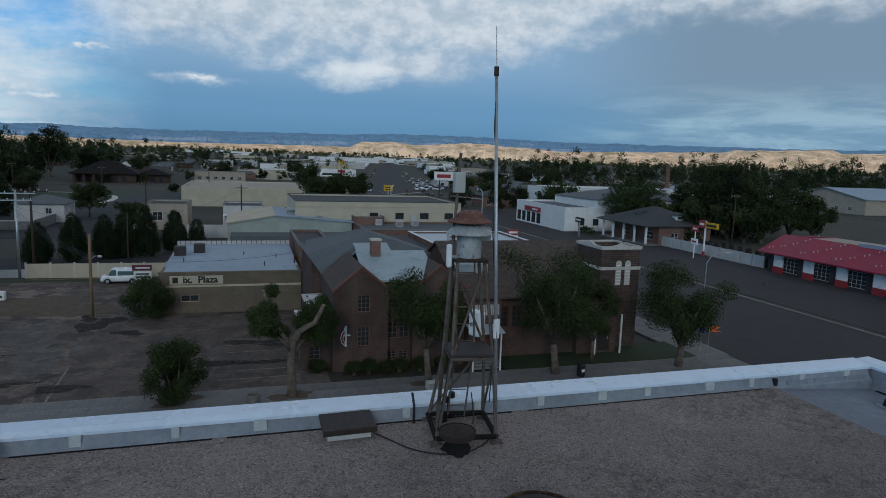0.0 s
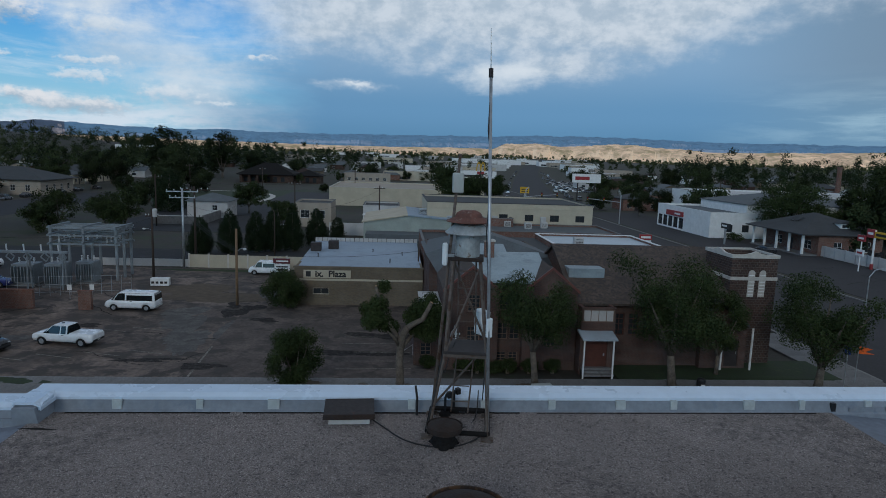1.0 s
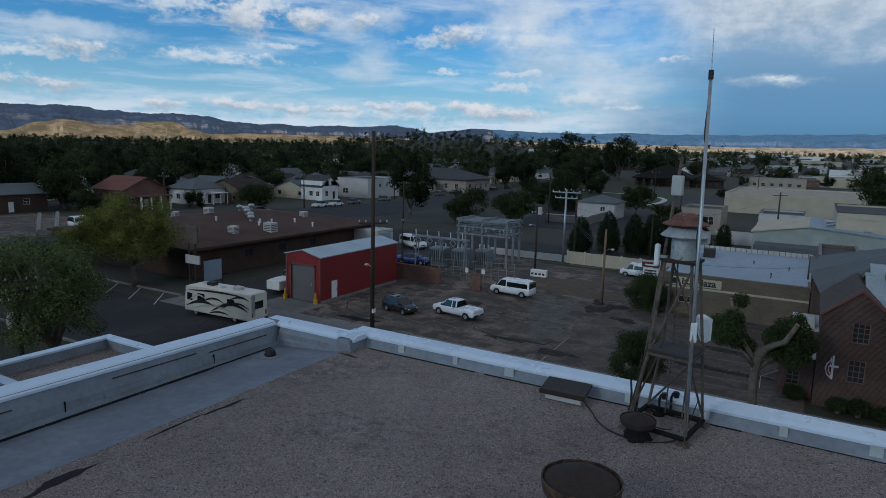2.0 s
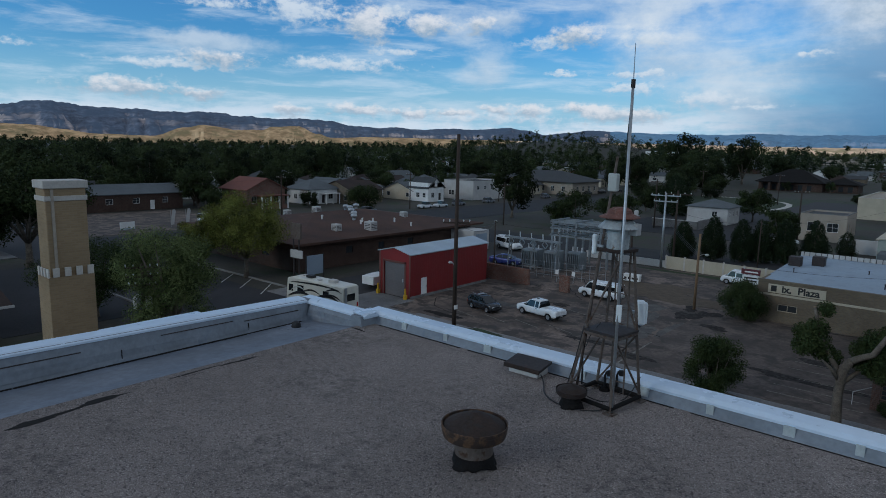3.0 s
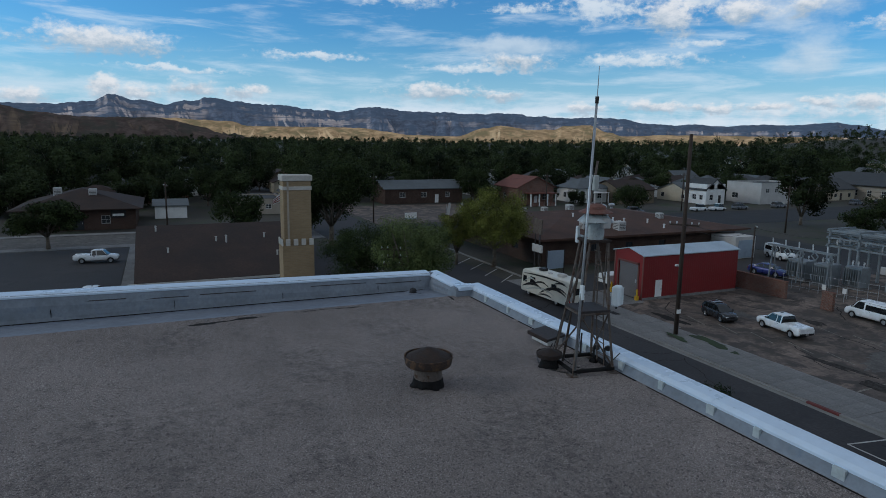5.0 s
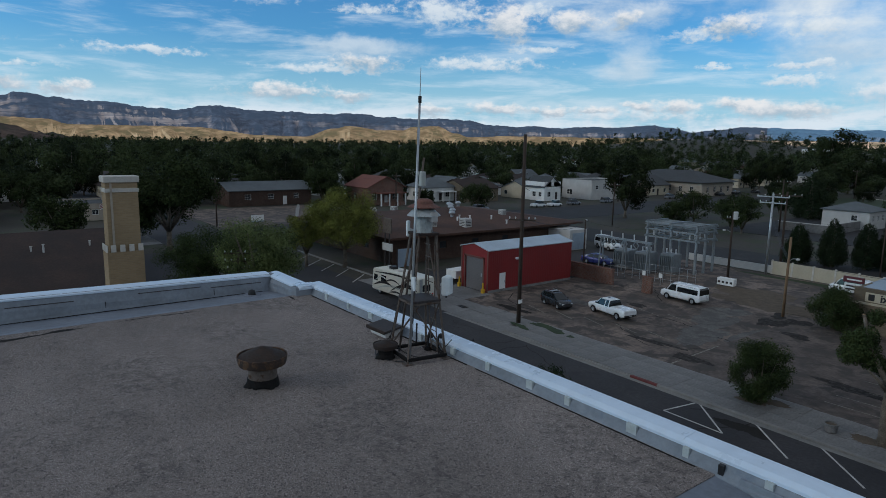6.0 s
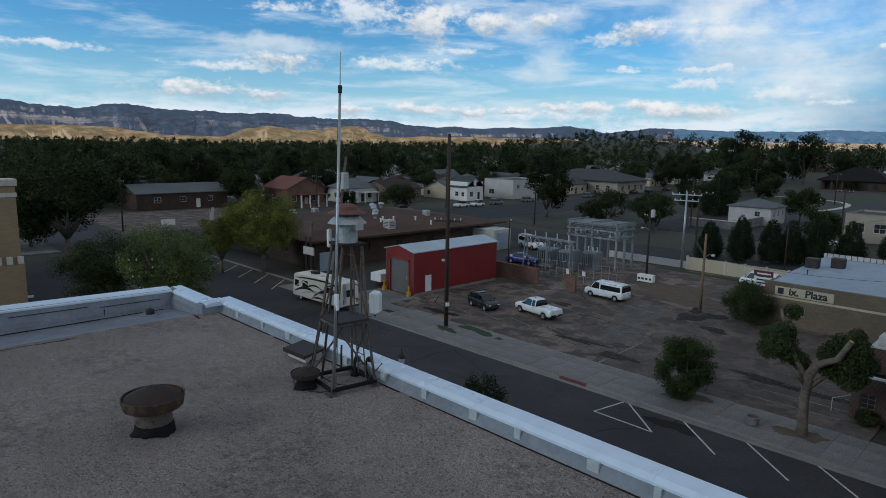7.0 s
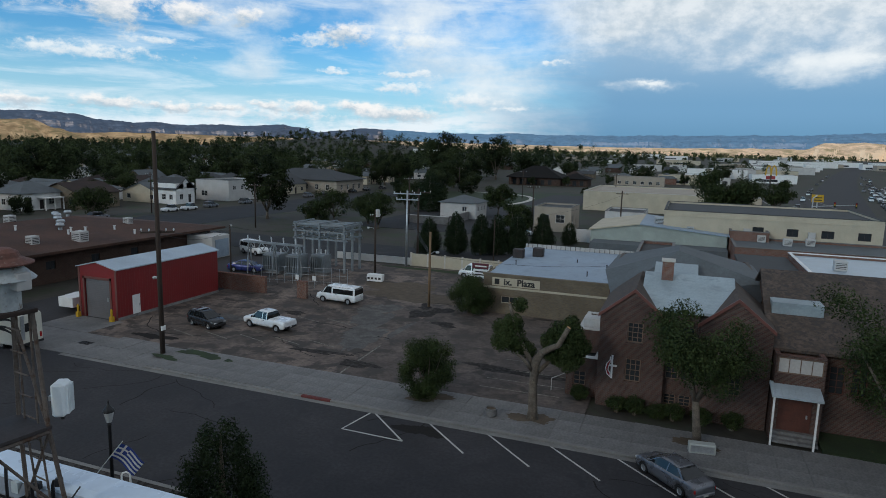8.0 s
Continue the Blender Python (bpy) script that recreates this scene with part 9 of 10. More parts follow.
# ---- vehicles ----
def wheel(parent, x, y, r, w=0.22):
    bm = bmesh.new()
    pts = [(0.62 * r, -w / 2), (0.92 * r, -w / 2), (r, -w * 0.32), (r, w * 0.32), (0.92 * r, w / 2), (0.62 * r, w / 2)]
    lathe(bm, pts + pts[:1], 18)
    t = part("wheel", bm, TYRE, parent, "black tyre", m=pose(x, y, r, 90))
    bm = bmesh.new()
    s = 1 if y < 0 else -1
    lathe(bm, [(0.62 * r, s * w * 0.32), (0.5 * r, s * w * 0.18), (0.2 * r, s * w * 0.26), (0, s * w * 0.28)], 18)
    for k in range(5):
        a = 2 * math.pi * k / 5
        tube(bm, [(0.15 * r * math.cos(a), 0.15 * r * math.sin(a), s * w * 0.27), (0.58 * r * math.cos(a), 0.58 * r * math.sin(a), s * w * 0.27)], 0.06 * r, 5)
    part("rim", bm, RIM, t)
    return t


def shell(bm, sections, width):
    """Loft across cross-sections (x, z_bottom, z_top, half-width at bottom, half-width at top)."""
    rings = []
    for x, zb, zt, wb, wt in sections:
        r = min(0.12, (zt - zb) * 0.25)
        prof = [(-wb * 0.94, zb), (-wb, zb + r), (-(wb * 0.4 + wt * 0.6), zt - r), (-wt * 0.9, zt), (wt * 0.9, zt), (wb * 0.4 + wt * 0.6, zt - r), (wb, zb + r), (wb * 0.94, zb)]
        rings.append([bm.verts.new((x, y, z)) for y, z in prof])
    for a, b in zip(rings, rings[1:]):
        for k in range(8):
            bm.faces.new((a[k], a[(k + 1) % 8], b[(k + 1) % 8], b[k]))
    bm.faces.new(rings[0])
    bm.faces.new(rings[-1][::-1])


def pane_strip(c, x0, x1, z0, z1, y0, y1, s0=0.0, s1=0.0):
    """A raked side window, on both sides; s0 and s1 lean its ends."""
    for sgn in (1, -1):
        bm = bmesh.new()
        v = [bm.verts.new(p) for p in ((x0, sgn * y0, z0), (x1, sgn * y0, z0), (x1 + s1, sgn * y1, z1), (x0 + s0, sgn * y1, z1))]
        w = [bm.verts.new((q.co.x, q.co.y - sgn * 0.03, q.co.z)) for q in v]
        for f in ((v), (w[::-1]), (v[0], v[1], w[1], w[0]), (v[1], v[2], w[2], w[1]), (v[2], v[3], w[3], w[2]), (v[3], v[0], w[0], w[3])):
            bm.faces.new(f)
        part("side_window", bm, CAR_GLASS, c)


def screen(bm, x0, z0, x1, z1, y0, y1, t=0.03):
    v = [bm.verts.new(p) for p in ((x0, -y0, z0), (x0, y0, z0), (x1, y1, z1), (x1, -y1, z1))]
    n = Vector((z1 - z0, 0, x0 - x1)).normalized() * t
    w = [bm.verts.new(q.co + n) for q in v]
    for f in ((v), (w[::-1]), (v[0], v[1], w[1], w[0]), (v[1], v[2], w[2], w[1]), (v[2], v[3], w[3], w[2]), (v[3], v[0], w[0], w[3])):
        bm.faces.new(f)


def along(table, x):
    """A value read off a line of (x, value) points."""
    for (a, va), (b, vb) in zip(table, table[1:]):
        if x <= b:
            return va + (vb - va) * max(0.0, (x - a) / (b - a))
    return table[-1][1]


def loft(bm, rings):
    rows = [[bm.verts.new(p) for p in ring] for ring in rings]
    n = len(rows[0])
    for a, b in zip(rows, rows[1:]):
        for k in range(n):
            bm.faces.new((a[k], a[(k + 1) % n], b[(k + 1) % n], b[k]))
    bm.faces.new(rows[0])
    bm.faces.new(rows[-1][::-1])


def car(name, label, category, m, paint, top, half, wheels, r, belt, glass, gw, pillars, sill=0.3, lamp=0.66, front_dark=None, roof_up=0.0):
    """A car: lofted body with wheel arches, dark glasshouse, painted roof panel and pillars, lamps and wheels.
    top, half and glass are lines of (x, height) and (x, half width) from the tail to the nose."""
    c = thing(name, label, category, m=m)
    x0, x1 = top[0][0], top[-1][0]
    ra = r * 1.22
    xs = sorted({round(x0 + (x1 - x0) * k / 44, 4) for k in range(45)} | {round(w + ra * math.cos(math.pi * k / 8), 4) for w in wheels for k in range(9)})
    rings = []
    for x in xs:
        zt, w = along(top, x), along(half, x)
        end = min(1.0, (x - x0) / 0.25, (x1 - x) / 0.25)
        zb = sill + 0.12 * (1 - max(end, 0))
        for q in wheels:
            if abs(x - q) < ra:
                zb = max(zb, r * 0.9 + math.sqrt(max(ra * ra - (x - q) ** 2, 0)) * 0.92)
        zb = min(zb, zt - 0.12)
        d = zt - zb
        prof = [(w * 0.95, zb), (w * 0.99, zb + 0.25 * d), (w, zb + 0.55 * d), (w * 0.975, zb + 0.86 * d), (w * 0.90, zt - 0.01), (w * 0.5, zt + 0.018)]
        rings.append([(x, -y, z) for y, z in prof] + [(x, y, z) for y, z in prof[::-1]])
    bm = bmesh.new()
    loft(bm, rings)
    part("body", bm, paint, c, smooth=True)
    bm = bmesh.new()
    box(bm, x0 + 0.25, -along(half, 0) * 0.86, sill - 0.06, x1 - 0.25, along(half, 0) * 0.86, sill + 0.35)
    part("underbody", bm, BLACK, c)
    # glasshouse
    wb, wt = gw
    zr = max(z for _, z in glass)
    g0, g1 = glass[0][0], glass[-1][0]
    gx = [g0 + (g1 - g0) * k / 30 for k in range(31)]
    rings = []
    for x in gx:
        z = max(along(glass, x), belt + 0.02)
        f = (z - belt) / (zr - belt)
        w = wb + (wt - wb) * f
        rings.append([(x, -wb, belt - 0.05), (x, -w, z - 0.05 * f), (x, -w * 0.9, z), (x, w * 0.9, z), (x, w, z - 0.05 * f), (x, wb, belt - 0.05)])
    bm = bmesh.new()
    loft(bm, rings)
    part("glasshouse", bm, CAR_GLASS, c, "dark tinted windows", smooth=False)
    flat = [x for x in gx if along(glass, x) > zr - 0.10]
    bm = bmesh.new()
    loft(bm, [[(x, -wt - 0.02, along(glass, x) - 0.09), (x, -wt * 0.95, along(glass, x) + 0.0), (x, -wt * 0.6, along(glass, x) + 0.03 + roof_up), (x, wt * 0.6, along(glass, x) + 0.03 + roof_up), (x, wt * 0.95, along(glass, x) + 0.0), (x, wt + 0.02, along(glass, x) - 0.09)] for x in flat])
    part("roof", bm, paint, c, smooth=True)
    for xb, xt, wide in pillars:
        for s in (-1, 1):
            bm = bmesh.new()
            v = []
            for o in (0.0, 0.035):
                for x, y, z in ((xb - wide / 2, wb, belt - 0.04), (xb + wide / 2, wb, belt - 0.04), (xt + wide / 2, wt, zr - 0.07), (xt - wide / 2, wt, zr - 0.07)):
                    v.append(bm.verts.new((x, s * (y - 0.02 + o), z)))
            for q in ((3, 2, 1, 0), (4, 5, 6, 7), (0, 1, 5, 4), (1, 2, 6, 5), (2, 3, 7, 6), (3, 0, 4, 7)):
                bm.faces.new([v[i] for i in q])
            part("pillar", bm, paint, c)
    for q in wheels:
        for s in (-1, 1):
            wheel(c, q, s * (along(half, q) - 0.13), r)
    wf, wr = along(half, x1 - 0.12), along(half, x0 + 0.12)
    for s in (-1, 1):
        box_part("headlamp", (x1 - 0.16, s * wf * 0.74 - 0.17, lamp, x1 - 0.015, s * wf * 0.74 + 0.17, lamp + 0.15), LAMP_CLEAR, c, bevel=0.03)
        box_part("tail_lamp", (x0 + 0.005, s * wr * 0.84 - 0.11, lamp + 0.1, x0 + 0.12, s * wr * 0.84 + 0.11, lamp + 0.3), LAMP_RED, c, bevel=0.02)
        xm = pillars[-1][0] - 0.15
        box_part("mirror", (xm - 0.08, s * (along(half, xm) + 0.06) - 0.09, belt + 0.02, xm + 0.06, s * (along(half, xm) + 0.06) + 0.09, belt + 0.17), front_dark or paint, c, bevel=0.03)
        box_part("door_handle", (-0.25, s * along(half, 0) - 0.012, belt - 0.16, -0.07, s * along(half, 0) + 0.012, belt - 0.12), BLACK, c)
    box_part("front_bumper", (x1 - 0.12, -wf * 0.9, sill + 0.06, x1 + 0.05, wf * 0.9, sill + 0.26), front_dark or paint, c, bevel=0.04)
    box_part("rear_bumper", (x0 - 0.05, -wr * 0.9, sill + 0.08, x0 + 0.12, wr * 0.9, sill + 0.28), front_dark or paint, c, bevel=0.04)
    box_part("grille", (x1 - 0.06, -wf * 0.45, lamp - 0.02, x1 + 0.012, wf * 0.45, lamp + 0.14), BLACK, c, bevel=0.02)
    box_part("number_plate", (x0 - 0.065, -0.17, sill + 0.12, x0 - 0.052, 0.17, sill + 0.24), PALE, c)
    return c


def sedan(name, label, m, paint):
    return car(name, label, "car", m, paint, [(-2.36, 0.86), (-2.28, 1.0), (-1.7, 1.06), (-1.0, 1.0), (0.9, 0.96), (1.5, 0.9), (2.1, 0.76), (2.36, 0.6)],
               [(-2.36, 0.70), (-2.1, 0.84), (-1.2, 0.90), (1.2, 0.90), (2.0, 0.84), (2.36, 0.62)], (-1.38, 1.42), 0.33, 0.98,
               [(-1.78, 1.03), (-1.0, 1.38), (-0.45, 1.46), (0.15, 1.44), (0.45, 1.38), (1.25, 0.99)], (0.80, 0.59), ((-1.55, -0.95, 0.16), (-0.30, -0.30, 0.07), (1.08, 0.42, 0.07)), 0.24, 0.50)


def suv(name, label, m, paint):
    c = car(name, label, "car", m, paint, [(-2.15, 1.0), (-2.08, 1.08), (0.9, 1.04), (1.5, 1.0), (1.95, 0.9), (2.15, 0.72)],
            [(-2.15, 0.76), (-1.9, 0.88), (1.2, 0.90), (1.8, 0.86), (2.15, 0.66)], (-1.3, 1.3), 0.36, 1.06,
            [(-2.08, 1.12), (-1.82, 1.56), (-0.6, 1.66), (0.1, 1.63), (0.35, 1.56), (1.15, 1.06)], (0.81, 0.64), ((-1.85, -1.62, 0.2), (-1.0, -0.98, 0.08), (-0.12, -0.14, 0.08), (1.0, 0.38, 0.08)), 0.3, 0.62, BLACK)
    for s in (-1, 1):
        bm = bmesh.new()
        tube(bm, [(-1.5, s * 0.52, 1.70), (-1.45, s * 0.52, 1.75), (-0.2, s * 0.52, 1.75), (-0.15, s * 0.52, 1.70)], 0.02, 6)
        part("roof_rail", bm, STEEL, c)
    box_part("roof_rack", (-0.75, -0.5, 1.74, -0.35, 0.5, 1.79), STEEL, c, "pale roof rack bar", bevel=0.02)
    return c


def pickup(name, label, m, paint):
    c = car(name, label, "pickup truck", m, paint, [(-2.9, 1.10), (-2.86, 1.18), (-0.7, 1.18), (-0.6, 1.16), (1.6, 1.16), (2.3, 1.12), (2.75, 1.02), (2.9, 0.86)],
            [(-2.9, 0.90), (-2.7, 0.96), (0.0, 0.98), (2.3, 0.97), (2.75, 0.90), (2.9, 0.78)], (-1.78, 1.92), 0.40, 1.18,
            [(-0.66, 1.2), (-0.52, 1.80), (-0.2, 1.88), (0.75, 1.88), (0.95, 1.82), (1.68, 1.18)], (0.90, 0.70), ((-0.48, -0.44, 0.14), (0.12, 0.12, 0.09), (1.55, 0.95, 0.08)), 0.42, 0.72, BLACK)
    box_part("bed_cover", (-2.82, -0.84, 1.17, -0.70, 0.84, 1.225), paint, c, "white flat cover over the bed", bevel=0.02)
    box_part("tailgate", (-2.925, -0.78, 0.66, -2.89, 0.78, 1.14), paint, c, bevel=0.012)
    box_part("roof_lamp", (0.3, -0.12, 1.90, 0.5, 0.12, 1.96), BLACK, c, bevel=0.02)
    return c


def van(name, label, m, paint, length=5.6):
    k = length / 5.6
    c = car(name, label, "van", m, paint, [(-2.8 * k, 1.18), (-2.76 * k, 1.26), (1.8 * k, 1.26), (2.3 * k, 1.18), (2.68 * k, 1.02), (2.8 * k, 0.8)],
            [(-2.8 * k, 0.94), (-2.6 * k, 0.99), (1.8 * k, 0.99), (2.5 * k, 0.94), (2.8 * k, 0.78)], (-1.75 * k, 1.78 * k), 0.38, 1.26,
            [(-2.76 * k, 1.84), (-2.70 * k, 2.0), (-2.2 * k, 2.06), (1.0 * k, 2.06), (1.25 * k, 1.99), (1.98 * k, 1.26)], (0.965, 0.86), ((-2.62 * k, -2.58 * k, 0.26), (0.42 * k, 0.42 * k, 0.16), (1.78 * k, 1.22 * k, 0.10)), 0.36, 0.68, GREY_PLASTIC, 0.05)
    for s in (-1, 1):
        bm = bmesh.new()
        v = [bm.verts.new((x, s * (y + o), z)) for o in (-0.01, 0.02) for x, y, z in ((-2.7 * k, 0.905, 1.80), (0.5 * k, 0.905, 1.80), (0.5 * k, 0.87, 2.0), (-2.7 * k, 0.87, 2.0))]
        for q in ((3, 2, 1, 0), (4, 5, 6, 7), (0, 1, 5, 4), (1, 2, 6, 5), (2, 3, 7, 6), (3, 0, 4, 7)):
            bm.faces.new([v[i] for i in q])
        part("roof_side", bm, paint, c)
    return c


def motorhome():
    c = thing("motorhome", "long cream motorhome with black and grey swirls", "motorhome", m=pose(-37.3, 28.0, 0, rz=183))
    c.scale = (0.83, 0.83, 0.84)
    bm = bmesh.new()
    shell(bm, [(-5.0, 0.55, 3.3, 1.22, 1.18), (-4.8, 0.45, 3.42, 1.25, 1.16), (4.0, 0.45, 3.42, 1.25, 1.16), (4.75, 0.45, 3.2, 1.24, 1.14), (5.0, 0.5, 1.5, 1.2, 1.1)], 1)
    part("body", bm, CREAM_PAINT, c)
    bm = bmesh.new()
    screen(bm, 5.0, 1.35, 4.8, 2.7, 1.1, 1.05, 0.04)
    part("windscreen", bm, CAR_GLASS, c)
    pane_strip(c, 3.7, 4.5, 1.7, 2.5, 1.262, 1.225)
    pane_strip(c, 1.8, 2.9, 1.8, 2.6, 1.262, 1.22)
    pane_strip(c, -2.6, -1.6, 1.9, 2.5, 1.262, 1.222)
    box_part("rear_glass", (-5.04, -0.6, 1.7, -5.0, 0.6, 2.5), CAR_GLASS, c)
    def swirl(x0, z0, sx, sz, w, mat):
        for s in (-1, 1):
            bm = bmesh.new()
            n = 16
            top, bot = [], []
            for k in range(n + 1):
                t = k / n
                x, z = x0 + sx * t, z0 + sz * math.sin(t * 2.6)
                e = w * math.sin(math.pi * t) ** 0.7 + 0.004
                top.append((x, z + e))
                bot.append((x, z - e))
            prism(bm, top + bot[::-1], s * 1.256 - 0.012, s * 1.256 + 0.012, "y")
            part("swirl", bm, mat, c, "painted swirl")
    for x0, z0, sx, sz, w, mat in ((4.7, 1.0, -4.5, 0.75, 0.17, BLACK), (3.8, 0.75, -6.0, 0.75, 0.15, GREY_PLASTIC), (0.9, 0.8, -5.6, 1.2, 0.17, BLACK), (-0.6, 1.2, -4.2, 1.0, 0.10, BLACK),
                                  (4.4, 2.8, -8.8, 0.28, 0.10, BLACK), (2.6, 1.5, -3.8, 0.8, 0.10, BLACK), (4.2, 1.7, -2.6, 0.7, 0.09, GREY_PLASTIC), (-1.8, 2.4, -3.0, 0.5, 0.09, BLACK), (1.2, 0.6, -3.0, 0.3, 0.10, BLACK)):
        swirl(x0, z0, sx, sz, w, mat)
    box_part("locker_line", (-3.0, -1.262, 0.95, 2.6, -1.245, 0.98), GREY_PLASTIC, c)
    for x, y, w, d, h in ((1.8, 0, 1.0, 0.8, 0.35), (-2.2, 0.1, 1.0, 0.8, 0.35), (-0.2, 0.4, 0.5, 0.5, 0.15), (3.2, -0.3, 0.5, 0.5, 0.15)):
        box_part("roof_unit", (x - w / 2, y - d / 2, 3.38, x + w / 2, y + d / 2, 3.42 + h), BLACK if h > 0.3 and x > 0 else PALE, c, bevel=0.06)
    for x in (-2.6, 3.3):
        for s in (-1, 1):
            wheel(c, x, s * 1.08, 0.48, 0.28)
    box_part("ladder", (-5.1, 0.7, 1.0, -5.05, 1.05, 3.3), STEEL, c)
    box_part("rear_bumper", (-5.15, -1.2, 0.45, -4.95, 1.2, 0.65), BLACK, c, bevel=0.03)
    for s in (-1, 1):
        box_part("tail_lamp", (-5.03, s * 1.0 - 0.1, 0.9, -4.98, s * 1.0 + 0.1, 1.4), LAMP_RED, c)
        box_part("headlamp", (4.96, s * 0.9 - 0.2, 0.85, 5.05, s * 0.9 + 0.2, 1.1), LAMP_CLEAR, c)
    return c


motorhome()
sedan("silver_sedan", "silver four-door sedan parked in a diagonal bay", pose(14.75, 26.6, 0, rz=135) @ Matrix.Scale(0.9, 4), PAINT_SILVER)
suv("grey_suv", "dark grey compact suv in the car park", pose(-25.4, 39.1, 0.02, rz=-12) @ Matrix.Scale(0.88, 4), PAINT_GREY)
pickup("white_pickup", "white extended-cab pickup in the car park", pose(-20.0, 41.0, 0.02, rz=171) @ Matrix.Scale(0.88, 4), PAINT_WHITE)
van("white_van", "long white passenger van in the car park", pose(-19.4, 52.5, 0.02, rz=177) @ Matrix.Scale(0.88, 4), PAINT_WHITE)
van("white_van", "white delivery van at the plaza corner", pose(-10.4, 72.0, 0.02, rz=180) @ Matrix.Scale(0.85, 4), PAINT_WHITE, 5.0)
pickup("white_pickup", "white pickup beside the red shed", pose(-41.8, 41.5, 0.02, rz=95), PAINT_WHITE)
sedan("blue_sedan", "blue car half hidden behind the shed", pose(-38.6, 61.8, 0.02, rz=10), PAINT_BLUE)
van("white_van", "white van before the loading bay", pose(-46.2, 73.5, 0.02, rz=-20), PAINT_WHITE, 5.2)
pickup("white_pickup", "pale pickup parked in the west car park", pose(-75.3, -16.9, 0.02, rz=84) @ Matrix.Scale(0.9, 4), PAINT_WHITE)
pickup("white_pickup", "white pickup in the west car park", pose(-52.2, -15.9, 0.02, rz=84) @ Matrix.Scale(0.9, 4), PAINT_WHITE)
sedan("white_sedan", "white car behind the conifers", pose(-15.5, 117.5, 0.0, rz=10), PAINT_WHITE)


def far_car(label, m, paint, kind):
    """A small car seen from afar: body, cabin, glass band and four wheels."""
    c = thing("parked_car", label, "car", "cars on far streets", m=m)
    bm = bmesh.new()
    shell(bm, [(-2.3, 0.4, 0.9, 0.8, 0.7), (-2.0, 0.25, 1.0, 0.9, 0.8), (1.2, 0.25, 1.0, 0.9, 0.8), (2.3, 0.4, 0.7, 0.75, 0.65)], 0.9)
    part("body", bm, paint, c)
    k = {"sedan": (-1.7, -1.0, 0.3, 1.1, 1.42), "suv": (-2.1, -1.8, 0.2, 1.0, 1.68), "truck": (-0.4, -0.3, 0.9, 1.5, 1.8)}[kind]
    bm = bmesh.new()
    shell(bm, [(k[0], 0.95, 1.05, 0.8, 0.75), (k[1], 0.95, k[4] - 0.1, 0.8, 0.66), (k[2], 0.95, k[4] - 0.1, 0.8, 0.66), (k[3], 0.95, 1.05, 0.8, 0.75)], 0.9)
    part("glasshouse", bm, CAR_GLASS, c)
    box_part("roof", (k[1], -0.62, k[4] - 0.12, k[2], 0.62, k[4]), paint, c, bevel=0.04)
    for x in (-1.4, 1.35):
        for y in (-0.8, 0.8):
            bm = bmesh.new()
            tube(bm, [(x, y - 0.1, 0.32), (x, y + 0.1, 0.32)], 0.32, 12)
            part("wheel", bm, TYRE, c)
    return c


def parked():
    rnd = random.Random(6)
    makes = [far_car("dark parked car on a far street", pose(75.5, 102, 0.02, rz=90), PAINT_GREY, "sedan"),
             far_car("pale parked car on a far street", pose(-75.8, 60, 0.0, rz=90), PAINT_SILVER, "suv"),
             far_car("white parked pickup on a far street", pose(-101, 120, 0.0, rz=90), PAINT_WHITE, "truck")]
    for k in range(44):
        side = rnd.choice((41.2, 65.2, 68, 71))
        y = 190 + k * 10 + rnd.uniform(-3, 3)
        copy_thing(rnd.choice(makes), pose(side + bend(y) + rnd.uniform(-0.4, 0.4), y, rise(side + bend(y), y) + 0.03, rz=rnd.choice((80, 260))))
    # used car lots beside the street and the park behind the store
    for k in range(48):
        y = 305 + 7.5 * (k // 3) + rnd.uniform(-0.6, 0.6)
        x = 53 + bend(y) + 17 + 6 * (k % 3)
        copy_thing(rnd.choice(makes), pose(x, y, rise(x, y), rz=rnd.choice((20, 200))))
    for k in range(16):
        copy_thing(rnd.choice(makes), pose(-20 + 3.6 * k + rnd.uniform(-0.5, 0.5), 392 + rnd.uniform(-2, 2), 0.05, rz=rnd.choice((80, 100, 270, 0))))
    for k in range(10):
        copy_thing(rnd.choice(makes), pose(-101.5 + rnd.uniform(-0.3, 0.3), 96 + k * 15 + rnd.uniform(-4, 4), 0.0, rz=90))


parked()


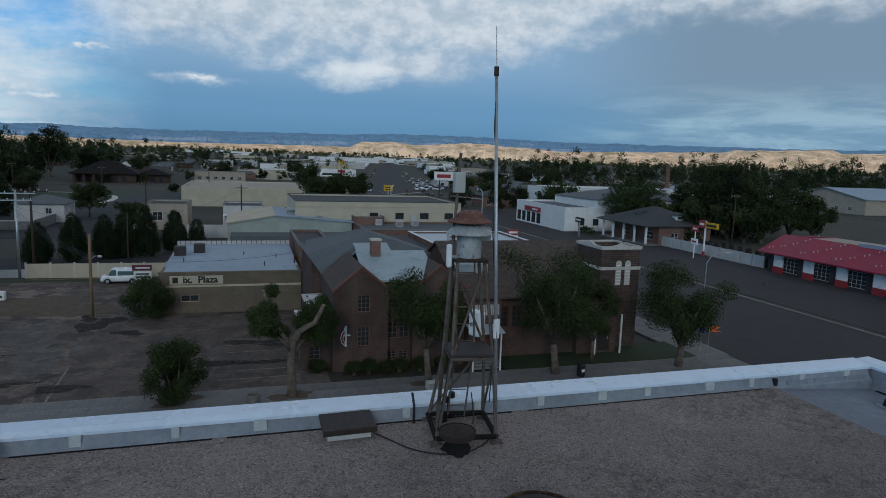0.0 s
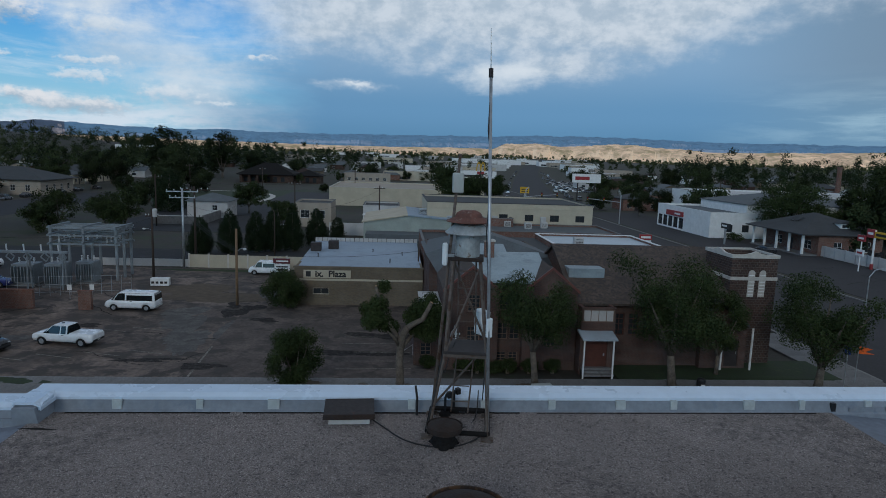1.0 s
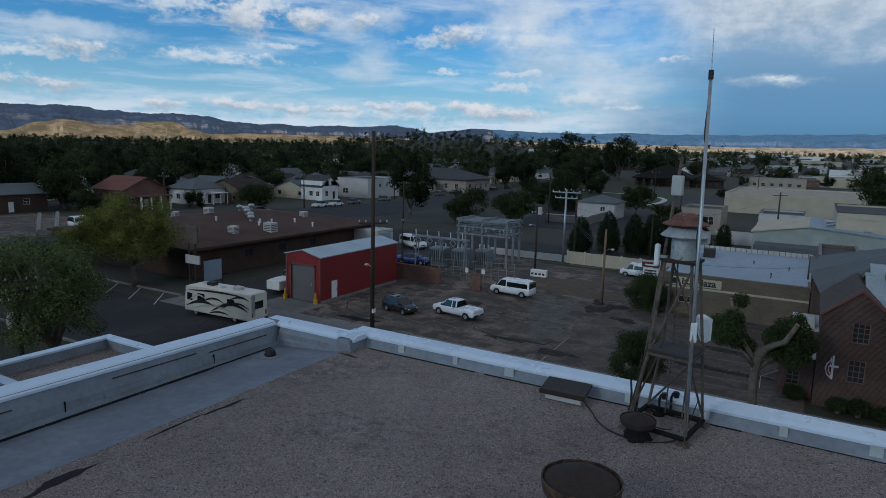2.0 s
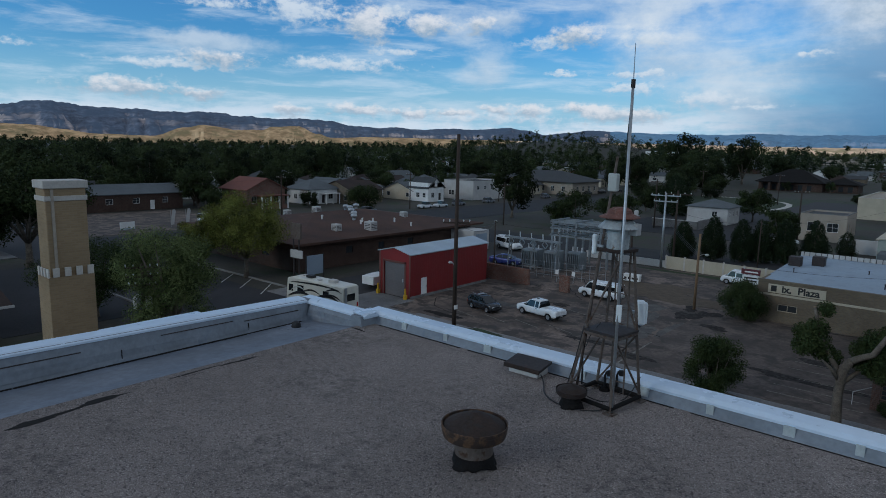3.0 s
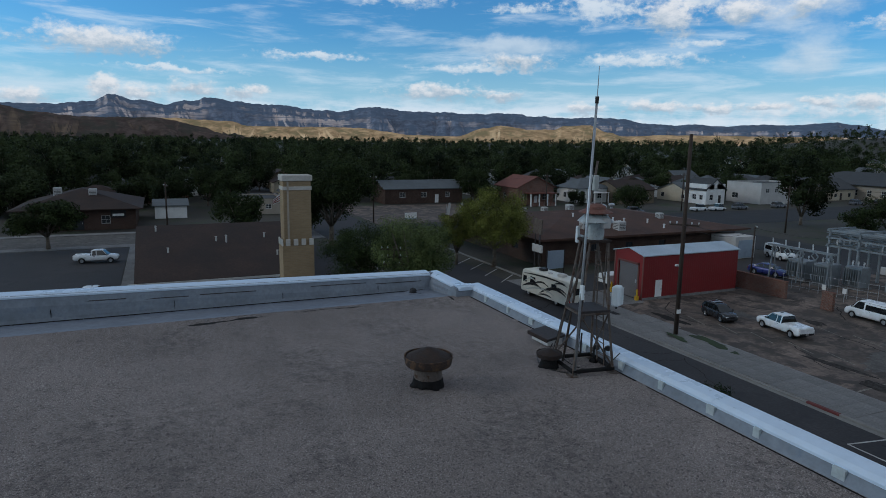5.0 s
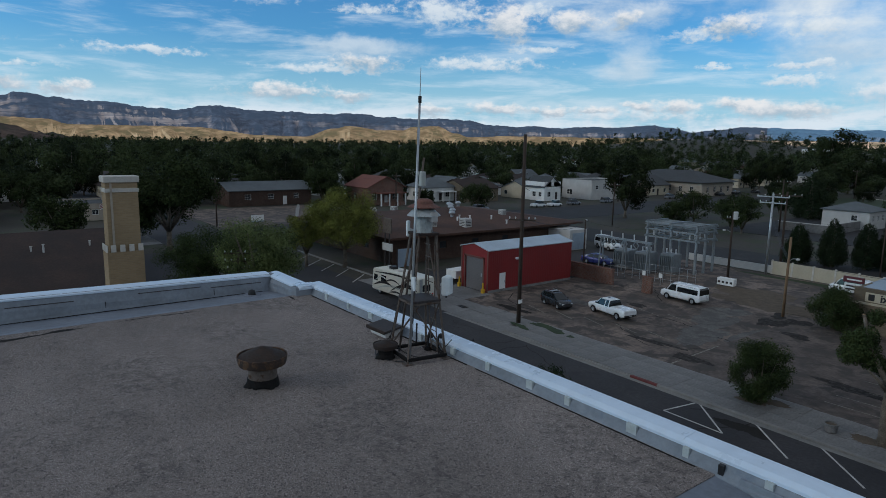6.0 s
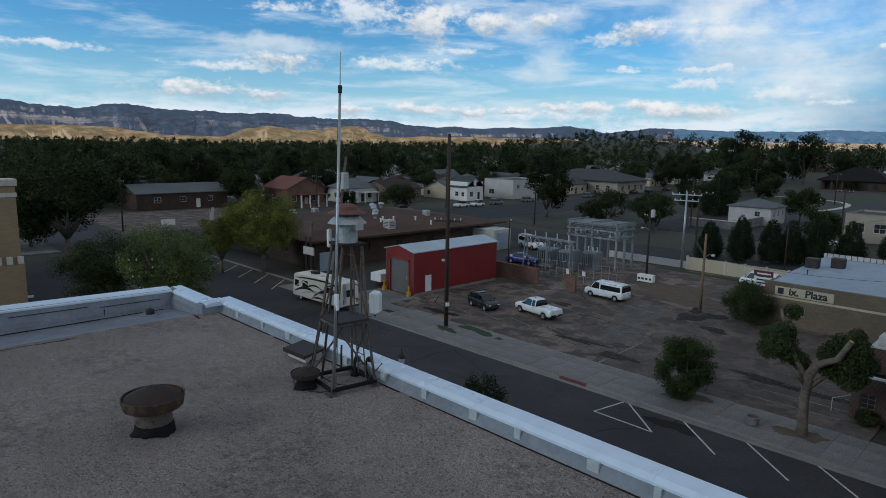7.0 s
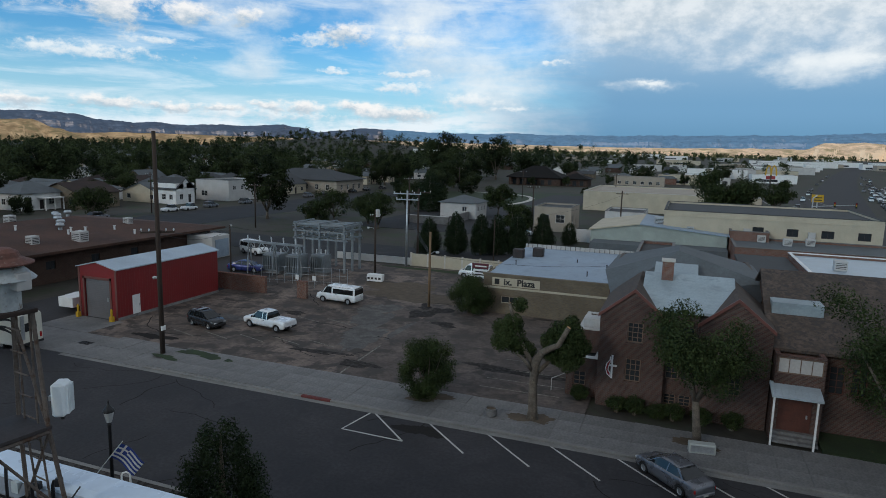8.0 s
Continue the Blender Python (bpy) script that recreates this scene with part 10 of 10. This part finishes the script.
# ---- poles, lamps, wires ----
def pole(name, label, x, y, h, r, mat, arms=(), transformer=None, lamp=None):
    p = thing(name, label, "utility pole", m=pose(x, y, 0))
    bm = bmesh.new()
    tube(bm, [(0, 0, -0.2), (0, 0, h)], [r, r * 0.72], 10)
    part("pole", bm, mat, p, smooth=True)
    for z, half, rot in arms:
        a = box_part("crossarm", (-half, -0.06, z - 0.07, half, 0.06, z + 0.07), mat, p)
        a.rotation_euler.z = radians(rot)
        for s in (-0.95, -0.5, 0.5, 0.95):
            bm = bmesh.new()
            lathe(bm, [(0.03, 0), (0.03, 0.08), (0.07, 0.1), (0.05, 0.2), (0, 0.22)], 8, (s * half, 0, z + 0.07))
            part("insulator", bm, INSULATOR, a)
    if transformer:
        for k, (z, dx, dy) in enumerate(transformer):
            bm = bmesh.new()
            lathe(bm, [(0.0, z - 0.5), (0.26, z - 0.48), (0.28, z + 0.4), (0.22, z + 0.5), (0, z + 0.52)], 14, (dx, dy, 0))
            part("transformer", bm, PALE, p, "grey can transformer")
    if lamp:
        z, ang, ln = lamp
        bm = bmesh.new()
        dx, dy = math.cos(radians(ang)), math.sin(radians(ang))
        tube(bm, [(0, 0, z), (dx * ln * 0.5, dy * ln * 0.5, z + 0.3), (dx * ln, dy * ln, z + 0.3)], 0.03, 6)
        part("lamp_arm", bm, STEEL, p)
        bm = bmesh.new()
        lathe(bm, [(0, 0.12), (0.14, 0.1), (0.2, 0.0), (0.12, -0.1), (0, -0.12)], 10, (dx * ln, dy * ln, z + 0.25))
        part("lamp_head", bm, PALE, p)
    return p


main_pole = pole("utility_pole", "tall dark creosoted utility pole on the sidewalk", -23.1, 31.5, 17.2, 0.2, POLE_WOOD, arms=((9.6, 1.2, 40),), lamp=(5.6, 150, 1.3))
box_part("tag", (0.1, -0.2, 1.9, 0.2, 0.2, 2.25), WHITE, main_pole, "white pole tag")
pole("utility_pole", "short sun-bleached wooden pole in the car park", -10.0, 54.8, 7.95, 0.15, POLE_PALE, lamp=(5.6, 10, 0.8))
pole("utility_pole", "dark pole with a transformer behind the van", -23.3, 68.6, 8.4, 0.16, POLE_WOOD, arms=((7.6, 0.7, 20),), transformer=((8.0, 0.35, 0),), lamp=(5.8, 200, 0.9))
pole("utility_pole", "tall grey pole with crossarms beside the fence", -21.9, 75.6, 10.6, 0.17, STEEL, arms=((10.2, 2.0, 8), (9.4, 1.6, 8)))
pole("utility_pole", "tall brown pole with crossarms beside the fence", -20.7, 76.8, 10.9, 0.17, POLE_WOOD, arms=((10.4, 1.8, 8),))
pole("utility_pole", "slim dark pole behind the shed", -37.6, 57.5, 6.6, 0.11, POLE_WOOD, lamp=(6.2, 120, 0.7))
pole("utility_pole", "slim pole behind the blue roof", 8.8, 60.5, 6.4, 0.1, POLE_WOOD)
pole("utility_pole", "slim pole among the conifers", -11.5, 84, 7.0, 0.1, POLE_WOOD)
pole("utility_pole", "transformer pole among the willow leaves", -37.5, 10.6, 6.6, 0.17, POLE_WOOD, arms=((6.3, 1.2, 60), (5.6, 1.2, 60), (4.9, 1.0, 60)), transformer=((3.6, 0.5, 0.2), (3.6, -0.5, -0.2), (3.6, 0.1, -0.55)))
for x, y, h in ((-14, 120, 10), (-42, 122, 10.5), (3, 122, 9.5), (-66, 100, 9), (-103, 70, 9.5), (-103, 110, 9.5), (-103, 150, 10), (-104, 30, 9.5), (-103, -8, 8.5), (98, 95, 11), (128, 150, 11), (112, 190, 11), (-40, 218, 10), (-8, 222, 10), (-70, 235, 10)):
    pole("utility_pole", "weathered wooden utility pole along a street", x, y, h, 0.16, POLE_WOOD, arms=((h - 0.6, 1.2, 15),))


def wire(pts, sag, r=0.012, label="thin dark overhead wire"):
    bm = bmesh.new()
    for a, b in zip(pts, pts[1:]):
        a, b = Vector(a), Vector(b)
        tube(bm, [a.lerp(b, t) - Vector((0, 0, sag * 4 * t * (1 - t))) for t in (k / 14 for k in range(15))], r, 4)
    return tagged(part("overhead_wire", bm, CABLE), label, "wire")


wire([(-23.4, 31.9, 9.7), (-37.6, 57.5, 6.4)], 0.6, 0.03)
wire([(-22.3, 30.7, 9.7), (-37.5, 57.5, 6.2)], 0.9, 0.02)
wire([(-37.6, 57.5, 6.4), (-23.3, 68.6, 7.4)], 1.2, 0.02)
for dz in (0.0, 0.35, 0.7):
    wire([(-21.9, 75.6, 7.6 + dz), (-10.0, 54.8, 5.6 + dz * 0.5)], 0.5, 0.018)
wire([(-10.0, 54.8, 5.6), (8.8, 60.5, 5.2)], 0.6, 0.018)
wire([(-21.9, 75.6, 8.6), (-9.6, 84, 6.8), (3, 122, 8.6)], 0.9, 0.015)
wire([(-23.3, 68.6, 7.9), (-21.9, 75.6, 9.4)], 0.4, 0.015)
wire([(-103, 30, 9), (-103, 70, 9), (-103, 110, 9), (-103, 150, 9.5)], 0.8, 0.015)
wire([(-14, 120, 9.5), (-42, 122, 10), (-66, 100, 8.5)], 0.8, 0.015)
wire([(98, 95, 10.5), (128, 150, 10.5)], 1.0, 0.02)
wire([(98, 95, 10.5), (96, 30, 9.0)], 1.0, 0.02)
wire([(8.9, 60.5, 6.0), (9.5, 46, 6.4)], 0.7, 0.02, "drooping service cable to the church")


def street_lamp():
    l = thing("street_lamp", "black lantern street lamp on a fluted post", "street lamp", m=pose(-6.2, 11.7, 0))
    bm = bmesh.new()
    lathe(bm, [(0.22, 0), (0.22, 0.3), (0.14, 0.7), (0.075, 0.9), (0.065, 5.3), (0.1, 5.35), (0.06, 5.45)], 14)
    part("post", bm, BLACK, l)
    bm = bmesh.new()
    lathe(bm, [(0.10, 5.45), (0.19, 5.85), (0.19, 5.88), (0.09, 5.5)], 8)
    part("lantern", bm, LAMP_CLEAR, l, "clear lantern glass")
    bm = bmesh.new()
    lathe(bm, [(0.23, 5.88), (0.2, 5.98), (0.08, 6.12), (0.03, 6.22), (0.05, 6.28), (0.0, 6.38)], 12)
    part("cap", bm, BLACK, l)


street_lamp()


def flags():
    f = thing("flag", "blue and white striped flag with a white cross", "flag", m=pose(-4.95, 10.6, 4.75, 0, 38, 20))
    w, h = 1.1, 0.7
    def cloth(x0, x1, z0, z1, mat, d):
        bm = bmesh.new()
        n = 8
        for s in (0, 0.006):
            pass
        rows = []
        for i in range(n + 1):
            x = x0 + (x1 - x0) * i / n
            y = 0.10 * math.sin(x * 4.5) + d
            rows.append([bm.verts.new((x, y + e, z)) for e in (0, 0.006) for z in (z0, z1)])
        for a, b in zip(rows, rows[1:]):
            for q in ((0, 1), (1, 3), (3, 2), (2, 0)):
                bm.faces.new((a[q[0]], a[q[1]], b[q[1]], b[q[0]]))
        part("stripe", bm, mat, f)
    sh = h / 9
    for k in range(9):
        blue = k % 2 == 0
        cloth(0.0 if k < 4 else 5 * sh, w, k * sh, (k + 1) * sh, BLUE if blue else WHITE, 0)
    for x0, x1, z0, z1, m in ((0, 2 * sh, 4 * sh, 6 * sh, BLUE), (3 * sh, 5 * sh, 4 * sh, 6 * sh, BLUE), (0, 2 * sh, 7 * sh, 9 * sh, BLUE), (3 * sh, 5 * sh, 7 * sh, 9 * sh, BLUE), (2 * sh, 3 * sh, 4 * sh, 9 * sh, WHITE), (0, 2 * sh, 6 * sh, 7 * sh, WHITE), (3 * sh, 5 * sh, 6 * sh, 7 * sh, WHITE)):
        cloth(x0, x1, z0, z1, m, 0.0 if m is BLUE else 0.002)
    bm = bmesh.new()
    tube(bm, [(-0.02, 0, h + 0.1), (-0.02, 0, -4.0)], 0.018, 6)
    part("staff", bm, WHITE, f)
    s = thing("parking_sign", "small white street sign on a post", "sign", m=pose(-3.6, 11.0, 0))
    box_part("plate", (-0.16, -0.01, 2.6, 0.16, 0.01, 3.2), WHITE, s)
    box_part("letter_bar", (-0.1, -0.016, 2.75, 0.1, -0.01, 3.05), BLACK, s)
    bm = bmesh.new()
    tube(bm, [(0, 0.03, 0), (0, 0.03, 3.2)], 0.03, 6)
    part("post", bm, STEEL, s)
    f = thing("flagpole", "pale flagpole with a drooping striped flag", "flagpole", m=pose(-80, 8.4, 0))
    bm = bmesh.new()
    tube(bm, [(0, 0, 0), (0, 0, 8.6)], [0.07, 0.04], 8)
    part("pole", bm, PALE, f)
    for k in range(7):
        bm = bmesh.new()
        v = [(0.0, 8.2 - 0.14 * k), (-1.0, 7.9 - 0.16 * k), (-1.9, 7.2 - 0.10 * k)]
        prism(bm, [(a, b) for a, b in v] + [(a, b - 0.13) for a, b in v[::-1]], -0.01, 0.01, "x")
        part("stripe", bm, SIGN_RED if k % 2 else WHITE, f)


flags()


# ---- street furniture ----
def planter(x, y):
    p = thing("planter", "round concrete planter on the sidewalk", "planter", m=pose(x, y, 0.14) @ Matrix.Scale(0.82, 4))
    bm = bmesh.new()
    lathe(bm, [(0.36, 0), (0.42, 0.06), (0.45, 0.5), (0.48, 0.52), (0.48, 0.62), (0.40, 0.62), (0.39, 0.5), (0, 0.5)], 22)
    part("bowl", bm, OLD_CONCRETE, p)
    bm = bmesh.new()
    lathe(bm, [(0.385, 0.52), (0.2, 0.55), (0, 0.56)], 18)
    part("soil", bm, DIRT, p)


planter(4.05, 30.4)
b = thing("litter_bin", "dark litter bin with pale lettering bars", "bin", m=pose(27.6, 30.6, 0.14))
bm = bmesh.new()
lathe(bm, [(0.26, 0), (0.30, 0.1), (0.30, 0.85), (0.24, 0.95), (0.0, 1.0)], 16)
part("drum", bm, BLACK, b)
box_part("label_bar", (-0.12, -0.315, 0.4, 0.12, -0.29, 0.6), WHITE, b)
b = thing("seat_box", "low grey electrical box by the tree", "utility box", m=pose(16.2, 30.4, 0.14, rz=8))
box_part("cabinet", (-0.7, -0.25, 0, 0.7, 0.25, 0.55), GREY_PLASTIC, b, bevel=0.03)
box_part("panel", (-0.6, -0.26, 0.1, 0.6, -0.245, 0.45), STEEL, b)
b = thing("utility_box", "pale utility cabinet across the main street", "utility box", m=pose(65.5, 34.0, 0))
box_part("cabinet", (-0.4, -0.4, 0, 0.4, 0.4, 1.2), PALE, b, bevel=0.04)
box_part("panel", (-0.42, -0.25, 0.4, -0.4, 0.25, 0.9), BLUE, b)
w = thing("pole_box", "white slatted box at the pole foot", "box", m=pose(-20.8, 63.8, 0, rz=4))
box_part("box", (-1.0, -0.4, 0.1, 1.0, 0.4, 0.95), WHITE, w)
for k in range(4):
    box_part("slat", (-0.9 + 0.48 * k, -0.42, 0.35, -0.6 + 0.48 * k, -0.39, 0.6), DARK_METAL, w)
w = thing("skip", "white trailer beside the shed", "trailer", m=pose(-40.4, 38.4, 0, rz=2))
box_part("bed", (-0.9, -1.4, 0.55, 0.9, 1.4, 1.5), WHITE, w, bevel=0.03)
for s in (-0.8, 0.8):
    bm = bmesh.new()
    tube(bm, [(s - 0.1, 0, 0.3), (s + 0.1, 0, 0.3)], 0.3, 14)
    part("wheel", bm, TYRE, w)
f = thing("pennant_flag", "orange vinyl pennant on a short stick", "flag", m=pose(40.6, 32.6, 0))
bm = bmesh.new()
tube(bm, [(0, 0, 0), (0, 0, 3.0)], 0.03, 6)
part("stick", bm, STEEL, f)
bm = bmesh.new()
prism(bm, [(0.0, 2.95), (1.1, 2.7), (0.5, 2.5), (1.3, 2.3), (0.0, 2.35)], -0.01, 0.01, "y")
part("cloth", bm, ORANGE, f)
s = thing("street_sign", "grey sign post with a blue plate at the corner", "sign", m=pose(38.9, 31.5, 0.1))
bm = bmesh.new()
tube(bm, [(0, 0, 0), (0, 0, 3.2)], 0.04, 6)
part("post", bm, STEEL, s)
box_part("plate", (-0.02, -0.3, 2.6, 0.02, 0.3, 3.1), BLUE, s)
r = thing("iron_rail", "thin pale handrail by the annexe steps", "handrail", m=pose(6.6, 36.5, 0))
bm = bmesh.new()
tube(bm, [(0, 0, 0), (0, 0, 0.9), (1.0, 2.2, 0.9), (1.0, 2.2, 0)], 0.025, 6)
part("rail", bm, PALE, r)
g = thing("storm_grate", "dark iron storm grate in the sidewalk", "grate", m=pose(-30.6, 30.9, 0.005))
box_part("frame", (-0.6, -0.35, 0, 0.6, 0.35, 0.02), DARK_METAL, g)
for k in range(6):
    box_part("bar", (-0.55, -0.3 + 0.11 * k, 0.02, 0.55, -0.25 + 0.11 * k, 0.04), BLACK, g)
far_car_sign = thing("notice_board", "white notice board on the open parking ground", "sign", m=pose(-104, 38, 0))
box_part("board", (-0.06, -1.3, 0.6, 0.06, 1.3, 1.7), WHITE, far_car_sign)
box_part("band", (-0.07, -1.3, 0.35, 0.07, 1.3, 0.6), METAL_GREEN, far_car_sign)
for y in (46.5, 49.5):
    f = thing("feather_flag", "tall pale feather banner", "flag", m=pose(-105, y, 0))
    bm = bmesh.new()
    prism(bm, [(0, 0.4), (0.6, 0.5), (1.0, 3.0), (0.8, 3.4), (0.4, 3.3), (0.1, 2.0)], -0.02, 0.02, "x")
    part("cloth", bm, PALE, f)
    box_part("stick", (-0.02, -0.04, 0, 0.02, 0.0, 3.2), STEEL, f)
van("white_van", "white bus parked on the open ground", pose(-106, 56, 0.02, rz=90), PAINT_WHITE, 6.4)

# ---- sidewalk slabs ----
rack = thing("bike_rack", "white steel hoop bike rack on the near sidewalk", "bike rack", m=pose(-9.4, 15.2, 0.14, rz=25))
bm = bmesh.new()
tube(bm, [(-0.2, 0, 0), (-0.2, 0, 0.62), (-0.15, 0, 0.75), (0, 0, 0.8), (0.15, 0, 0.75), (0.2, 0, 0.62), (0.2, 0, 0)], 0.045, 8)
part("hoop", bm, WHITE, rack)
paving("sidewalk", -21.9, 39.4, 28.6, 33.0, 1.5, "grey concrete slab sidewalk with cracked joints")
paving("sidewalk_corner", 39.4, 42.9, 28.4, 46.0, 1.75, "grey concrete corner sidewalk")
paving("sidewalk_west", -34.0, -21.9, 28.4, 33.4, 2.4, "broad pale concrete driveway slabs", 0.02)
paving("sidewalk_near", -30, 30, 11.6, 15.95, 2.1, "dark worn concrete sidewalk before the tall building", 0.14, DAMP)
